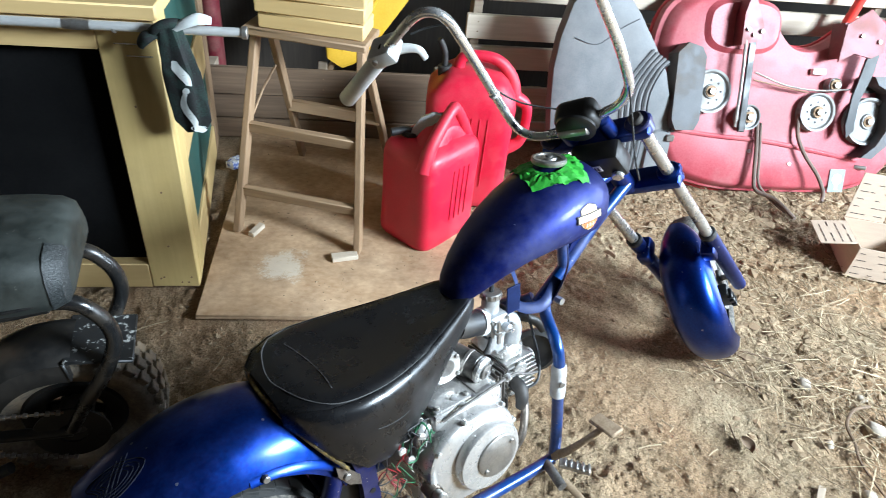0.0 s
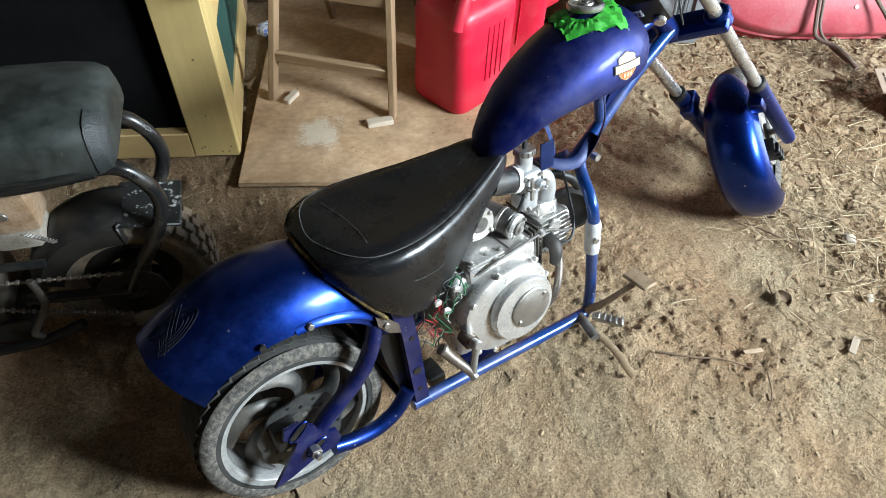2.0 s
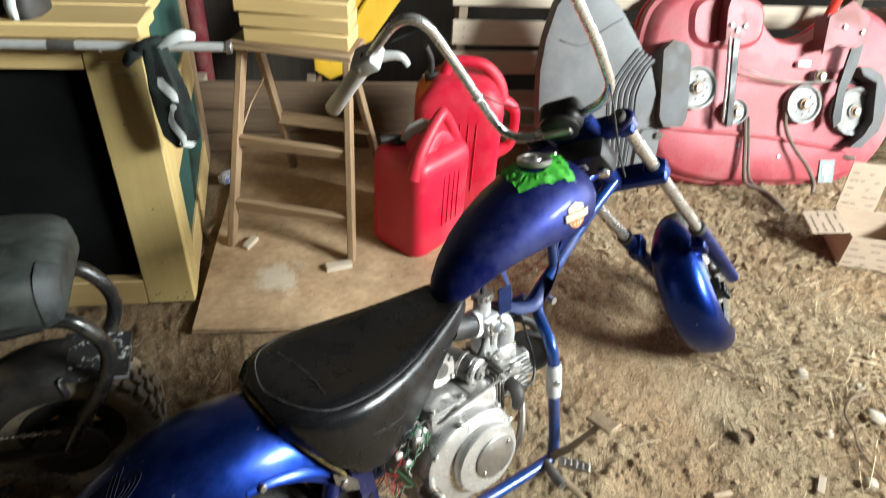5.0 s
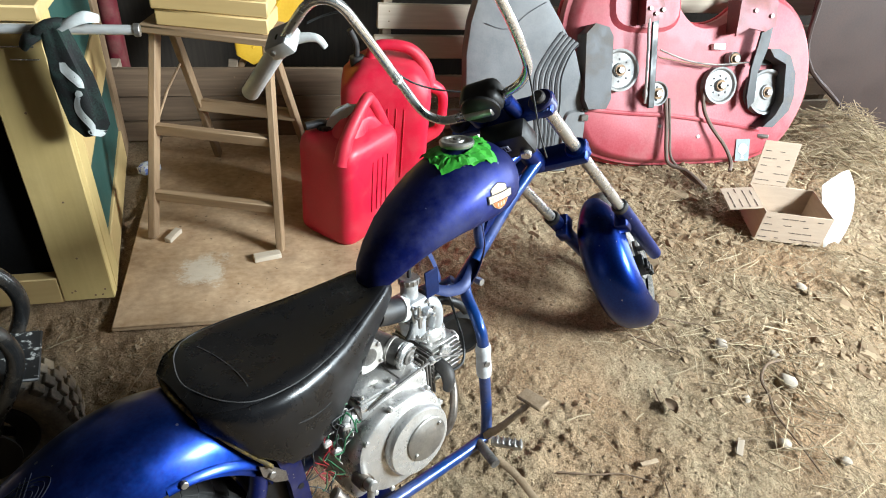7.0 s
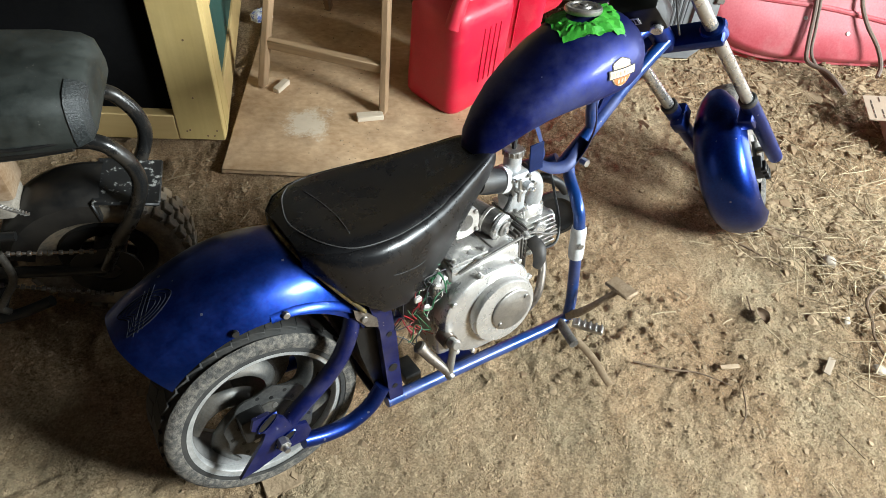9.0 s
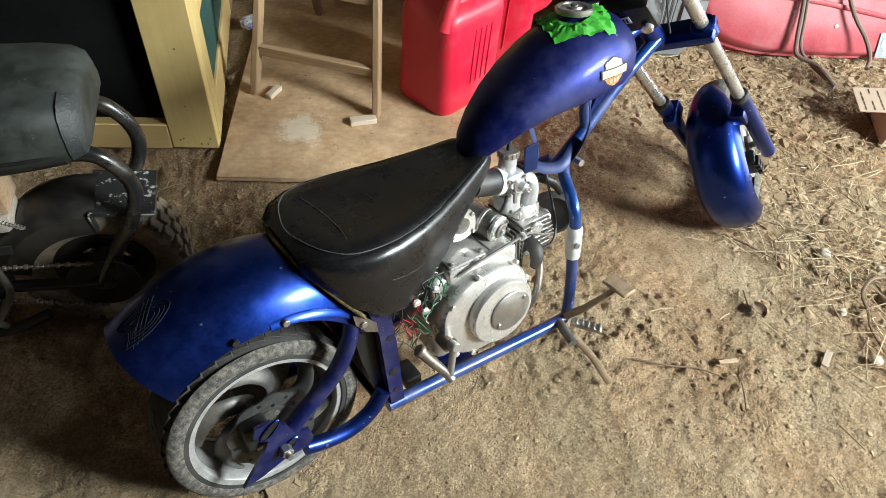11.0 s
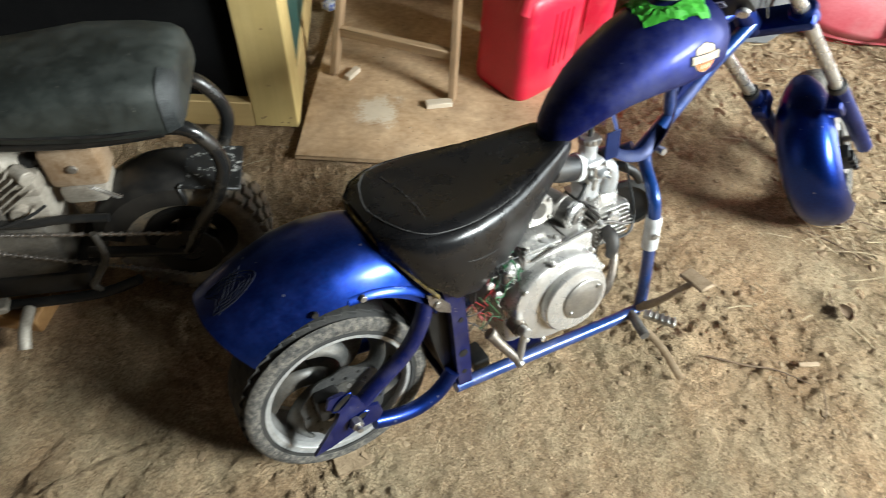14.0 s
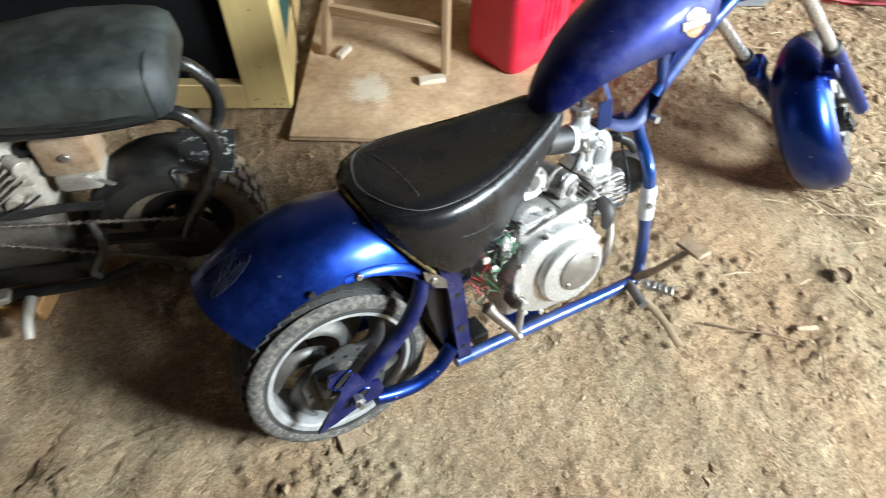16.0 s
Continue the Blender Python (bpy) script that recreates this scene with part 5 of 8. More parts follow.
    for x, y, z in ((0.352, -0.136, 0.392), (0.325, -0.136, 0.352)):
        part("wire_connector", box(-0.009, 0.009, -0.005, 0.005, -0.006, 0.006, 0.002).moved(pose(x, y, z, 20, 35, 10)), M["alu"], bike, "pale wire connector")
    part("wire_connector", box(0.302, 0.318, -0.138, -0.128, 0.372, 0.384, 0.002), M["alu"], bike, "white wire connector")
    part("inner_guard", slab([(0.190, 0.335), (0.240, 0.315), (0.262, 0.21), (0.264, 0.105), (0.232, 0.100), (0.214, 0.175), (0.198, 0.255)], -0.094, 0.094), M["black"], bike, "black inner guard behind the wheel")
    part("rubber_block", box(0.296, 0.338, -0.080, -0.02, 0.082, 0.112, 0.006, 2), M["black"], bike)


engine()


# ---- steering: forks, bars and front wheel turned to the bike's left ----
H0 = Vector((1.077, 0.010, 0.645))
D_ = Vector((0.684, 0, -0.729)).normalized()
N_ = Vector((0.729, 0, 0.684)).normalized()
PHI = radians(28)
L_ = math.cos(PHI) * Vector((0, 1, 0)) - math.sin(PHI) * N_
F_ = math.cos(PHI) * N_ + math.sin(PHI) * Vector((0, 1, 0))


def st(a, b, c):
    """Steering coordinates: to the left, forwards, up the steering axis."""
    return H0 + float(a) * L_ + float(b) * F_ - float(c) * D_


def stm(m):
    m.v = [tuple(st(*p)) for p in m.v]
    return m


def steering():
    part("headstock", cyl(H0 - 0.175 * D_, H0 + 0.005 * D_, 0.024, 24, 0.003), M["blue"], bike)
    fk = part("front_fork", stm(box(-0.125, 0.125, -0.012, 0.045, 0.182, 0.205, 0.008, 2)), M["blue"], bike, "raked front fork with steel tubes and blue clamps")
    part("lower_clamp", stm(box(-0.125, 0.125, -0.015, 0.045, -0.020, 0.008, 0.008, 2)), M["blue"], fk)
    for sgn in (-1, 1):
        a = sgn * 0.10
        part("clamp_eye", stm(cyl((a, 0.02, 0.176), (a, 0.02, 0.212), 0.028, 20, 0.003)), M["purple"], fk)
        part("clamp_eye", stm(cyl((a, 0.02, -0.026), (a, 0.02, 0.014), 0.027, 20, 0.003)), M["blue"], fk)
        part("fork_cap", stm(cyl((a, 0.02, 0.210), (a, 0.02, 0.226), 0.015, 20, 0.003)), M["blackplastic"], fk)
        part("fork_tube", stm(cyl((a, 0.02, -0.33), (a, 0.02, 0.212), 0.0148, 20)), M["forkchrome"], fk, "dusty steel fork tube")
        sl = part("fork_slider", stm(tube([(a, 0.02, -0.315), (a, 0.02, -0.42), (a, 0.02, -0.55), (a, 0.02, -0.64)], [0.022, 0.0215, 0.021, 0.019], 18, 3)), M["blue"], fk, "blue fork slider")
        part("dust_seal", stm(cyl((a, 0.02, -0.318), (a, 0.02, -0.300), 0.0225, 20, 0.003)), M["blackplastic"], sl)
    # front wheel
    C = Vector((0, 0.02, -0.615))
    RT = 0.208

    # the wheel stands a little further round than the bent fork
    pw = radians(39)
    L_w = math.cos(pw) * Vector((0, 1, 0)) - math.sin(pw) * N_
    F_w = math.cos(pw) * N_ + math.sin(pw) * Vector((0, 1, 0))

    def wheel_m(m):
        m.v = [tuple(H0 + float(p[1] + C.x) * L_w + float(p[0] + C.y) * F_w - float(p[2] + C.z) * D_) for p in m.v]
        return m
    fw = part("front_wheel", wheel_m(lathe([(0.145, -0.028), (0.155, -0.032), (0.158, -0.028), (0.148, -0.02), (0.148, 0.02), (0.158, 0.028), (0.155, 0.032), (0.145, 0.028), (0.136, 0.015), (0.136, -0.015)], 60, 'Y', closed=True)), M["rim"], bike, "cast aluminium front rim")
    prof = []
    for a in np.linspace(-128, 128, 19):
        ca, sa = math.cos(radians(a)), math.sin(radians(a))
        prof.append((RT - 0.034 + 0.034 * math.copysign(abs(ca) ** 0.8, ca), 0.047 * math.copysign(abs(sa) ** 0.85, sa)))
    part("tyre", wheel_m(lathe(prof, 72, 'Y')), M["sidewall"], fw, "dusty grey front tyre")
    for i in range(5):
        pts = []
        for k in range(6):
            q = k / 5
            r = 0.03 + q * 0.115
            a = radians(72 * i + 30 * q * q)
            pts.append((r * math.cos(a), 0.0, r * math.sin(a)))
        part("spoke", wheel_m(tube(pts, [0.016, 0.012, 0.014], 10, 3, flat=0.6)), M["spoke"], fw)
    part("hub", wheel_m(cyl((0, -0.06, 0), (0, 0.06, 0), 0.028, 24, 0.003)), M["spoke"], fw)
    part("brake_disc", wheel_m(lathe([(0.05, -0.055), (0.095, -0.055), (0.095, -0.051), (0.05, -0.051)], 48, 'Y', closed=True)), M["steel"], fw)
    cal = part("brake_caliper", wheel_m(box(-0.10, -0.06, -0.085, -0.045, 0.01, 0.085, 0.006, 2)), M["black"], fk, "black front brake caliper")
    for zz in (0.02, 0.045, 0.07):
        part("caliper_rib", wheel_m(box(-0.106, -0.075, -0.094, -0.08, zz - 0.007, zz + 0.007, 0.002)), M["black"], cal)
    part("axle", wheel_m(cyl((0, -0.115, 0), (0, 0.115, 0), 0.009, 12, 0.001)), M["steel"], fw)
    # front fender hugging the tyre
    ro, ri = [], []
    for a in np.linspace(66, 229, 40):
        ca, sa = math.cos(radians(a)), math.sin(radians(a))
        g = (a - 66) / 163
        hw = 0.074 * (0.90 + 0.10 * math.sin(math.pi * g))
        o_, i_ = [], []
        end = min(1.0, 6 * g, 6 * (1 - g)) ** 0.5
        for k in range(15):
            q = -1 + 2 * k / 14
            drop = 0.055 * (1 - (1 - abs(q) ** 2.4) ** 0.6)
            r = RT + 0.028 - drop
            o_.append((r * ca, hw * (0.6 + 0.4 * end) * math.copysign(abs(q) ** 0.9, q), r * sa))
            i_.append(((r - 0.0025) * ca, (hw - 0.0025) * (0.6 + 0.4 * end) * math.copysign(abs(q) ** 0.9, q), (r - 0.0025) * sa))
        ro.append(o_)
        ri.append(i_)
    m = loft(ro, False, False)
    o0 = len(m.v)
    m.join(loft(ri, False, False))
    for i in range(len(ro) - 1):
        for j in (0, 14):
            m.f.append((i * 15 + j, (i + 1) * 15 + j, o0 + (i + 1) * 15 + j, o0 + i * 15 + j))
    for i in (0, len(ro) - 1):
        for j in range(14):
            m.f.append((i * 15 + j, i * 15 + j + 1, o0 + i * 15 + j + 1, o0 + i * 15 + j))
    # the wheel's own angle: 0 points forwards, 90 up the fork
    part("front_fender", wheel_m(m), M["blue"], fk, "glossy blue front fender hugging the tyre, dusty", angle=50)
    for sgn in (-1, 1):
        part("fender_bracket", stm(box(sgn * 0.088 - 0.018, sgn * 0.088 + 0.018, -0.02, 0.05, -0.395, -0.345, 0.006, 2)), M["blue"], fk)
    # bars
    left = [(0.0, 0.0, 0.245), (0.095, 0.0, 0.246), (0.128, 0.0, 0.264), (0.141, 0.0, 0.305), (0.128, 0.0, 0.402), (0.114, 0.0, 0.493), (0.103, 0.0, 0.569), (0.098, 0.0, 0.618), (0.106, 0.0, 0.645), (0.128, 0.0, 0.657), (0.158, 0.0, 0.654), (0.207, 0.0, 0.634), (0.328, 0.0, 0.577), (0.457, 0.0, 0.518)]
    right = [(0.0, 0.0, 0.245), (-0.050, 0.0, 0.278), (-0.098, 0.0, 0.297), (-0.131, 0.0, 0.331), (-0.146, 0.0, 0.379), (-0.161, 0.0, 0.462), (-0.171, 0.0, 0.55), (-0.182, 0.0, 0.63), (-0.190, 0.0, 0.68), (-0.212, 0.0, 0.70), (-0.256, 0.0, 0.69), (-0.32, 0.0, 0.655), (-0.41, 0.0, 0.61), (-0.52, 0.0, 0.55)]
    hb = part("handlebar", Mesh().join(stm(tube([right[-i] for i in range(1, len(right))] + left, 0.0098, 14, 5))), M["chrome"], bike, "tall chromed ape-hanger handlebar")
    for sgn, P in ((1, left), (-1, right)):
        e = P[-1]
        gdir = (Vector(P[-1]) - Vector(P[-2])).normalized()
        g0, g1 = Vector(e) - gdir * 0.185, Vector(e) + gdir * 0.006
        gr = part("grip", stm(tube([g0, g0 + gdir * 0.006, (g0 + g1) / 2, g1 - gdir * 0.004, g1], [0.017, 0.0185, 0.0185, 0.0195, 0.017], 20, 1)), M["gripsilver"], hb, "silver grip")
        part("grip_collar", stm(lathe([(0.0184, -0.004), (0.0205, -0.003), (0.0205, 0.003), (0.0184, 0.004)], 20, 'Z').moved(Matrix.Translation(g0 + gdir * 0.006) @ gdir.to_track_quat('Z', 'Y').to_matrix().to_4x4())), M["steel"], gr)
        c0 = g0 - gdir * 0.018
        pc = part("lever_perch", stm(box(-0.030, 0.030, -0.024, 0.034, -0.018, 0.018, 0.007, 2).moved(Matrix.Translation(c0))), M["gripsilver"], hb, "aluminium lever perch")
        part("perch_bolt", stm(cyl(c0 + Vector((0.012, -0.024, 0.006)), c0 + Vector((0.012, -0.030, 0.006)), 0.006, 10, 0.001)), M["steel"], pc)
        part("lever", stm(tube([c0 + Vector((0.0, 0.01, -0.01)), c0 + Vector((-sgn * 0.030, 0.02, -0.022)), c0 + Vector((-sgn * 0.052, 0.024, -0.040)), c0 + Vector((-sgn * 0.050, 0.024, -0.066))], [0.012, 0.010, 0.008, 0.007], 10, flat=0.7)), M["gripsilver"], pc)
        part("clamp_ring", stm(cyl(c0 - gdir * 0.012, c0 + gdir * 0.010, 0.0175, 18, 0.002)), M["black"], pc)
    part("cable_tie", stm(lathe([(0.0098, -0.003), (0.0115, -0.003), (0.0115, 0.003), (0.0098, 0.003)], 14, 'Z').moved(Matrix.Translation((0.127, 0.0, 0.412)))), M["white"], hb)
    part("clutch_cable", stm(tube([(0.215, 0.03, 0.60), (0.185, 0.05, 0.585), (0.145, 0.05, 0.57), (0.118, 0.022, 0.52), (0.130, 0.016, 0.42), (0.105, 0.03, 0.33), (0.03, 0.05, 0.25)], 0.0022, 6)), M["wire_black"], hb, "thin black control cable")
    part("throttle_cable", stm(tube([(-0.140, -0.010, 0.35), (-0.125, -0.03, 0.29), (-0.10, -0.06, 0.2), (-0.085, -0.075, 0.13)], 0.0019, 6)), M["wire_black"], hb, "thin black control cable")
    for sgn in (-1, 1):
        part("riser", stm(cyl((sgn * 0.045, 0.005, 0.205), (sgn * 0.045, 0.0, 0.262), 0.017, 18, 0.003)), M["blue"], hb)
    # dial and switch cluster
    dl = part("dial_pod", stm(box(-0.050, 0.044, -0.032, 0.034, 0.254, 0.316, 0.022, 4)), M["black"], bike, "black plastic instrument pod")
    part("dial_ring", stm(lathe([(0.0, -0.004), (0.036, -0.004), (0.042, 0.0), (0.042, 0.006), (0.036, 0.010)], 28, 'Y').moved(pose(-0.004, -0.034, 0.288))), M["black"], dl)
    part("dial_clamp", stm(cyl((-0.03, -0.03, 0.28), (0.035, -0.03, 0.285), 0.014, 16, 0.003)), M["steel"], dl)
    ig = part("switch_panel", stm(box(-0.066, 0.046, -0.065, -0.012, 0.135, 0.212, 0.010, 2)), M["black"], bike, "black switch panel with a small white sticker")
    part("sticker", stm(box(-0.02, 0.012, -0.067, -0.0655, 0.172, 0.192, 0.0)), M["white"], ig)
    for i in range(4):
        part("sticker_bar", stm(box(-0.016 + 0.007 * i, -0.012 + 0.007 * i, -0.0685, -0.0672, 0.176, 0.188, 0.0)), M["ink"], ig)
    part("key_switch", stm(cyl((-0.045, -0.065, 0.152), (-0.045, -0.076, 0.152), 0.013, 18, 0.002)), M["alu"], ig)
    part("panel_knob", stm(cyl((0.045, -0.062, 0.19), (0.045, -0.08, 0.19), 0.009, 14, 0.002)), M["steel"], ig)


steering()


# ---- along the back wall: cabinet, ladder, cans, pallets, mower deck ----
M["brightpipe"] = mat("bright_galvanised_pipe", (0.62, 0.62, 0.60), (0.78, 0.78, 0.76), rough=0.24, metal=0.45, scale=14, fine=220, bump=0.03, stretch=(0.2, 1, 1))


def cabinet():
    c = thing("cabinet", "home-built yellow pine workbench cabinet, open and dark inside", "cabinet", room(-0.272, 1.035, 0.0))
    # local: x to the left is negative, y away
    # added black sheet across the opening paints the unlit inside
    body = part("body", box(-1.45, -0.05, 0.045, 0.060, 0.0, 0.84, 0.001), M["dark_inside"], c, "added black sheet standing in for the shade inside the cabinet")
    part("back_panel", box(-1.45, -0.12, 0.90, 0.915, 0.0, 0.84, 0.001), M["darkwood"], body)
    part("post", box(-0.138, 0.0, 0.0, 0.038, 0.012, 0.845, 0.003), M["pine"], c, "yellow pine post with nail heads")
    # the side runs back at a slight angle: boards round a recessed green panel
    sd = pose(0.0, 0.040, 0.0, 0, 0, 5.4)
    part("side_board", box(-0.019, 0.0, 0.0, 0.100, 0.012, 0.845, 0.003).moved(sd), M["pine"], c)
    part("side_panel", box(-0.016, -0.009, 0.095, 0.84, 0.02, 0.845, 0.001).moved(sd), M["greenpanel"], c, "dark green side panel")
    part("side_rail", box(-0.019, 0.0, 0.101, 0.809, 0.012, 0.135, 0.003).moved(sd), M["pine_side"], c)
    part("side_rail", box(-0.019, 0.0, 0.101, 0.809, 0.385, 0.560, 0.003).moved(sd), M["pine_side"], c)
    part("rear_board", box(-0.019, 0.002, 0.81, 0.93, 0.012, 0.87, 0.003).moved(sd), M["ladderwood"], c)
    part("bottom_rail", box(-1.45, -0.1395, 0.001, 0.039, 0.008, 0.100, 0.003), M["pine_h"], c)
    part("top_rail", box(-1.45, -0.1395, 0.001, 0.039, 0.765, 0.845, 0.003), M["pine_h"], c)
    for i in range(6):
        y = -0.018 + i * 0.152
        part("plank", box(-1.47, 0.012 - 0.0145 * i, y, y + 0.149, 0.847, 0.882, 0.004), M["pine_h"], c)
    rnd = random.Random(3)
    for x, z in ((-0.02, 0.05), (-0.11, 0.045), (-0.05, 0.03), (-0.07, 0.17), (-0.06, 0.36), (-0.10, 0.05), (-0.03, 0.03), (-0.08, 0.62), (-0.25, 0.03), (-0.25, 0.08), (-0.4, 0.05), (-0.55, 0.03)):
        part("nail", cyl((x, -0.0015, z), (x, 0.001, z), 0.003, 8), M["rust"], c)
    for k, (x0, x1, z) in enumerate(((-0.10, -0.02, 0.785), (-0.075, -0.015, 0.755))):
        part("wire_pin", tube([(x0, -0.004, z), (x1, -0.004, z)], 0.0018, 6, 1), M["chrome"], c, "thin bright wire pin")
    for x in (-0.42, -0.08, -1.1):
        part("hook", tube([(x, 0.0, 0.835), (x, -0.02, 0.826), (x, -0.036, 0.824), (x, -0.050, 0.833)], 0.003, 8), M["steel"], c)
    p = thing("pipe", "bright steel pipe resting on hooks of the cabinet", "pipe", room(-0.272, 0.999, 0.8385))
    part("barrel", tube([(-1.40, 0, 0), (0.216, 0, 0)], 0.0112, 18, 1), M["brightpipe"], p)
    part("end_collar", cyl((0.205, 0, 0), (0.219, 0, 0), 0.0150, 18, 0.002), M["steel"], p)
    part("joint", tube([(-0.19, 0, 0), (-0.165, 0, 0), (-0.155, 0, 0), (-0.13, 0, 0)], [0.0112, 0.0135, 0.0135, 0.0112], 18, 3), M["steel"], p)


cabinet()


def cloth():
    c = thing("scarf", "black, green and white patterned cloth tied round the pipe", "cloth", room(-0.215, 0.99, 0.839))
    def fold_ring(q, grow=0.0):
        z = 0.012 - 0.258 * q
        hw = 0.025 + 0.016 * min(1, q * 2.5) - (0.020 * max(0, q - 0.88) / 0.12 if q > 0.88 else 0)
        cx = -0.012 + 0.030 * q
        ring = []
        for k in range(24):
            a = 2 * math.pi * k / 24
            fold = 1 + 0.16 * math.sin(5 * a + 3 * q)
            ring.append((cx + (hw + grow) * fold * math.cos(a), -0.014 + (0.020 + grow) * fold * math.sin(a), z + 0.005 * math.sin(3 * a)))
        return ring
    he = part("hanging_end", loft([fold_ring(i / 17) for i in range(18)]), M["camo"], c, "black and dark green hanging end")
    # white parts of the pattern, as strips that wave down the fold
    for q0, q1, k0, w_ in ((0.30, 0.52, 18.6, 1.5), (0.55, 0.62, 18.0, 0.7), (0.62, 0.98, 18.0, 1.1), (0.93, 1.0, 19.4, 3.2)):
        rows = []
        for i in range(9):
            t = i / 8
            q = q0 + (q1 - q0) * t
            ring = fold_ring(q, 0.0012)
            c0 = k0 + 0.9 * math.sin(q * 15)
            half = w_ * (0.35 + 0.65 * math.sin(math.pi * min(0.97, max(0.06, t))))
            row = []
            for e in np.linspace(-half, half, 5):
                f_ = (c0 + e) % 24
                a_, b_ = ring[int(f_)], ring[(int(f_) + 1) % 24]
                row.append(tuple(Vector(a_).lerp(Vector(b_), f_ - int(f_))))
            rows.append(row)
        part("white_band", loft(rows, False, False), M["clothwhite"], he, "white band of the pattern")
    part("knot", tube([(-0.04, 0.012, -0.012), (-0.045, -0.018, 0.0), (-0.02, -0.022, 0.018), (0.005, -0.012, 0.020), (0.01, 0.014, 0.006), (-0.012, 0.018, -0.014)], 0.0125, 10, 5), M["camo"], c)
    part("loose_end", tube([(-0.005, -0.018, 0.006), (0.03, -0.022, 0.026), (0.06, -0.018, 0.036), (0.085, -0.01, 0.030)], [0.008, 0.013, 0.015, 0.010], 10, 5, flat=0.5), M["clothwhite"], c, "pale loose end")
    part("loose_end", tube([(-0.03, -0.018, 0.0), (-0.06, -0.025, -0.010), (-0.078, -0.02, -0.032)], [0.010, 0.017, 0.012], 10, 5, flat=0.6), M["camo"], c)


cloth()


def bench_top_things():
    b = thing("boots", "pair of black and white rubber boots on the workbench", "boots", room(-0.60, 1.10, 0.883))
    for k, x in enumerate((0.0, 0.085)):
        m = loft([superring(x, 0.0, z, w, d, 2.2, 20, 'z') for z, w, d in ((0.0, 0.036, 0.07), (0.03, 0.038, 0.072), (0.07, 0.034, 0.055), (0.12, 0.034, 0.040), (0.24, 0.040, 0.044), (0.26, 0.040, 0.044))])
        part("boot", m, M["blackplastic"], b)
        part("white_patch", loft([superring(x - 0.012, -0.012, z, w, d, 2.2, 16, 'z') for z, w, d in ((0.001, 0.026, 0.061), (0.03, 0.028, 0.064), (0.07, 0.022, 0.047), (0.13, 0.014, 0.032))]), M["clothwhite"], b, "white side patch")
    j = thing("bottle", "dark green plastic bottle on the workbench", "bottle", room(-0.86, 1.22, 0.883))
    part("body", lathe([(0.0, 0), (0.05, 0), (0.055, 0.006), (0.055, 0.16), (0.04, 0.2), (0.018, 0.215), (0.018, 0.24)], 24, 'Z'), M["greenpanel"], j)
    part("cap", cyl((0, 0, 0.238), (0, 0, 0.262), 0.021, 16, 0.002), M["blackplastic"], j)


bench_top_things()


def ladder():
    c = thing("stepladder", "old small wooden stepladder standing on plywood", "ladder", room(0.0145, 1.261, 0.019, 0, 0, -16.8))

    def rail(p, q, w, d, mt):
        p, q = Vector(p), Vector(q)
        z = (q - p).normalized()
        x = Vector((1, 0, 0))
        x = (x - z * x.dot(z)).normalized()
        y = z.cross(x)
        m = Matrix((x, y, z)).transposed().to_4x4()
        m.translation = p
        return part("leg", box(-w / 2, w / 2, -d / 2, d / 2, 0, (q - p).length, 0.003).moved(m), mt, c)
    for s_ in (-1, 1):
        rail((s_ * 0.216, 0.0, 0.002), (s_ * 0.168, 0.172, 0.660), 0.022, 0.042, M["ladderwood"])
        rail((s_ * 0.190, 0.58, 0.002), (s_ * 0.150, 0.235, 0.660), 0.022, 0.036, M["ladderwood"])
    for z, w in ((0.150, 0.204), (0.365, 0.190)):
        y = 0.172 * z / 0.66
        part("rung", box(-w, w, -0.013, 0.011, -0.018, 0.018, 0.003).moved(pose(0, y, z, 8, 0, 0)), M["ladderwood_h"], c)
    part("rear_rail", box(-0.175, 0.175, -0.012, 0.012, -0.022, 0.022, 0.003).moved(pose(0, 0.42, 0.30)), M["ladderwood_h"], c)
    part("top", box(-0.195, 0.195, 0.115, 0.285, 0.660, 0.682, 0.004), M["ladderwood_h"], c)
    part("stay", tube([(-0.19, 0.10, 0.36), (-0.175, 0.2, 0.45), (-0.165, 0.30, 0.50)], 0.004, 8, 1), M["ladderwood"], c)


ladder()


def lumber():
    for i, (dx, dy, L) in enumerate(((0.004, 0.0, 0.162), (0.0, 0.003, 0.166), (-0.004, -0.004, 0.170))):
        o = thing("board_offcut", "short sawn yellow pine offcut in a stack on the ladder", "board", room(0.070, 1.395, 0.7015 + 0.0472 * i, 0, 0, -14 + 2 * i), "stack of pine offcuts")
        part("block", box(-L + dx, L + dx, dy - 0.005, 0.135 + dy, 0, 0.046, 0.004), M["pine_h"], o)


lumber()


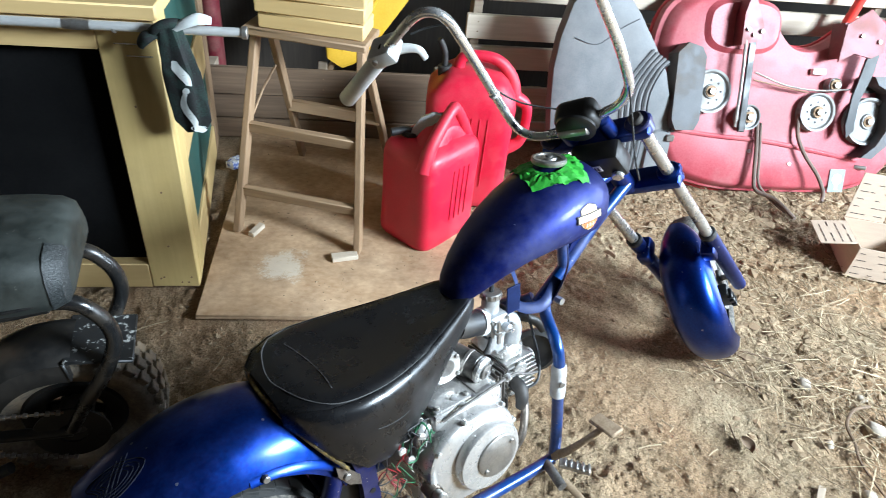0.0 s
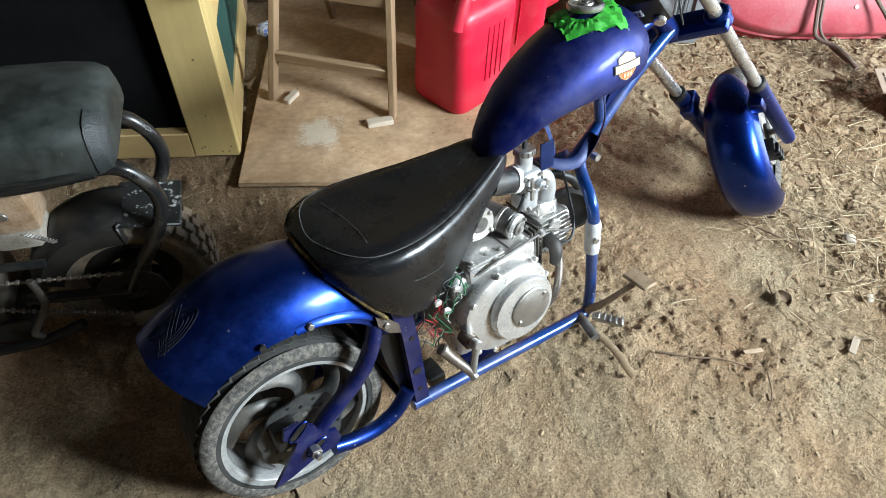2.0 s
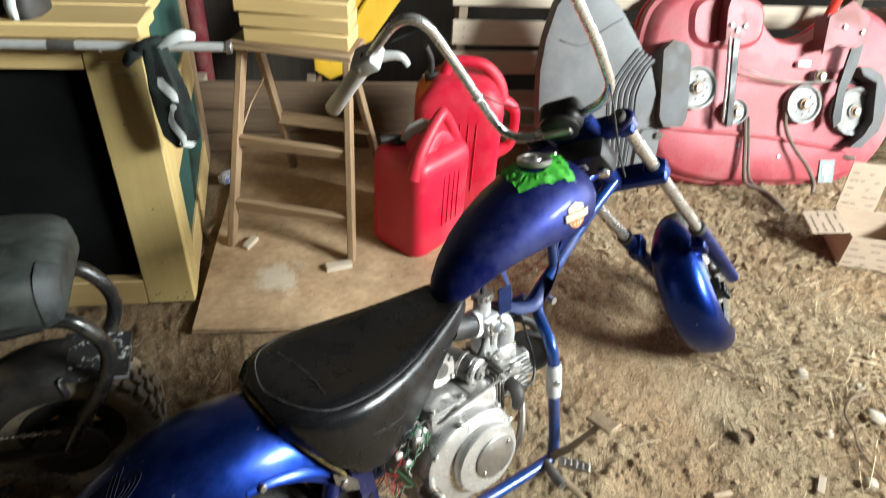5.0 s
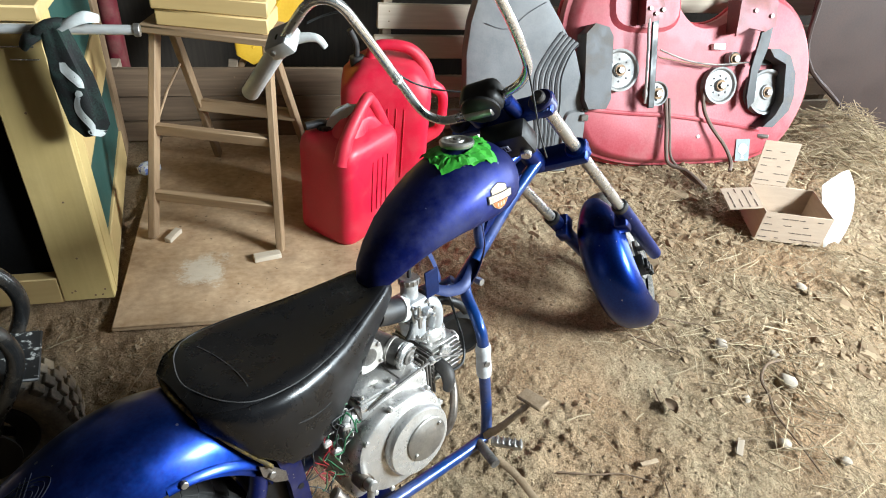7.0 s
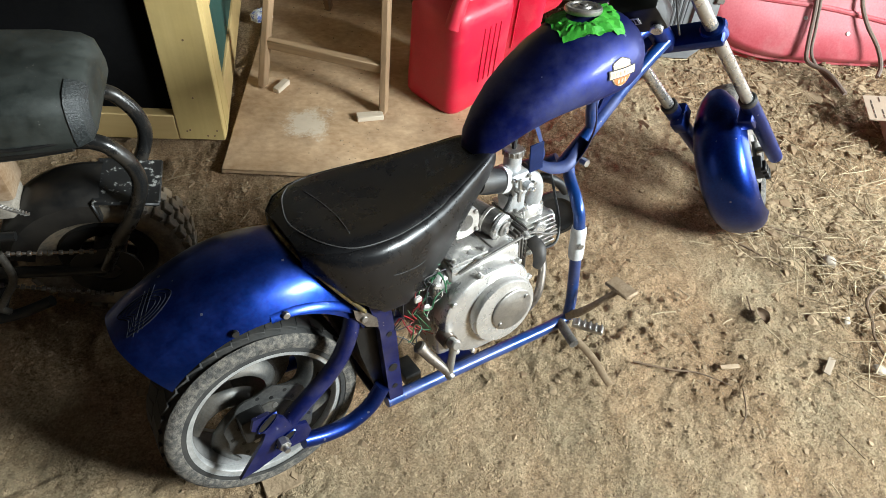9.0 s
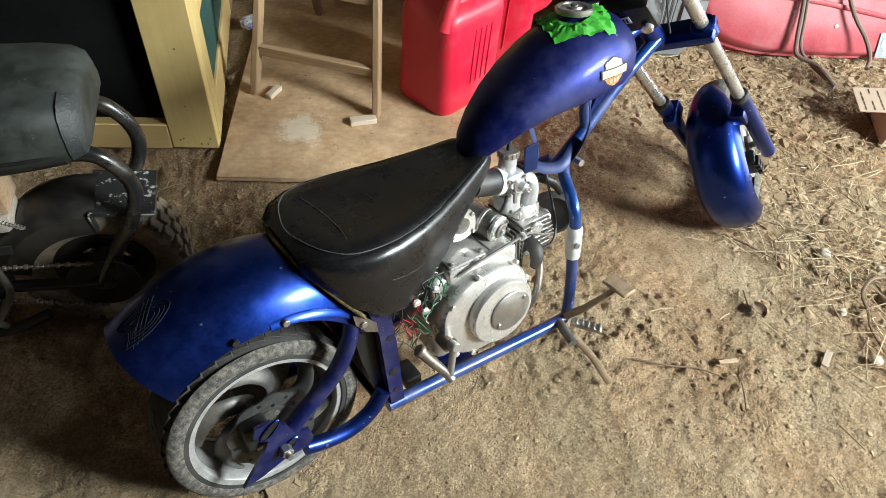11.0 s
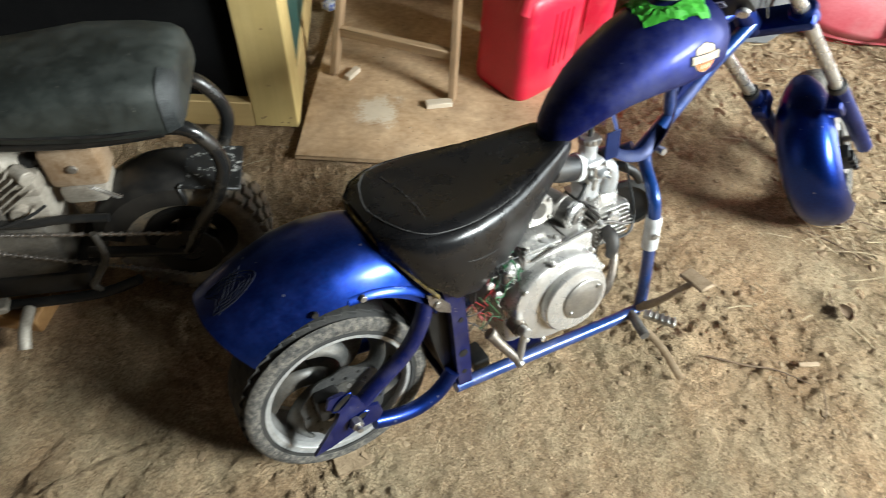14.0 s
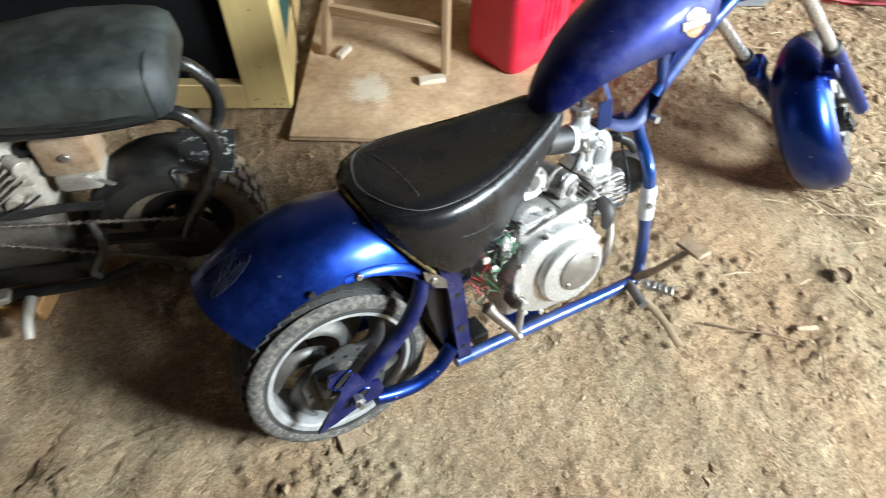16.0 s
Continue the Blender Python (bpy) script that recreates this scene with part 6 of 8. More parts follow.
def fuel_can(name, m, sx, sy, h, top, big):
    c = thing(name, "large red plastic fuel can with black spout" if big else "red plastic fuel can with black spout and grey clip", "fuel can", m, "fuel cans")
    rings = []
    prof = [(0.0, 0.93, 0.93, 0), (0.012, 0.985, 0.985, 0), (0.03, 1.0, 1.0, 0), (h * 0.5, 0.99, 0.99, 0), (h * 0.92, 1.0, 1.0, 0), (h, 0.965, 0.965, 0), (h + 0.018, 0.88, 0.90, 0.02)]
    if big:
        prof += [(h + 0.05, 0.74, 0.8, 0.03), (h + 0.075, 0.55, 0.62, 0.04)]
    else:
        prof += [(h + 0.03, 0.70, 0.72, 0.05), (h + 0.036, 0.5, 0.5, 0.06)]
    for z, ax, ay, sh in prof:
        rings.append(superring(sh * sx, 0, z, sx * ax, sy * ay, 5.5, 48, 'z'))
    body = part("body", loft(rings), M["canred"], c, angle=50)
    # beads pressed into the side
    for k in range(4):
        x = sx * (-0.15 + 0.18 * k)
        part("side_bead", tube([(x, -sy - 0.0015, 0.10), (x, -sy - 0.0005, h * 0.86)], 0.0022, 8, 1), M["canred"], body)
    # handle as a bent bar
    if big:
        pts = [(-sx * 0.35, 0, h + 0.05), (-sx * 0.30, 0, h + 0.105), (0, 0, h + 0.122), (sx * 0.5, 0, h + 0.110), (sx * 0.85, 0, h + 0.05), (sx * 0.97, 0, h - 0.03)]
        part("handle", tube(pts, [0.022, 0.02, 0.019, 0.021, 0.024, 0.03], 14), M["canred"], c)
        part("rear_handle", tube([(sx * 0.97, 0, h - 0.02), (sx + 0.045, 0, h - 0.05), (sx + 0.055, 0, h - 0.12), (sx + 0.045, 0, h - 0.20), (sx * 0.96, 0, h - 0.235)], [0.028, 0.020, 0.018, 0.020, 0.030], 14), M["canred"], c)
        sp = part("spout", cyl((-sx * 0.62, 0, h + 0.03), (-sx * 0.66, 0, h + 0.075), 0.027, 20, 0.003), M["blackplastic"], c, "black screw cap with spout")
        part("nozzle", tube([(-sx * 0.66, 0, h + 0.07), (-sx * 0.68, 0, h + 0.12), (-sx * 0.82, -0.01, h + 0.17)], 0.011, 12), M["blackplastic"], sp)
    else:
        pts = [(-sx * 0.88, -sy * 0.62, h - 0.03), (-sx * 0.70, -sy * 0.62, h + 0.05), (-sx * 0.05, -sy * 0.55, h + 0.140), (sx * 0.22, -sy * 0.5, h + 0.135), (sx * 0.72, -sy * 0.45, h + 0.03), (sx * 0.88, -sy * 0.45, h - 0.04)]
        part("handle", tube(pts, [0.028, 0.022, 0.019, 0.019, 0.022, 0.028], 14), M["canred"], c)
        part("shoulder", tube([(-sx * 0.35, -sy * 0.2, h - 0.01), (0.1 * sx, -sy * 0.15, h + 0.06), (sx * 0.7, -sy * 0.15, h - 0.01)], [0.06, 0.05, 0.06], 14), M["canred"], body)
        sp = part("spout", cyl((-sx * 0.40, sy * 0.42, h + 0.012), (-sx * 0.40, sy * 0.42, h + 0.046), 0.030, 24, 0.003), M["blackplastic"], c, "black screw collar and spout")
        for i in range(16):
            a = 2 * math.pi * i / 16
            part("collar_rib", cyl((-sx * 0.40 + 0.030 * math.cos(a), sy * 0.42 + 0.030 * math.sin(a), h + 0.014), (-sx * 0.40 + 0.030 * math.cos(a), sy * 0.42 + 0.030 * math.sin(a), h + 0.042), 0.003, 6), M["blackplastic"], sp)
        part("nozzle", tube([(-sx * 0.40, sy * 0.42, h + 0.04), (-sx * 0.52, sy * 0.52, h + 0.048), (-sx * 0.80, sy * 0.72, h + 0.044)], 0.0135, 14), M["blackplastic"], sp)
        cres = [(-sx * 0.66, h + 0.020), (-sx * 0.60, h + 0.062), (-sx * 0.42, h + 0.108), (-sx * 0.16, h + 0.130), (sx * 0.08, h + 0.128), (sx * 0.02, h + 0.112), (-sx * 0.14, h + 0.090), (-sx * 0.26, h + 0.052), (-sx * 0.34, h + 0.006), (-sx * 0.42, h + 0.004), (-sx * 0.44, h + 0.048), (-sx * 0.54, h + 0.030)]
        part("clip", slab([(x + 0.40 * sx, z) for x, z in cres], -0.007, 0.007).moved(pose(-sx * 0.36, sy * 0.10, 0, 0, 0, -62)), M["greyplastic_light"], sp, "light grey plastic clip")
        web = [(-sx * 0.80, h - 0.03), (-sx * 0.64, h + 0.035), (-sx * 0.05, h + 0.128), (sx * 0.20, h + 0.124), (sx * 0.68, h + 0.02), (sx * 0.84, h - 0.05)]
        part("handle_web", slab(web, -sy * 0.52, -sy * 0.30), M["canred"], body)
    return c


M["greyplastic_light"] = mat("light_grey_plastic", (0.36, 0.37, 0.38), (0.46, 0.47, 0.48), rough=0.5, scale=15, fine=200, bump=0.05)
fuel_can("fuel_can", room(0.470, 1.362, 0.020, 0, 0, 43), 0.145, 0.120, 0.345, 0.5, False)
fuel_can("fuel_can", room(0.640, 1.655, 0.003, 0, 0, -8), 0.165, 0.135, 0.440, 0.6, True)


def plywood():
    o = thing("plywood_sheet", "dirty plywood sheet with a pale spill lying on the dirt", "plywood", room(-0.262, 0.893, 0.004, 0, 0, -1.5))
    part("sheet", box(0, 0.90, 0, 1.15, 0, 0.016, 0.003), M["plywood"], o)
    for i, (u, v, rz, L, w) in enumerate(((0.176, 1.166, 12, 0.044, 0.016), (-0.128, 1.315, 62, 0.034, 0.012))):
        b = thing("wood_block", "small pale sawn wood block on the plywood", "wood block", room(u, v, 0.0205, 0, 0, rz))
        part("block", box(-L, L, -w, w, 0, 0.018, 0.002), M["palewood"], b)
    rnd = random.Random(8)
    m = Mesh()
    for k, (cx, cy, r) in enumerate(((0, 0, 0.045), (0.04, 0.02, 0.035), (0.01, 0.045, 0.030))):
        s_ = lathe([(0.0, 0.0), (r, 0.0), (r * 1.1, r * 0.5), (r * 0.8, r), (0.0, r * 1.2)], 12, 'Z')
        s_.v = [(x * rnd.uniform(0.8, 1.2) + cx, y * rnd.uniform(0.8, 1.2) + cy, z * rnd.uniform(0.8, 1.15)) for x, y, z in s_.v]
        m.join(s_)
    b = thing("crumpled_bag", "crumpled white and blue plastic wrapper on the plywood", "wrapper", room(-0.262, 1.76, 0.0205) @ Matrix.Scale(0.68, 4))
    part("wrapper", m, M["paperblue"], b, angle=10)


M["paperblue"] = mat("printed_wrapper", (0.62, 0.64, 0.68), (0.12, 0.16, 0.42), rough=0.5, scale=30, fine=60, bump=0.2, spread=(0.5, 0.56))
plywood()


def slat_wall(name, label, u0, u1, v, rows, mt, posts, thick=0.020, lean=0):
    o = thing(name, label, "pallet", room(u0, v, 0.0, -lean, 0, 0), "pallets along the wall")
    rnd = random.Random(int(u0 * 100) + 7)
    top = rows[-1][1]
    for k, (z0, z1) in enumerate(rows):
        j = rnd.uniform(-0.004, 0.004)
        part("slat", box(rnd.uniform(-0.01, 0.01), u1 - u0 + rnd.uniform(-0.01, 0.01), -thick, 0, z0 + j, z1 + j, 0.003), M[mt], o)
    for x in posts:
        part("stringer", box(x - 0.019, x + 0.019, 0.001, 0.089, 0.0, top, 0.003), M["greywood"], o)
        for k, (z0, z1) in enumerate(rows):
            for dz in (0.3, 0.7):
                part("nail", cyl((x + 0.004, -thick - 0.001, z0 + (z1 - z0) * dz), (x + 0.004, -thick + 0.001, z0 + (z1 - z0) * dz), 0.003, 6), M["rust"], o)
    return o


slat_wall("low_pallet", "low brown weathered board stack against the wall", -0.42, 0.655, 2.06, [(0.0, 0.088), (0.091, 0.195), (0.199, 0.318)], "brownwood", (0.05, 0.5, 1.0))
slat_wall("pallet", "pale grey wooden pallet standing against the wall", 0.665, 1.86, 2.10, [(0.005, 0.10), (0.165, 0.265), (0.345, 0.445), (0.475, 0.578), (0.635, 0.735), (0.775, 0.875), (0.93, 1.03)], "palewood", (0.05, 0.6, 1.15))
slat_wall("pallet", "pale grey wooden pallet standing against the wall", 1.90, 3.20, 2.14, [(0.005, 0.10), (0.135, 0.235), (0.275, 0.375), (0.415, 0.50), (0.555, 0.655), (0.695, 0.795), (0.85, 0.95)], "palewood", (0.05, 0.65, 1.25))


def grey_cover():
    o = thing("plastic_cover", "large grey plastic machine cover with curved ribs", "cover", room(0.0, 1.66, 0.0, -10, 0, 0))
    out = [(1.005, 0.0), (0.995, 0.18), (0.972, 0.38), (0.964, 0.50), (0.974, 0.62), (1.005, 0.745), (1.06, 0.815), (1.14, 0.825), (1.215, 0.785), (1.28, 0.715), (1.36, 0.61), (1.43, 0.51), (1.475, 0.39), (1.51, 0.26), (1.52, 0.14), (1.505, 0.05), (1.45, 0.0)]
    cx, cz = 1.20, 0.40

    def shrink(k):
        return [(cx + (x - cx) * k, cz + (z - cz) * k) for x, z in out]
    rings = [[(x, 0.06, z) for x, z in out], [(x, 0.012, z) for x, z in out], [(x, 0.0, z) for x, z in shrink(0.985)], [(x, -0.006, z) for x, z in shrink(0.90)], [(x, -0.010, z) for x, z in shrink(0.55)]]
    body = part("shell", loft(rings), M["greyplastic"], o, angle=40)
    # curved ribs; dark tubes between them paint the shade of the gaps
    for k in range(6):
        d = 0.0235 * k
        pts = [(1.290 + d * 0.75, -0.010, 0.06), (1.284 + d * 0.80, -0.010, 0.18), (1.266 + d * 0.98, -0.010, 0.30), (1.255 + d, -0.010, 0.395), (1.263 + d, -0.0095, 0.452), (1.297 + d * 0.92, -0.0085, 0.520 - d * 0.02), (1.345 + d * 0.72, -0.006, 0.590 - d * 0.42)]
        part("rib_gap", tube(pts, 0.0036, 8, 6), M["ribshade"], body)
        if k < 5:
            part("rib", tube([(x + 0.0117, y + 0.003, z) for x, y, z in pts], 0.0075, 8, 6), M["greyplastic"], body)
    part("hinge_plate", loft([superring(1.455, -0.004, 0.17, 0.055, 0.11, 4, 24, 'y'), superring(1.455, -0.022, 0.17, 0.047, 0.10, 4, 24, 'y')]), M["greyplastic"], body)
    part("latch", box(1.475, 1.51, -0.034, -0.018, 0.235, 0.262, 0.004), M["alu_dark"], body)
    part("latch", box(1.485, 1.505, -0.032, -0.018, 0.275, 0.29, 0.003), M["black"], body)
    part("panel_line", tube([(1.03, -0.0105, 0.62), (1.12, -0.0105, 0.60), (1.2, -0.010, 0.66), (1.27, -0.007, 0.70)], 0.002, 6, 5), M["rubbergrey"], body)


# dark colour for the painted shade between the cover's ribs
M["ribshade"] = mat("shadow_gap_rib", (0.02, 0.02, 0.022), (0.04, 0.04, 0.042), rough=0.7, scale=12, fine=200, bump=0.05)
M["rubbergrey"] = mat("dark_grey_rib", (0.06, 0.06, 0.065), (0.09, 0.09, 0.095), rough=0.6, scale=12, fine=200, bump=0.05)
grey_cover()


def mower_deck():
    o = thing("mower_deck", "faded red riding mower deck with pulleys leaning on the pallets", "mower deck", room(0.0, 1.68, 0.0, -25, 0, 0))
    # local x along the wall, z up the slope, -y out of the deck
    out = [(1.44, 0.25), (1.50, 0.12), (1.58, 0.055), (1.75, 0.012), (1.95, 0.0), (2.24, 0.0), (2.44, 0.02), (2.56, 0.085), (2.64, 0.19), (2.69, 0.32), (2.69, 0.47), (2.65, 0.60), (2.57, 0.70), (2.46, 0.755), (2.36, 0.745), (2.27, 0.70), (2.19, 0.645), (2.11, 0.620), (2.02, 0.632),
           (1.95, 0.69), (1.885, 0.775), (1.80, 0.825), (1.68, 0.835), (1.55, 0.81), (1.46, 0.74), (1.42, 0.60), (1.415, 0.42)]
    P = smooth_path([(x, 0, z) for x, z in out + out[:1]], 3)[:-1]
    cx, cz = 2.05, 0.36

    def ring(k, y, kz=None):
        return [(cx + (p.x - cx) * k, y, cz + (p.z - cz) * (kz or k)) for p in P]
    shell = part("shell", loft([ring(1.0, 0.05), ring(1.0, 0.0), ring(0.99, -0.012), ring(0.965, -0.016), ring(0.93, -0.055), ring(0.90, -0.064), ring(0.6, -0.066)]), M["deckred"], o, "faded red pressed steel shell", angle=45)
    # lower apron ridge
    part("rim_lip", tube([(p.x, 0.03, p.z) for p in P], 0.010, 8, 1, closed=True), M["canred_dull"], shell, "brighter red rolled lip")
    part("ridge", tube([(1.50, -0.062, 0.262), (1.70, -0.066, 0.240), (1.95, -0.067, 0.222), (2.2, -0.066, 0.185), (2.40, -0.060, 0.150)], 0.010, 8, 5), M["deckred"], shell)
    part("raised_pan", loft([superring(1.78, -0.064, 0.68, 0.17, 0.11, 3, 28, 'y'), superring(1.78, -0.085, 0.68, 0.15, 0.09, 3, 28, 'y')]), M["deckred"], shell)

    def pulley(x, z, r, name="pulley", y=-0.075):
        p = part(name, lathe([(0.0, -0.030), (r * 0.30, -0.030), (r * 0.34, -0.020), (r * 0.82, -0.018), (r * 0.90, -0.028), (r, -0.030), (r, -0.024), (r * 0.88, -0.014), (r, -0.002), (r, 0.006), (0, 0.006)], 40, 'Y').moved(pose(x, y, z)), M["pulley"], o, "dusty zinc pulley")
        part("hub_nut", cyl((x, y - 0.028, z), (x, y - 0.046, z), 0.015, 6, 0.002), M["steel"], p)
        part("washer", cyl((x, y - 0.028, z), (x, y - 0.034, z), 0.024, 18, 0.001), M["rust"], p)
        if r < 0.09:
            for i in range(8):
                a = 2 * math.pi * i / 8
                q = (x + r * 0.52 * math.cos(a), y - 0.0195, z + r * 0.52 * math.sin(a))
                part("hole", cyl(q, (q[0], q[1] - 0.001, q[2]), 0.0045, 8), M["ink"], p)
        return p
    pulley(1.640, 0.418, 0.088)
    pulley(1.818, 0.321, 0.052)
    pulley(2.119, 0.352, 0.080)
    pulley(2.355, 0.321, 0.100)
    pulley(2.177, 0.465, 0.030, "idler")
    # black side covers
    for xs, flip in (((1.465, 1.585), 1), ((2.345, 2.455), -1)):
        x0, x1 = xs
        if flip > 0:
            outl = [(x0, 0.30), (x0 + 0.02, 0.26), (x1 - 0.02, 0.26), (x1, 0.30), (x1, 0.55), (x1 - 0.02, 0.585), (x0 + 0.04, 0.60), (x0, 0.56)]
        else:
            outl = [(2.31, 0.17), (2.36, 0.165), (2.44, 0.24), (2.458, 0.30), (2.455, 0.40), (2.42, 0.475), (2.36, 0.505), (2.31, 0.505), (2.335, 0.47), (2.40, 0.44), (2.405, 0.28), (2.37, 0.22)]
        part("belt_cover", slab(outl, -0.145 if flip > 0 else -0.150, -0.060), M["darkcover"], o, "dark grey belt cover")
    part("black_plate", slab([(2.28, 0.44), (2.30, 0.505), (2.36, 0.50), (2.42, 0.47), (2.37, 0.44)], -0.082, -0.070), M["black"], o)
    # hanger brackets and links
    part("hanger", slab([(1.715, 0.60), (1.715, 0.72), (1.735, 0.79), (1.755, 0.78), (1.80, 0.68), (1.80, 0.62)], -0.150, -0.066), M["darkred"], o, "dark red hanger bracket")
    part("link_arm", box(1.755, 1.785, -0.140, -0.128, 0.26, 0.66, 0.003), M["black"], o)
    part("link_rod", tube([(1.735, -0.145, 0.62), (1.738, -0.145, 0.45), (1.745, -0.13, 0.28)], 0.006, 8), M["steel"], o)
    part("hanger", slab([(2.135, 0.555), (2.15, 0.70), (2.25, 0.765), (2.335, 0.70), (2.33, 0.60), (2.28, 0.575), (2.20, 0.59)], -0.150, -0.140), M["darkred"], o, "dark red hanger bracket")
    part("hanger_side", slab([(2.15, 0.57), (2.15, 0.71), (2.17, 0.71), (2.17, 0.57)], -0.140, -0.066), M["darkred"], o)
    part("link_arm", slab([(2.285, 0.62), (2.335, 0.64), (2.315, 0.52), (2.27, 0.40), (2.265, 0.28), (2.235, 0.25), (2.225, 0.30), (2.235, 0.42)], -0.138, -0.126), M["black"], o)
    part("tie_rod", tube([(1.80, -0.12, 0.50), (1.95, -0.11, 0.455), (2.1, -0.11, 0.44), (2.25, -0.11, 0.45)], 0.004, 8), M["steel"], o)
    part("tie_rod", tube([(1.80, -0.12, 0.47), (1.93, -0.11, 0.45), (2.07, -0.10, 0.43)], 0.0025, 8), M["rust"], o)
    part("bracket", box(2.08, 2.14, -0.09, -0.066, 0.505, 0.53, 0.003), M["white"], o, "pale steel bracket")
    for x, z in ((1.76, 0.64), (1.735, 0.66), (1.79, 0.655), (2.22, 0.66), (2.30, 0.64), (1.86, 0.18), (2.05, 0.13)):
        part("bolt", cyl((x, -0.150, z) if z > 0.5 else (x, -0.066, z), (x, -0.160, z) if z > 0.5 else (x, -0.070, z), 0.009, 6, 0.001), M["steel"], o)
    # warning plate without readable words
    t = part("plate_sticker", box(2.245, 2.318, -0.0705, -0.069, 0.012, 0.112, 0.0), M["stickergrey"], o, "grey sticker with a white oval")
    part("sticker_oval", lathe([(0.0, 0), (0.024, 0), (0.024, 0.001), (0, 0.001)], 24, 'Y').moved(pose(2.282, -0.0725, 0.068)), M["white"], t)
    for k in range(3):
        part("sticker_bar", box(2.275, 2.289, -0.0722, -0.071, 0.022 + 0.009 * k, 0.027 + 0.009 * k, 0.0), M["white"], t)
    part("bolt_stub", cyl((2.36, -0.06, 0.125), (2.40, -0.085, 0.120), 0.010, 10, 0.002), M["steel"], o)
    # slack drive belts hanging to the ground
    part("belt", tube([(1.865, -0.085, 0.315), (1.872, -0.095, 0.20), (1.870, -0.11, 0.08), (1.875, -0.13, 0.02), (1.93, -0.19, -0.012), (1.96, -0.28, -0.075)], 0.0085, 8, 6), M["rubberbrown"], o, "slack brown drive belt")
    part("belt", tube([(1.885, -0.085, 0.30), (1.89, -0.10, 0.15), (1.888, -0.12, 0.05), (1.92, -0.16, -0.01), (1.945, -0.24, -0.055)], 0.006, 8, 6), M["rubberbrown"], o)
    part("belt", tube([(2.045, -0.085, 0.34), (2.05, -0.095, 0.25), (2.09, -0.105, 0.17), (2.15, -0.12, 0.09), (2.175, -0.14, 0.02), (2.15, -0.17, -0.02)], 0.0085, 8, 6), M["rubberbrown"], o, "slack brown drive belt")
    for ob in o.children_recursive:
        if ob.name.split(".")[0] not in ("shell", "rim_lip", "ridge", "raised_pan"):
            xs = [v.co.x for v in ob.data.vertices]
            ob.data.transform(Matrix.Translation((0.036 * ((min(xs) + max(xs)) / 2 - 1.30), 0, 0)))
    h = thing("tool_handle", "bright red steel handle behind the mower deck", "tool handle", room(2.22, 2.02, 0.0, 0, 9, 0))
    part("shaft", tube([(0, 0, 0.0), (0, 0, 1.15)], 0.021, 14, 1), M["redplastic"], h)


M["canred_dull"] = mat("red_lip_paint", (0.50, 0.015, 0.03), (0.60, 0.04, 0.055), rough=0.5, scale=9, fine=120, bump=0.1, dust=(0.5, 0.3, 0.26), dust_amount=0.3)
M["darkcover"] = mat("dark_grey_cover", (0.030, 0.030, 0.032), (0.065, 0.065, 0.07), rough=0.55, scale=10, fine=180, bump=0.1, dust=DUST, dust_amount=0.35)
M["stickergrey"] = mat("grey_sticker", (0.16, 0.19, 0.19), (0.22, 0.25, 0.25), rough=0.5, scale=12, fine=120, bump=0.03)
M["rubberbrown"] = mat("brown_belt_rubber", (0.10, 0.07, 0.055), (0.18, 0.13, 0.10), rough=0.75, scale=16, fine=150, bump=0.15)
mower_deck()


M["print"] = mat("grey_brown_print", (0.10, 0.075, 0.06), rough=0.8, scale=20, bump=0.0)


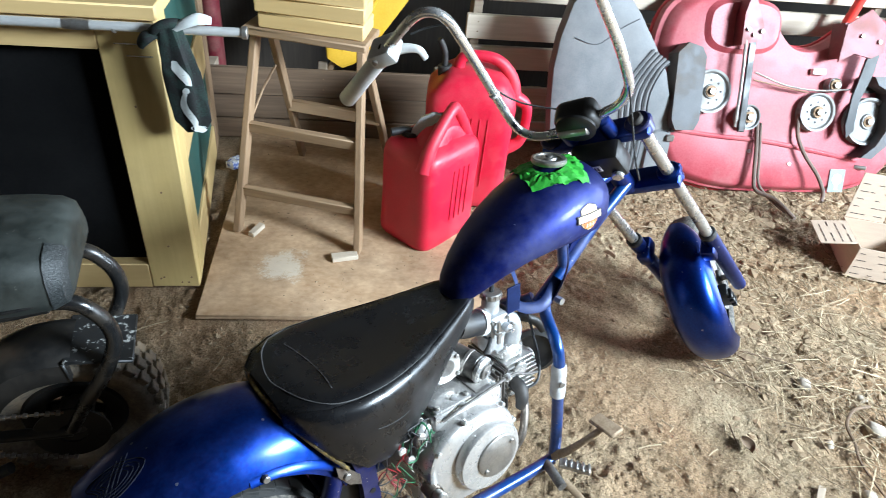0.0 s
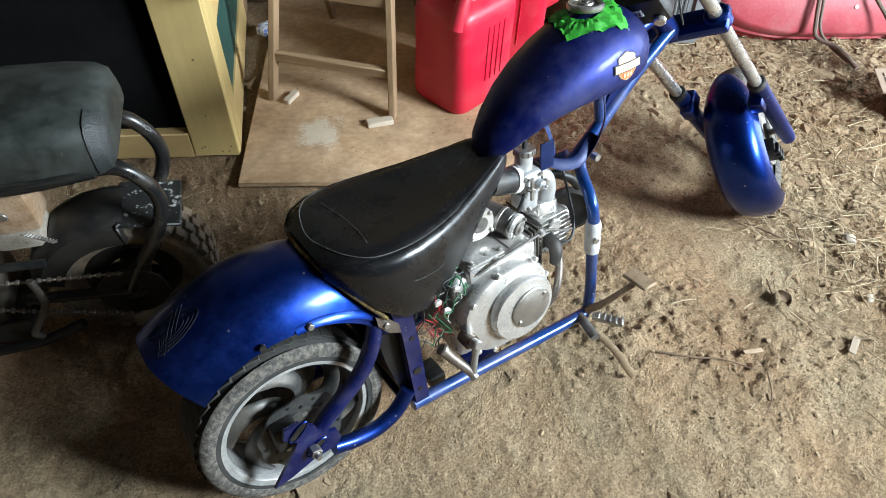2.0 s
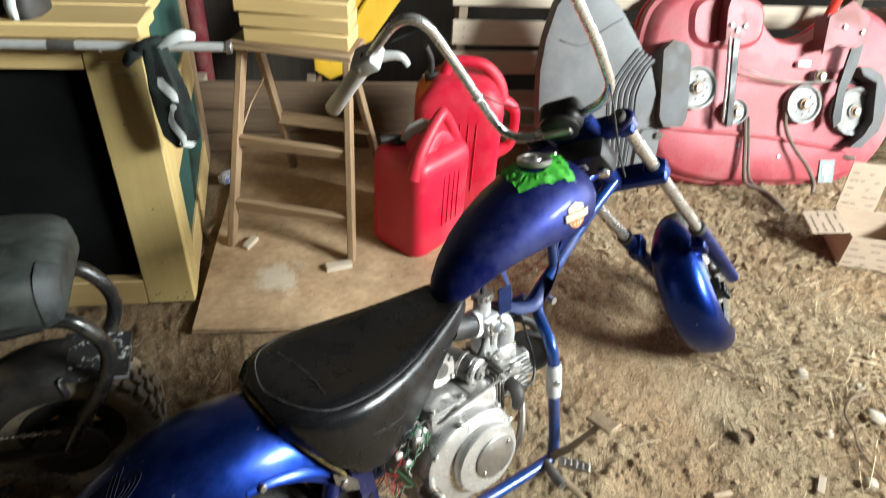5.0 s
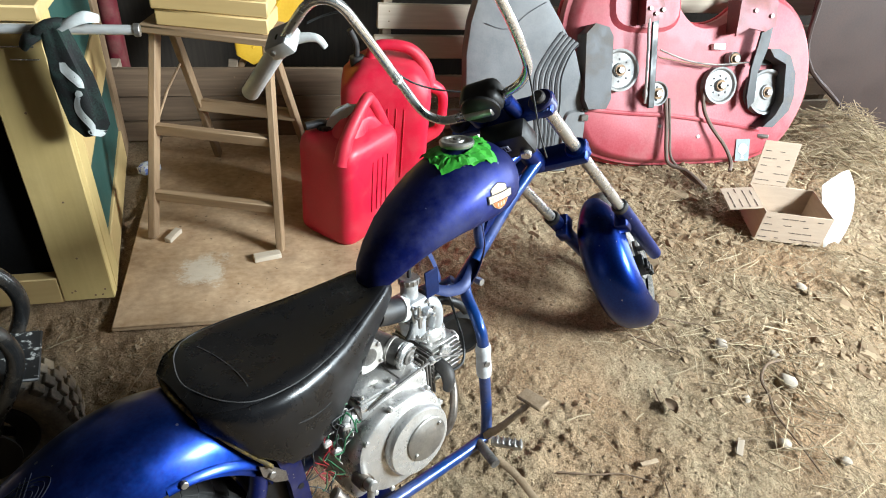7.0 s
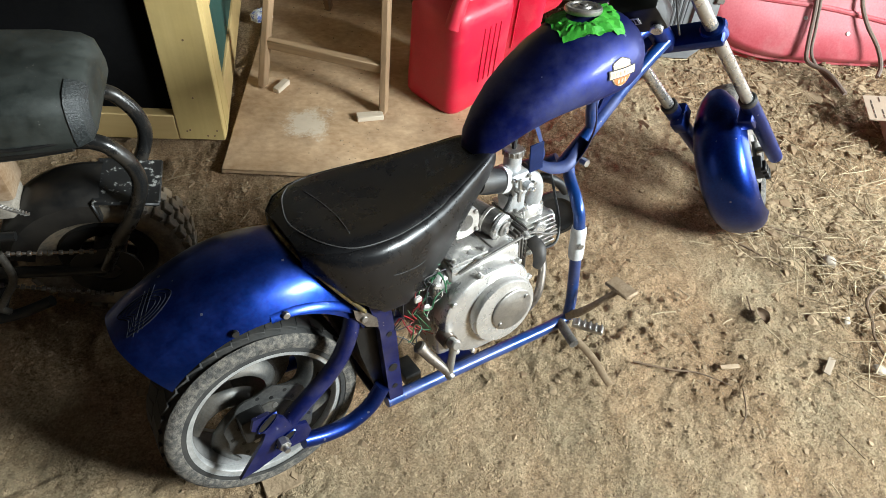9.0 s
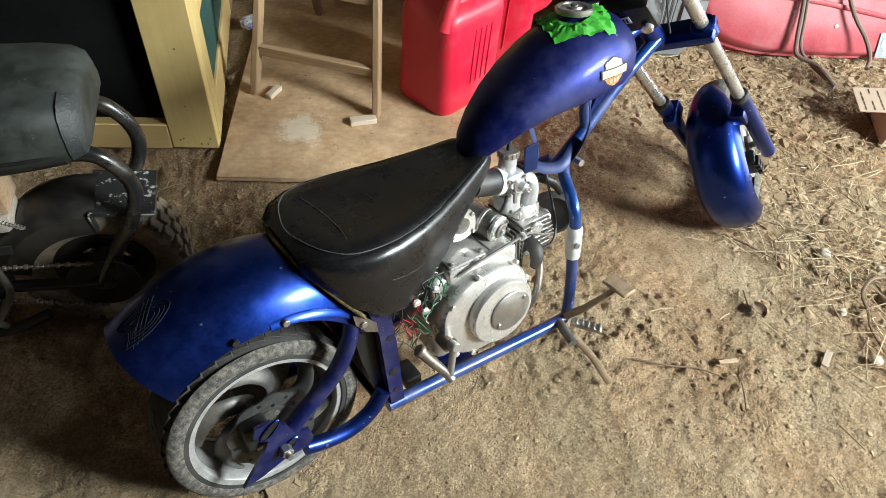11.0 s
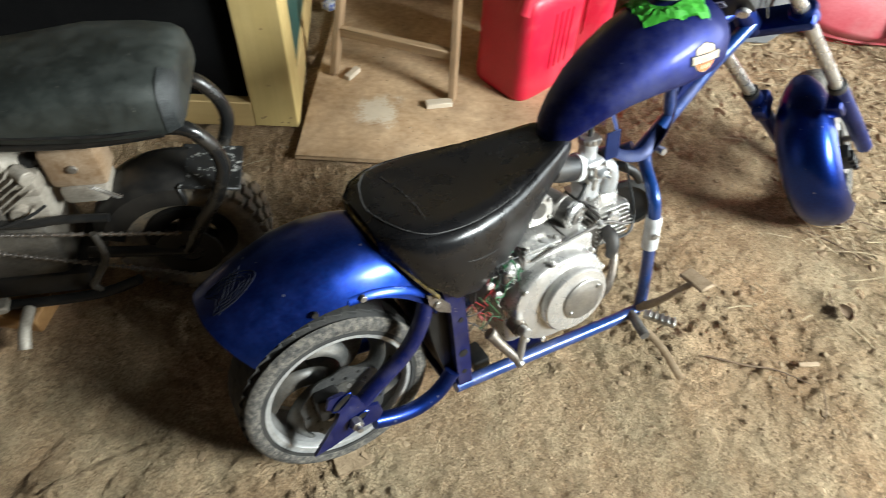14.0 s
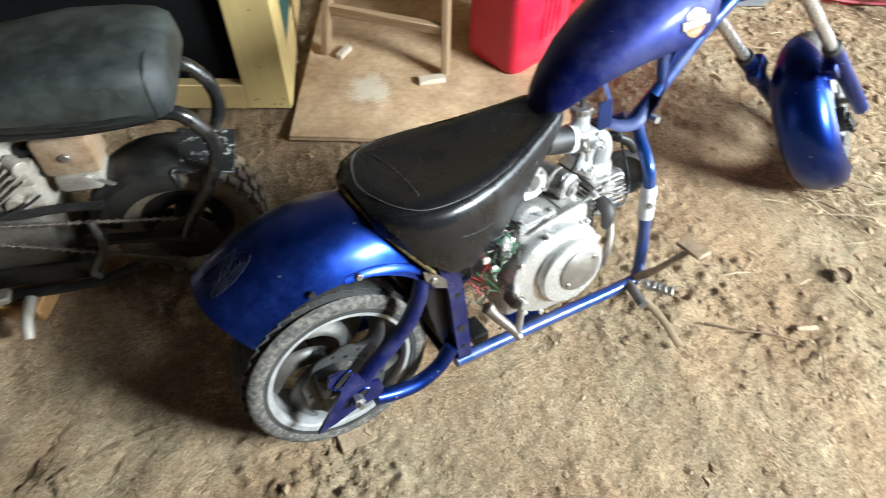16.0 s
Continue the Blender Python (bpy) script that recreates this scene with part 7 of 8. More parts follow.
def cardboard_box():
    o = thing("cardboard_box", "open printed brown cardboard box lying on the dirt", "cardboard box", room(2.035, 1.098, 0.0, 0, 0, -18))
    w, d, h, t = 0.264, 0.215, 0.130, 0.004
    part("panel", box(0, w, 0, t, 0, h, 0.001), M["card"], o)
    part("panel", box(0, w, d - t, d, 0, h, 0.001), M["card"], o)
    part("panel", box(0, t, t, d - t, 0, h, 0.001), M["card"], o)
    part("panel", box(w - t, w, t, d - t, 0, h, 0.001), M["card"], o)
    part("bottom", box(t, w - t, t, d - t, 0.002, 0.006, 0.001), M["card"], o)
    bk = part("flap", box(0.002, w * 0.55, -t, 0, 0, 0.185, 0.001).moved(pose(0, d, h + 0.002, -8, 0, 0)), M["card"], o)
    lf = part("flap", box(-0.125, 0, 0, d * 0.72, -t, 0, 0.001).moved(pose(0, 0.03, h, 0, -12, 0)), M["card"], o)
    rows = []
    for q in np.linspace(0, 1, 7):
        reach = 0.02 + 0.095 * math.sin(math.pi * (0.08 + 0.66 * q))
        rows.append([(w + 0.004 + reach * e, -0.012 + (0.20 + 0.03 * e) * q, 0.008 + 0.175 * q + 0.085 * e * (1 - 0.5 * e) * (0.6 + 0.4 * q) + 0.012 * math.sin(5 * q + 3 * e)) for e in np.linspace(0, 1, 6)])
    m_ = loft(rows, False, False)
    n_ = len(m_.v)
    m_.add([(x + 0.004, y, z) for x, y, z in m_.v], [tuple(i for i in f[::-1]) for f in m_.f])
    part("white_flap", m_, M["paper"], o, "white inner side of a bent flap")
    rnd = random.Random(2)

    def bars(parent, x0, x1, z, m):
        x = x0
        while x < x1 - 0.02:
            L = rnd.uniform(0.014, 0.034)
            part("print_bar", box(x, min(x + L, x1), -0.0008, 0.0002, z - 0.0014, z + 0.0014, 0.0).moved(m), M["print"], parent)
            x += L + (rnd.uniform(0.004, 0.007) if rnd.random() < 0.6 else rnd.uniform(0.03, 0.05))
    fp = o.children[0]
    for k in range(4):
        bars(fp, 0.01, w - 0.01, 0.018 + 0.03 * k, pose(0, -0.0004, 0))
    for k in range(5):
        bars(bk, 0.014, w * 0.53, 0.02 + 0.031 * k, pose(0, d, h + 0.002, -8, 0, 0) @ pose(0, -t - 0.0005, 0))
    for k in range(4):
        bars(lf, 0.01, d * 0.68, 0.018 + 0.028 * k, pose(0, 0.03, h, 0, -12, 0) @ pose(0, 0, 0.0006, 0, 0, 90) @ pose(0, 0, 0, -90, 0, 0))


cardboard_box()


def behind_things():
    y = thing("yellow_shovel", "yellow plastic snow shovel standing upside down behind the boards", "shovel", room(-0.06, 2.135, 0.02, -1, 32, 0))
    rings = [superring(0, 0.02 * math.sin((z - 0.6) * 6), z, w, 0.012, 4, 24, 'z') for z, w in ((0.36, 0.04), (0.40, 0.07), (0.46, 0.095), (0.68, 0.112), (0.80, 0.12), (0.92, 0.115), (0.97, 0.09))]
    bl = part("blade", loft(rings), M["yellow"], y)
    part("rib", tube([(0.0, -0.02, 0.42), (0.0, -0.012, 0.62), (0.0, 0.004, 0.9)], 0.012, 8, 3), M["yellow"], bl)
    part("shaft", tube([(0, 0, 0.0), (0, 0, 0.66)], 0.014, 12, 1), M["ladderwood"], y)
    r = thing("red_cylinder", "upright red steel cylinder behind the cabinet", "gas cylinder", room(-0.375, 2.22, 0.0))
    part("bottle", lathe([(0.0, 0.0), (0.036, 0.0), (0.040, 0.008), (0.040, 0.82), (0.034, 0.88), (0.022, 0.92), (0.016, 0.95), (0.0, 0.95)], 28, 'Z'), M["darkred"], r)
    part("valve", cyl((0, 0, 0.94), (0, 0, 1.0), 0.014, 12, 0.002), M["steel"], r)
    p = thing("steel_panel", "dark red-brown steel panel leaning near the doorway", "steel panel", room(3.02, 1.90, 0.0, -3, 0, 0))
    part("sheet", slab([(-0.02, 0.20), (0.24, 0.0), (0.85, 0.0), (0.85, 1.3), (-0.40, 1.3), (-0.36, 0.75), (-0.30, 0.42)], 0, 0.03), M["darkrust"], p)
    part("edge_fold", tube([(-0.40, -0.005, 1.3), (-0.36, -0.005, 0.75), (-0.30, -0.005, 0.42), (-0.02, -0.005, 0.20), (0.24, -0.005, 0.005)], 0.012, 8, 4), M["darkrust"], p)


M["darkrust"] = mat("dark_rust_brown_paint", (0.020, 0.010, 0.008), (0.042, 0.022, 0.016), rough=0.6, scale=7, fine=110, bump=0.15)
behind_things()


# ---- the old black mini bike beside the blue one, facing the other way ----
FRONT_TILT = 18


def mini_bike():
    o = thing("mini_bike", "old black mini bike with worn seat and knobby tyres", "mini bike", pose(-0.122, 0.59, 0, 0, 0, 160))

    def knobby(name, centre, turn, r=0.205, w=0.056, tilt=0):
        m = Matrix.Translation(centre) @ pose(0, 0, 0, tilt, 0, turn)
        prof = [(r - 0.085, -w * 0.62), (r - 0.05, -w * 0.98), (r - 0.028, -w), (r - 0.014, -w * 0.86), (r - 0.008, -w * 0.5), (r - 0.006, 0), (r - 0.008, w * 0.5), (r - 0.014, w * 0.86), (r - 0.028, w), (r - 0.05, w * 0.98), (r - 0.085, w * 0.62)]
        wh = part(name, lathe(prof, 48, 'Y').moved(m), M["knobby"], o, "dirty knobby tyre")
        n = 30
        for i in range(n):
            a = 2 * math.pi * i / n
            for k, y in enumerate((-0.72, -0.24, 0.24, 0.72)):
                b = box(r - 0.020 if abs(y) > 0.5 else r - 0.012, r + 0.002 - (0.006 if abs(y) > 0.5 else 0), y * w - 0.0125, y * w + 0.0125, -0.0125, 0.0125, 0.002)
                part("knob", b.moved(Matrix.Rotation(a + (math.pi / n if k % 2 else 0), 4, 'Y')).moved(m), M["knobby"], wh)
        part("rim", lathe([(r - 0.125, -0.03), (r - 0.085, -0.042), (r - 0.08, -0.036), (r - 0.10, -0.02), (r - 0.10, 0.02), (r - 0.08, 0.036), (r - 0.085, 0.042), (r - 0.125, 0.03)], 40, 'Y', closed=True).moved(m), M["black"], wh)
        part("hub", lathe([(0.0, -0.06), (0.035, -0.06), (0.035, 0.06), (0.0, 0.06)], 20, 'Y').moved(m), M["alu_dark"], wh)
        for i in range(5):
            a = 2 * math.pi * i / 5
            part("spoke", tube([(0.03 * math.cos(a), 0, 0.03 * math.sin(a)), (0.10 * math.cos(a), 0, 0.10 * math.sin(a))], 0.011, 8, 1).moved(m), M["black"], wh)
        return wh
    knobby("rear_wheel", (0.01, 0.0, 0.183), 0, 0.185, 0.054)
    knobby("front_wheel", (1.045, -0.03, 0.197), -46, 0.203, 0.042, FRONT_TILT)
    # seat: long, curved up towards the tank
    S = [(-0.084, 0.100, 0.640, 0.578), (-0.074, 0.118, 0.656, 0.566), (-0.052, 0.127, 0.665, 0.559), (0.0, 0.131, 0.671, 0.556), (0.10, 0.132, 0.674, 0.553), (0.20, 0.130, 0.660, 0.558), (0.28, 0.124, 0.652, 0.564), (0.36, 0.118, 0.660, 0.574), (0.44, 0.108, 0.676, 0.600), (0.50, 0.088, 0.676, 0.632), (0.525, 0.05, 0.664, 0.650)]
    rings = []
    for x, hw, zt, zb in S:
        h = zt - zb
        half = [(0.0, zt + 0.004), (0.5, zt + 0.003), (0.78, zt - 0.003), (0.92, zt - 0.014), (0.985, zt - 0.035), (1.0, zt - 0.55 * h), (1.01, zt - 0.74 * h), (0.97, zb + 0.06 * h), (0.9, zb)]
        rings.append([(x, q * hw, z) for q, z in half] + [(x, -q * hw, z) for q, z in half[::-1]][:-1])
    st_ = part("seat", loft(rings), M["vinyl_grey"], o, "worn scuffed black vinyl seat", angle=50)
    part("seat_piping", tube([(-0.06, 0.113, 0.585), (0.0, 0.131, 0.580), (0.1, 0.134, 0.578), (0.3, 0.124, 0.588), (0.40, 0.114, 0.606), (0.47, 0.098, 0.634)], 0.0035, 8), M["black"], st_)
    part("ribbed_patch", loft([[(x, q * hw * 1.012, z) for q, z in ((0.50, zt + 0.005), (0.79, zt), (0.925, zt - 0.012), (0.99, zt - 0.034), (1.005, zt - 0.55 * (zt - zb)), (1.015, zt - 0.74 * (zt - zb)), (0.975, zb + 0.08 * (zt - zb)))] for x, hw, zt, zb in S[0:3]], False, False), M["ribbed"], st_, "ribbed vinyl patch")
    # frame
    fr = part("frame", tube([(-0.03, 0.085, 0.545), (0.12, 0.09, 0.535), (0.35, 0.085, 0.545), (0.52, 0.06, 0.56), (0.72, 0.03, 0.585), (0.86, 0.0, 0.59)], 0.0145, 12), M["black"], o, "black tube frame")
    part("frame_rail", tube([(-0.03, -0.085, 0.545), (0.12, -0.09, 0.535), (0.35, -0.085, 0.545), (0.52, -0.06, 0.56), (0.72, -0.03, 0.585), (0.86, 0.0, 0.59)], 0.0145, 12), M["black"], fr)
    part("backbone", tube([(0.42, 0.0, 0.575), (0.6, 0.0, 0.578), (0.86, 0.0, 0.59)], 0.027, 14), M["black"], fr)
    for s_ in (-1, 1):
        part("down_tube", tube([(0.82, s_ * 0.03, 0.60), (0.785, s_ * 0.075, 0.585), (0.772, s_ * 0.095, 0.545), (0.735, s_ * 0.10, 0.445), (0.66, s_ * 0.10, 0.29), (0.589, s_ * 0.10, 0.140), (0.555, s_ * 0.10, 0.085)], 0.0115, 12), M["steelblack"], fr, "scraped black tube")
        part("cradle", tube([(0.555, s_ * 0.10, 0.085), (0.45, s_ * 0.10, 0.070), (0.25, s_ * 0.10, 0.080), (0.14, s_ * 0.10, 0.12)], 0.0125, 12), M["black"], fr)
        part("swing_arm", tube([(0.22, s_ * 0.09, 0.22), (0.10, s_ * 0.085, 0.20), (0.01, s_ * 0.08, 0.184)], 0.013, 12), M["black"], fr)
        part("tail_loop", tube([(0.06, s_ * 0.08, 0.545), (-0.055, s_ * 0.08, 0.545), (-0.098, s_ * 0.08, 0.512), (-0.118, s_ * 0.08, 0.462), (-0.113, s_ * 0.08, 0.41), (-0.078, s_ * 0.08, 0.334), (-0.03, s_ * 0.08, 0.262), (0.01, s_ * 0.08, 0.190)], 0.0155, 14), M["blackgloss"], fr, "glossy black tail loop")
    part("head_strut", tube([(0.863, -0.03, 0.49), (0.73, -0.03, 0.395), (0.592, -0.03, 0.300), (0.54, -0.03, 0.26)], 0.013, 12), M["black"], fr)
    part("peg_strut", tube([(0.715, 0.105, 0.434), (0.79, 0.125, 0.36), (0.856, 0.135, 0.295)], 0.010, 10), M["steelblack"], fr)
    part("peg_foot", cyl((0.835, 0.15, 0.285), (0.885, 0.118, 0.290), 0.018, 14, 0.003), M["black"], fr)
    # mudguard with a flat black tail plate, its glints painted as pale flecks
    g = part("rear_guard", lathe([(0.14, -0.070), (0.185, -0.068), (0.205, -0.05), (0.212, -0.03), (0.214, 0.0), (0.212, 0.03), (0.205, 0.05), (0.185, 0.068), (0.14, 0.070)], 24, 'Y', arc=(15, 100)).moved(pose(0.01, 0, 0.183)), M["black"], o, "black rear mudguard")
    part("plate", box(-0.065, 0.065, -0.072, 0.072, -0.004, 0.004, 0.003).moved(pose(-0.075, 0.0, 0.366, 0, -9, 0)), M["glintfleck"], g, "black plate with glints painted as pale flecks")
    part("plate_edge", box(-0.006, 0.0, -0.072, 0.072, -0.05, 0.0, 0.002).moved(pose(-0.008, 0.0, 0.372, 0, 6, 0)), M["glintfleck"], g, "black plate with glints painted as pale flecks")
    # engine
    en = part("engine", box(0.28, 0.50, -0.085, 0.085, 0.135, 0.30, 0.02, 2), M["darkcase"], o, "dirty grey horizontal engine")
    hd = part("cylinder_head", box(-0.075, 0.075, -0.055, 0.060, -0.055, 0.055, 0.014, 2).moved(pose(0.375, 0.0, 0.435, 0, 30, 0)), M["oldcase"], en, "dusty pale cylinder head")
    for i in range(7):
        part("cooling_fin", box(-0.070, 0.060, 0.055, 0.082, -0.050 + 0.013 * i, -0.046 + 0.013 * i, 0.001).moved(pose(0.352, 0.0, 0.405, 0, 36, 0)), M["oldcase"], hd)
    part("head_plug", cyl((0.29, 0.05, 0.44), (0.262, 0.075, 0.435), 0.017, 14, 0.002), M["oldcase"], hd)
    part("head_lug", box(0.255, 0.30, 0.02, 0.075, 0.385, 0.425, 0.008, 2), M["oldcase"], hd)
    part("cylinder_base", box(0.26, 0.42, -0.07, 0.07, 0.285, 0.385, 0.014, 2), M["oldcase"], en)
    part("base_boss", cyl((0.31, 0.06, 0.345), (0.31, 0.088, 0.345), 0.022, 16, 0.003), M["oldcase"], en)
    part("base_lug", box(0.345, 0.385, 0.065, 0.085, 0.325, 0.365, 0.006, 2), M["darkcase"], en)
    cb = part("carburetor", box(0.13, 0.245, -0.045, 0.045, 0.375, 0.475, 0.012, 2), M["rustcase"], en, "rusty tan air box")
    part("bowl", box(0.135, 0.235, -0.035, 0.050, 0.330, 0.378, 0.014, 2), M["oldcase"], cb, "pale cast bowl")
    part("intake_pipe", tube([(0.245, 0.0, 0.425), (0.275, 0.01, 0.43), (0.30, 0.01, 0.42)], 0.018, 14, 3), M["black"], cb)
    part("box_screw", cyl((0.185, 0.045, 0.43), (0.185, 0.052, 0.43), 0.010, 8, 0.001), M["steel"], cb)
    sc = part("sprocket_cover", lathe([(0.0, 0.0), (0.058, 0.0), (0.064, 0.006), (0.064, 0.018), (0.052, 0.026), (0.030, 0.027), (0.0, 0.030)], 28, 'Y').moved(pose(0.459, 0.080, 0.262)), M["oldcase"], en, "pale round sprocket cover")
    part("sprocket_nut", cyl((0.455, 0.108, 0.262), (0.455, 0.128, 0.262), 0.017, 6, 0.002), M["steel"], sc)
    part("cover_lug", box(0.49, 0.525, 0.078, 0.100, 0.27, 0.30, 0.008, 2), M["oldcase"], sc)
    part("skid_case", box(0.24, 0.555, -0.095, 0.095, 0.085, 0.155, 0.015, 2), M["black"], en, "black lower case")
    part("coil_box", box(0.470, 0.555, -0.045, 0.060, 0.425, 0.525, 0.006, 2), M["steelblack"], o, "scraped black box under the seat")
    part("under_strut", tube([(0.43, 0.07, 0.335), (0.33, 0.095, 0.33), (0.23, 0.095, 0.335), (0.14, 0.095, 0.33)], 0.010, 10), M["black"], o)
    part("cable", tube([(0.43, 0.09, 0.315), (0.36, 0.10, 0.33), (0.29, 0.10, 0.355), (0.25, 0.09, 0.375)], 0.0035, 8), M["wire_black"], o)
    # chain as single links on both runs, over a rear sprocket
    part("rear_sprocket", lathe([(0.03, 0.082), (0.075, 0.082), (0.075, 0.087), (0.03, 0.087)], 36, 'Y', closed=True).moved(pose(0.01, 0, 0.183)), M["black"], o)
    ch = part("chain", tube([(0.43, 0.098, 0.314), (0.22, 0.096, 0.286), (0.01, 0.092, 0.258)], 0.003, 6), M["rust"], o, "dusty drive chain")
    for run, n in ((((0.43, 0.100, 0.316), (0.01, 0.092, 0.258)), 44), (((0.41, 0.100, 0.260), (0.01, 0.092, 0.106)), 44)):
        p, q = Vector(run[0]), Vector(run[1])
        ang = math.degrees(math.atan2(q.z - p.z, q.x - p.x))
        for i in range(n):
            c_ = p.lerp(q, i / n)
            wide = 0.0048 if i % 2 else 0.0028
            part("link", box(-0.0040, 0.0040, -wide, wide, -0.0040 if i % 2 else -0.0025, 0.0040 if i % 2 else 0.0025, 0.001).moved(pose(c_.x, c_.y, c_.z, 0, -ang, 0)), M["chainlink"], ch)
    # front end
    part("head_tube", cyl((0.838, 0, 0.655), (0.885, 0, 0.51), 0.026, 18, 0.003), M["black"], fr)
    for s_ in (-1, 1):
        part("fork_leg", tube([(0.84, s_ * 0.085, 0.70), (0.95, s_ * 0.08, 0.47), (1.07, s_ * 0.085, 0.215)], 0.015, 12, 3), M["black"], fr)
        part("axle_end", cyl((1.075, s_ * 0.09, 0.21), (1.08, s_ * 0.125, 0.205), 0.012, 12, 0.002), M["alu"], fr)
    part("fork_crown", box(0.86, 0.93, -0.10, 0.10, 0.545, 0.57, 0.006), M["black"], fr)
    hb = part("handlebar", tube([(0.72, 0.34, 0.86), (0.78, 0.22, 0.88), (0.83, 0.10, 0.76), (0.84, 0.0, 0.72), (0.83, -0.10, 0.76), (0.78, -0.22, 0.88), (0.72, -0.34, 0.86)], 0.011, 12), M["black"], o)
    cl = part("dash", box(0.69, 0.89, -0.055, 0.055, 0.640, 0.658, 0.007, 2), M["blackplastic"], o, "black dash with red trim")
    part("red_trim", tube([(0.868, 0.03, 0.645), (0.872, 0.025, 0.68), (0.866, 0.02, 0.725)], 0.006, 8), M["redplastic"], cl)
    part("red_trim", tube([(0.752, 0.03, 0.655), (0.756, 0.025, 0.69), (0.75, 0.02, 0.735)], 0.006, 8), M["redplastic"], cl)
    part("red_knob", cyl((0.80, 0.01, 0.660), (0.80, 0.01, 0.682), 0.026, 18, 0.005), M["redplastic"], cl)
    part("knob_stem", cyl((0.80, 0.045, 0.645), (0.80, 0.06, 0.640), 0.014, 12, 0.002), M["chrome"], cl)
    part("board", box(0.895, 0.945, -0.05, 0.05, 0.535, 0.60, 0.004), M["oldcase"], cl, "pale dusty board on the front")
    for q in range(4):
        part("wire", tube([(0.575 + 0.006 * q, 0.05, 0.575), (0.60 - 0.004 * q, 0.058, 0.53), (0.60 + 0.006 * q, 0.06, 0.49), (0.622, 0.055 - 0.004 * q, 0.482)], 0.0028, 6), M["wire_red"], o, "thin red wire")
    part("wire", tube([(0.57, 0.06, 0.50), (0.50, 0.09, 0.515), (0.45, 0.09, 0.512), (0.40, 0.08, 0.50)], 0.005, 8), M["steel"], o)
    part("yellow_clip", box(0.478, 0.502, 0.085, 0.10, 0.400, 0.410, 0.003), M["amber"], o, "amber plastic clip")
    part("yellow_clip", box(0.480, 0.488, 0.085, 0.10, 0.406, 0.422, 0.003), M["amber"], o, "amber plastic clip")
    part("spring", tube([(0.145 - 0.0012 * i + 0.005 * math.cos(i * 1.6), 0.092 + 0.005 * math.sin(i * 1.6), 0.418 - 0.0009 * i) for i in range(40)], 0.0015, 6, 1), M["steel"], o)
    part("foot_lever", tube([(0.235, 0.10, 0.10), (0.231, 0.125, 0.145), (0.205, 0.13, 0.185), (0.175, 0.12, 0.234), (0.18, 0.11, 0.30)], 0.008, 10), M["darkcase"], o)
    part("foot_rest", box(-0.045, 0.045, -0.022, 0.022, -0.009, 0.009, 0.004).moved(pose(0.475, 0.135, 0.105, 10, 0, 12)), M["oldcase"], o, "pale worn foot rest")
    part("foot_rest_end", tube([(0.40, 0.12, 0.075), (0.40, 0.175, 0.070), (0.40, 0.215, 0.045)], 0.014, 10), M["oldcase"], o)
    w = thing("plank", "short brown plank lying under the mini bike", "plank", pose(-0.74, 0.735, 0.0, 0, 0, -35.6))
    part("board", box(-0.25, 0.245, 0.0, 0.085, 0, 0.052, 0.005), M["brownboard"], w)



M["ribbed"] = mat("ribbed_grey_vinyl", (0.009, 0.011, 0.011), (0.036, 0.040, 0.040), rough=0.42, scale=420, fine=700, bump=0.6, stretch=(0.35, 1, 1), spread=(0.44, 0.60))
M["steelblack"] = mat("scraped_black_steel", (0.010, 0.010, 0.010), (0.13, 0.125, 0.12), rough=0.4, metal=0.3, scale=14, fine=140, bump=0.1, spread=(0.46, 0.72))
M["blackgloss"] = mat("glossy_black_paint", (0.006, 0.006, 0.006), (0.012, 0.012, 0.012), rough=0.2, scale=14, fine=140, bump=0.03, dust=DUST, dust_amount=0.12)
# black with pale flecks that put glints into the colour
M["glintfleck"] = mat("black_with_glint_flecks", (0.012, 0.012, 0.012), (0.32, 0.32, 0.30), rough=0.45, scale=45, fine=120, bump=0.1, spread=(0.56, 0.62))
M["darkcase"] = mat("oily_dark_case", (0.03, 0.026, 0.022), (0.11, 0.10, 0.085), rough=0.5, metal=0.3, scale=16, fine=180, bump=0.3, dust=(0.22, 0.18, 0.13), dust_amount=0.4)
M["chainlink"] = mat("dusty_chain_steel", (0.09, 0.08, 0.07), (0.24, 0.215, 0.19), rough=0.4, metal=0.7, scale=30, fine=200, bump=0.1)
M["rustcase"] = mat("rusty_case", (0.20, 0.12, 0.06), (0.36, 0.27, 0.18), rough=0.7, metal=0.2, scale=14, fine=140, bump=0.3)
mini_bike()


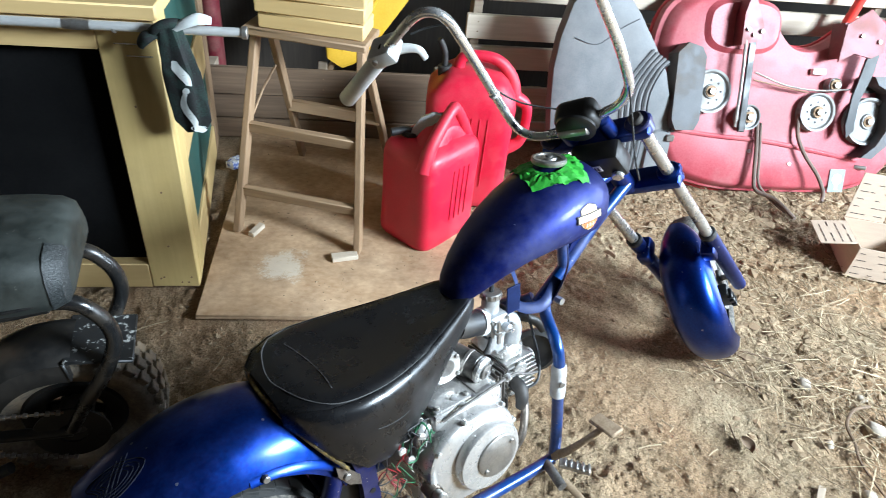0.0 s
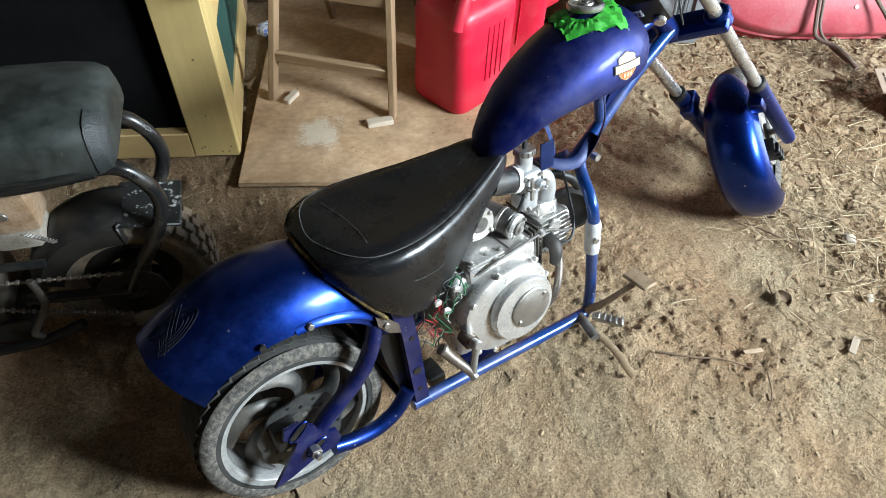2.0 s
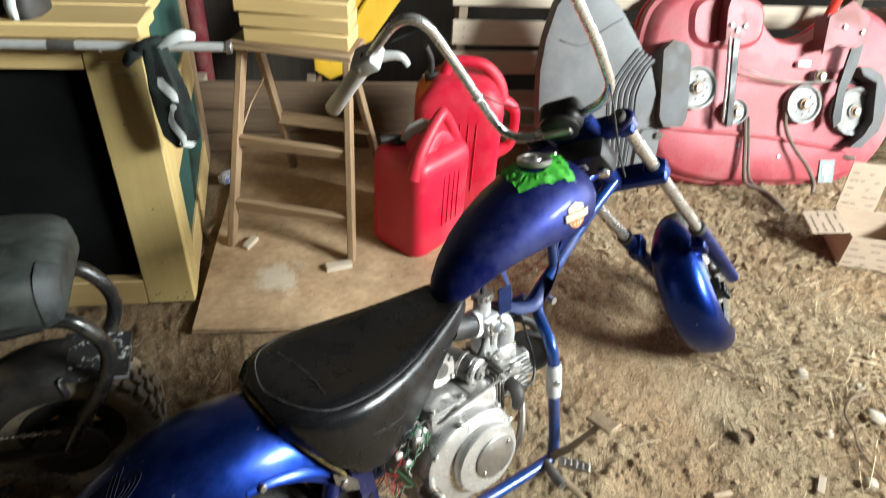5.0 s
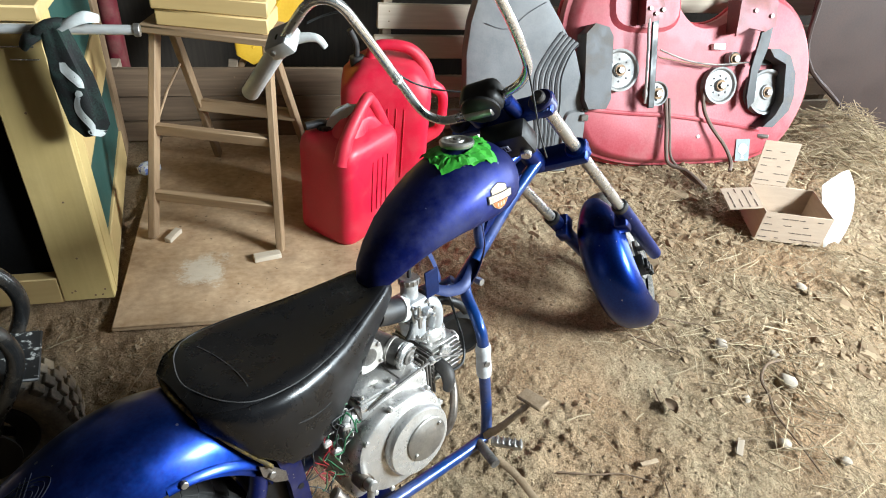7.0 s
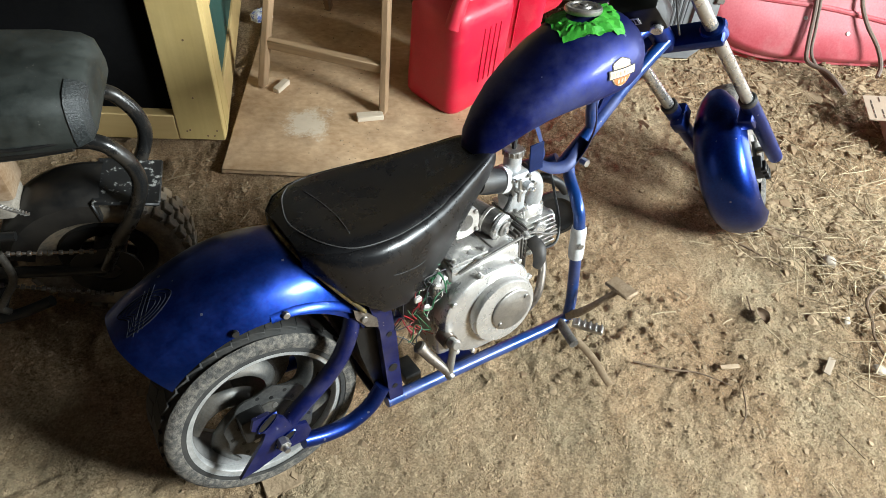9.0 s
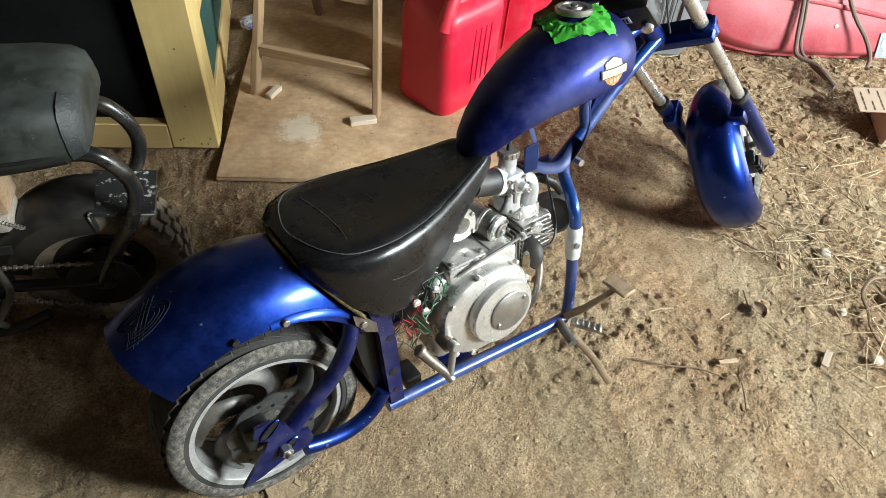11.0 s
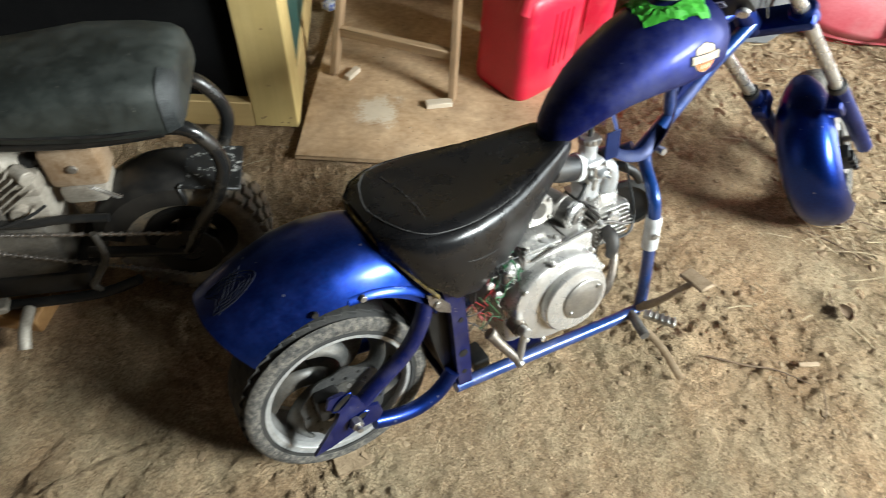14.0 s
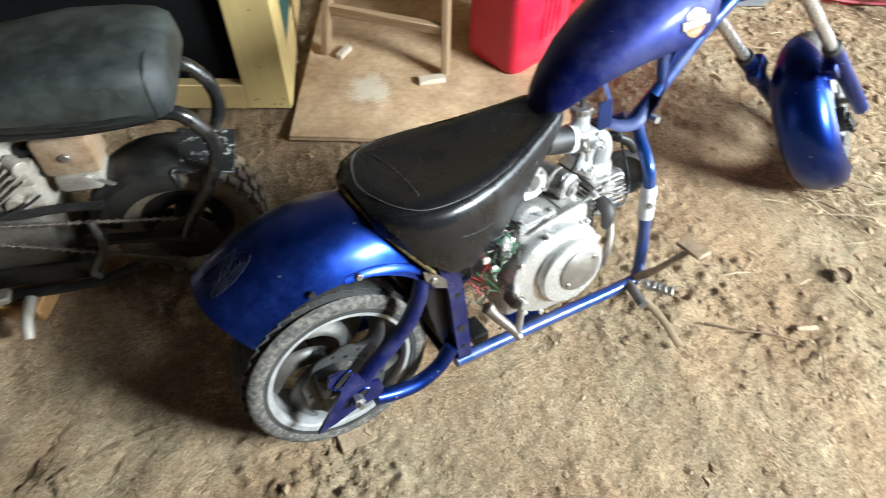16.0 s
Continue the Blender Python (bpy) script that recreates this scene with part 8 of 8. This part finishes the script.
# ---- what lies on the ground ----
def loose_ground():
    rnd = random.Random(21)
    phi = (1 + 5 ** 0.5) / 2
    ico = [Vector(p).normalized() for p in ((-1, phi, 0), (1, phi, 0), (-1, -phi, 0), (1, -phi, 0), (0, -1, phi), (0, 1, phi), (0, -1, -phi), (0, 1, -phi), (phi, 0, -1), (phi, 0, 1), (-phi, 0, -1), (-phi, 0, 1))]
    tri = [(0, 11, 5), (0, 5, 1), (0, 1, 7), (0, 7, 10), (0, 10, 11), (1, 5, 9), (5, 11, 4), (11, 10, 2), (10, 7, 6), (7, 1, 8), (3, 9, 4), (3, 4, 2), (3, 2, 6), (3, 6, 8), (3, 8, 9), (4, 9, 5), (2, 4, 11), (6, 2, 10), (8, 6, 7), (9, 8, 1)]
    V_, F_2 = [], []

    def on_ply(x, y):
        u, v = x * CU + y * SU, -x * SU + y * CU
        return -0.29 < u < 0.66 and 0.87 < v < 2.06

    def in_cabinet(x, y):
        u, v = x * CU + y * SU, -x * SU + y * CU
        return u < -0.26 and v > 1.0

    octa = [Vector((1, 0, 0)), Vector((-1, 0, 0)), Vector((0, 1, 0)), Vector((0, -1, 0)), Vector((0, 0, 1)), Vector((0, 0, -1))]
    otri = [(0, 2, 4), (2, 1, 4), (1, 3, 4), (3, 0, 4), (2, 0, 5), (1, 2, 5), (3, 1, 5), (0, 3, 5)]

    def crumb(x, y, r, base=None):
        o = len(V_)
        a = rnd.uniform(0, 6.28)
        ca, sa = math.cos(a), math.sin(a)
        z = ground_height(x, y) if base is None else base
        for p in octa:
            k = r * rnd.uniform(0.6, 1.5)
            px, py = p.x * k, p.y * k
            V_.append((x + ca * px - sa * py, y + sa * px + ca * py, p.z * k * 0.5 + z - 0.2 * r))
        F_2.extend((a_ + o, b_ + o, c_ + o) for a_, b_, c_ in otri)

    def clod(x, y, r):
        o = len(V_)
        sx, sy, sz = rnd.uniform(0.7, 1.6), rnd.uniform(0.7, 1.6), rnd.uniform(0.35, 0.75)
        a = rnd.uniform(0, 6.28)
        ca, sa = math.cos(a), math.sin(a)
        for p in ico:
            k = r * rnd.uniform(0.6, 1.3)
            px, py, pz = p.x * k * sx, p.y * k * sy, p.z * k * sz
            V_.append((x + ca * px - sa * py, y + sa * px + ca * py, pz - r * 0.2 + ground_height(x, y)))
        F_2.extend((a_ + o, b_ + o, c_ + o) for a_, b_, c_ in tri)
    n = 0
    while n < 20000:
        x, y = rnd.uniform(-1.3, 3.3), rnd.uniform(-1.05, 1.5)
        u, v = x * CU + y * SU, -x * SU + y * CU
        # denser on the loose side towards the mower deck
        d = 0.30 + 0.8 * (1 / (1 + math.exp(-(u - 1.25) * 6)))
        if v > 0.45 and u < 0.6:
            d += 0.5
        d *= 0.35 + 1.3 * max(0.0, 0.5 + noise.noise(Vector((x * 2.2, y * 2.2, 3.3))))
        if rnd.random() > d * (1.0 if x > -0.2 else 0.28) or on_ply(x, y) or in_cabinet(x, y):
            continue
        big = (u > 1.25 and v > 0.35) or (x > 1.5 and -0.25 < y < 0.6 and rnd.random() < 0.45)
        r = min(0.0014 + rnd.expovariate(1 / 0.0019), 0.013) * (2.3 if big else 1.0)
        clod(x, y, r)
        n += 1
    n = 0
    while n < 52000:
        x, y = rnd.uniform(-1.2, 2.4), rnd.uniform(-1.05, 0.75)
        d = max(0.0, 0.5 + 1.0 * noise.noise(Vector((x * 5.0, y * 5.0, 9.1))) + 0.5 * noise.noise(Vector((x * 1.6, y * 1.6, 4.0))))
        if rnd.random() > d * (1.0 if x > -0.2 else 0.20) or on_ply(x, y):
            continue
        crumb(x, y, min(0.0012 + rnd.expovariate(1 / 0.0012), 0.0055))
        n += 1
    # crumbs trodden onto the plywood
    n = 0
    while n < 4500:
        x, y = rnd.uniform(-0.8, 2.0), rnd.uniform(0.3, 2.2)
        d = max(0.0, 0.25 + 1.3 * noise.noise(Vector((x * 4.0, y * 4.0, 5.7))))
        n += 1
        if on_ply(x, y) and rnd.random() < d:
            crumb(x, y, min(0.0012 + rnd.expovariate(1 / 0.0013), 0.006), 0.0205)
    tagged(link("dirt_clods", Mesh().add(V_, F_2), M["clod"], angle=20), "loose dirt clods and small stones on the barn floor", "dirt clods", kind="stuff")
    # straw and twigs
    V2, F2 = [], []

    def stalk(x, y, z, L, a, tilt, r):
        o = len(V2)
        d = Vector((math.cos(a) * math.cos(tilt), math.sin(a) * math.cos(tilt), math.sin(tilt)))
        side = Vector((-math.sin(a), math.cos(a), 0))
        up = d.cross(side)
        bend = rnd.uniform(-0.05, 0.05) * L
        for t in (0, 0.5, 1.0):
            c_ = Vector((x, y, z)) + d * (L * (t - 0.5)) + side * (bend * (1 - (2 * t - 1) ** 2))
            for k in range(3):
                b = 2 * math.pi * k / 3
                V2.append(tuple(c_ + r * (math.cos(b) * side + math.sin(b) * up)))
        for s_ in range(2):
            for k in range(3):
                F2.append((o + s_ * 3 + k, o + s_ * 3 + (k + 1) % 3, o + s_ * 3 + 3 + (k + 1) % 3, o + s_ * 3 + 3 + k))
    n = 0
    while n < 2100:
        x, y = rnd.uniform(-1.2, 3.3), rnd.uniform(-1.0, 1.5)
        u, v = x * CU + y * SU, -x * SU + y * CU
        d = 0.03 + 0.9 * (1 / (1 + math.exp(-(u - 1.35) * 6)))
        if v > 0.45 and u < 0.6:
            d += 0.22
        d *= max(0.0, 0.35 + 1.5 * noise.noise(Vector((x * 3.0 + 7, y * 3.0, 1.7))))
        if rnd.random() > d or on_ply(x, y) or in_cabinet(x, y):
            continue
        stalk(x, y, 0.004 + rnd.uniform(0, 0.006), min(0.10, 0.012 + rnd.expovariate(1 / 0.022)), rnd.uniform(0, 6.28), rnd.gauss(0, 0.10), rnd.uniform(0.0006, 0.0020))
        n += 1
    # bundles beside the front wheel and near the stones
    for cx, cy, s_, k in ((1.62, -0.32, 0.10, 90), (1.70, -0.46, 0.10, 110), (1.95, -0.25, 0.14, 90), (1.52, -0.08, 0.06, 25), (1.45, -0.62, 0.14, 90), (2.2, 0.0, 0.2, 160)):
        for i in range(k):
            stalk(rnd.gauss(cx, s_), rnd.gauss(cy, s_), 0.005 + abs(rnd.gauss(0, 0.006)), rnd.uniform(0.03, 0.14), rnd.uniform(0, 6.28), rnd.gauss(0, 0.12), rnd.uniform(0.0006, 0.0019))
    # heap of straw by the doorway
    for i in range(1500):
        u, v = rnd.gauss(2.98, 0.20), rnd.gauss(1.72, 0.15)
        h = 0.22 * math.exp(-((u - 3.0) / 0.26) ** 2 - ((v - 1.80) / 0.22) ** 2)
        p = W(u, v, rnd.uniform(0.3, 1.0) * h + 0.004)
        stalk(p.x, p.y, p.z, rnd.uniform(0.04, 0.16), rnd.uniform(0, 6.28), rnd.gauss(0, 0.3), rnd.uniform(0.0008, 0.002))
    tagged(link("straw", Mesh().add(V2, F2), M["straws"], angle=180), "dry straw and chaff scattered on the dirt floor", "straw", kind="stuff")

    # single stones, twigs, a leaf and a flat piece of wood
    def stone(x, y, r, label, seed):
        rr = random.Random(seed)
        m = Mesh()
        bm = bmesh.new()
        bmesh.ops.create_icosphere(bm, subdivisions=2, radius=r)
        for v in bm.verts:
            k = 1 + 0.42 * noise.noise(v.co * (1.2 / r) + Vector((seed, 0, 0)))
            v.co = Vector((v.co.x * 1.15 * k, v.co.y * k, v.co.z * 0.62 * k + r * 0.30))
        bm.verts.index_update()
        m.add([v.co[:] for v in bm.verts], [[v.index for v in f.verts] for f in bm.faces])
        bm.free()
        o = link("stone", m, M["pebble"], angle=50)
        o.matrix_basis = pose(x, y, -0.002, 0, 0, rr.uniform(0, 360))
        tagged(o, label, "stone")
    stone(1.655, -0.48, 0.026, "pale rounded stone lying on the dirt", 3)
    stone(1.64, -0.27, 0.020, "pale flat stone lying among straw", 5)
    stone(1.74, -0.40, 0.014, "small pale stone lying among straw", 6)
    stone(2.16, -0.32, 0.017, "small pale stone lying on the dirt", 8)
    stone(1.423, -0.572, 0.017, "small brown stone lying beside a dry vine", 12)
    stone(1.488, -0.429, 0.013, "small brown stone lying among straw", 14)
    stone(1.50, -0.71, 0.014, "small brown stone lying on the dirt", 9)

    def twig(pts, r, label):
        o = link("twig", tube(pts, [r, r * 0.8, r * 0.5], 6, 4), M["twigwood"])
        tagged(o, label, "twig")
    twig([(0.86, -0.22, 0.004), (0.93, -0.29, 0.006), (0.985, -0.33, 0.003), (1.03, -0.40, 0.005)], 0.0028, "thin dark twig lying on the dirt")
    twig([(1.54, -0.02, 0.006), (1.62, -0.13, 0.008), (1.69, -0.22, 0.005)], 0.0036, "pale dry stalk lying on the dirt")
    twig([(-0.62, 0.02, 0.006), (-0.52, 0.0, 0.010), (-0.42, 0.03, 0.006)], 0.004, "thin dark stick lying on the dirt")
    twig([(1.05, -0.42, 0.004), (1.0, -0.47, 0.005), (0.95, -0.49, 0.004)], 0.002, "thin dark twig lying on the dirt")
    twig([(1.426, -0.05, 0.006), (1.456, -0.13, 0.008), (1.485, -0.22, 0.005)], 0.0034, "pale dry stalk lying on the dirt")
    twig([(1.72, -0.43, 0.010), (1.65, -0.41, 0.020), (1.585, -0.425, 0.014), (1.545, -0.47, 0.010), (1.495, -0.512, 0.009), (1.437, -0.616, 0.008), (1.40, -0.68, 0.006)], 0.0050, "curved brown vine lying among the straw")
    twig([(1.30, -0.23, 0.004), (1.275, -0.26, 0.006), (1.262, -0.28, 0.004)], 0.0025, "thin dark twig lying on the dirt")
    # curled dry leaf
    g = []
    for i in range(9):
        q = i / 8
        w_ = 0.016 * math.sin(math.pi * q) ** 0.7 + 0.001
        g.append([(0.05 * (q - 0.5), w_ * k, 0.006 + 0.010 * (k * k) + 0.004 * math.sin(3 * q)) for k in (-1, -0.5, 0, 0.5, 1)])
    lf = link("leaf", loft(g, False, False), M["twigwood"])
    lf.matrix_basis = pose(1.274, -0.30, 0.002, 0, 0, 70)
    tagged(lf, "curled brown dry leaf lying on the dirt", "leaf")
    ch = thing("wood_scrap", "thin tan flat wood scrap lying on the dirt", "wood scrap", pose(1.07, -0.36, 0.003, 0, 0, -25))
    part("scrap", box(-0.026, 0.026, -0.006, 0.006, 0, 0.004, 0.001), M["tanscrap"], ch)
    ch = thing("wood_scrap", "thin grey flat wood scrap lying among straw", "wood scrap", pose(1.308, -0.496, 0.003, 0, 0, 20))
    part("scrap", box(-0.030, 0.030, -0.009, 0.009, 0, 0.004, 0.001), M["greywood"], ch)
    fb = thing("board", "flat dusty board under the rear tyre", "board", pose(0.050, -0.038, -0.018, 0, 0, -4))
    part("plank", box(-0.10, 0.072, -0.036, 0.036, -0.006, 0.0085, 0.003), M["dirtyboard"], fb)


M["dirtyboard"] = mat("board_caked_with_dirt", (0.20, 0.14, 0.08), (0.37, 0.275, 0.17), rough=0.95, scale=22, fine=150, bump=0.6, bump_distance=0.012)
M["tanscrap"] = mat("tan_wood_scrap", (0.28, 0.20, 0.12), (0.42, 0.32, 0.21), rough=0.85, scale=30, fine=160, bump=0.3)
M["twigwood"] = mat("dry_twig", (0.09, 0.055, 0.03), (0.20, 0.135, 0.08), rough=0.8, scale=30, fine=200, bump=0.2)
loose_ground()
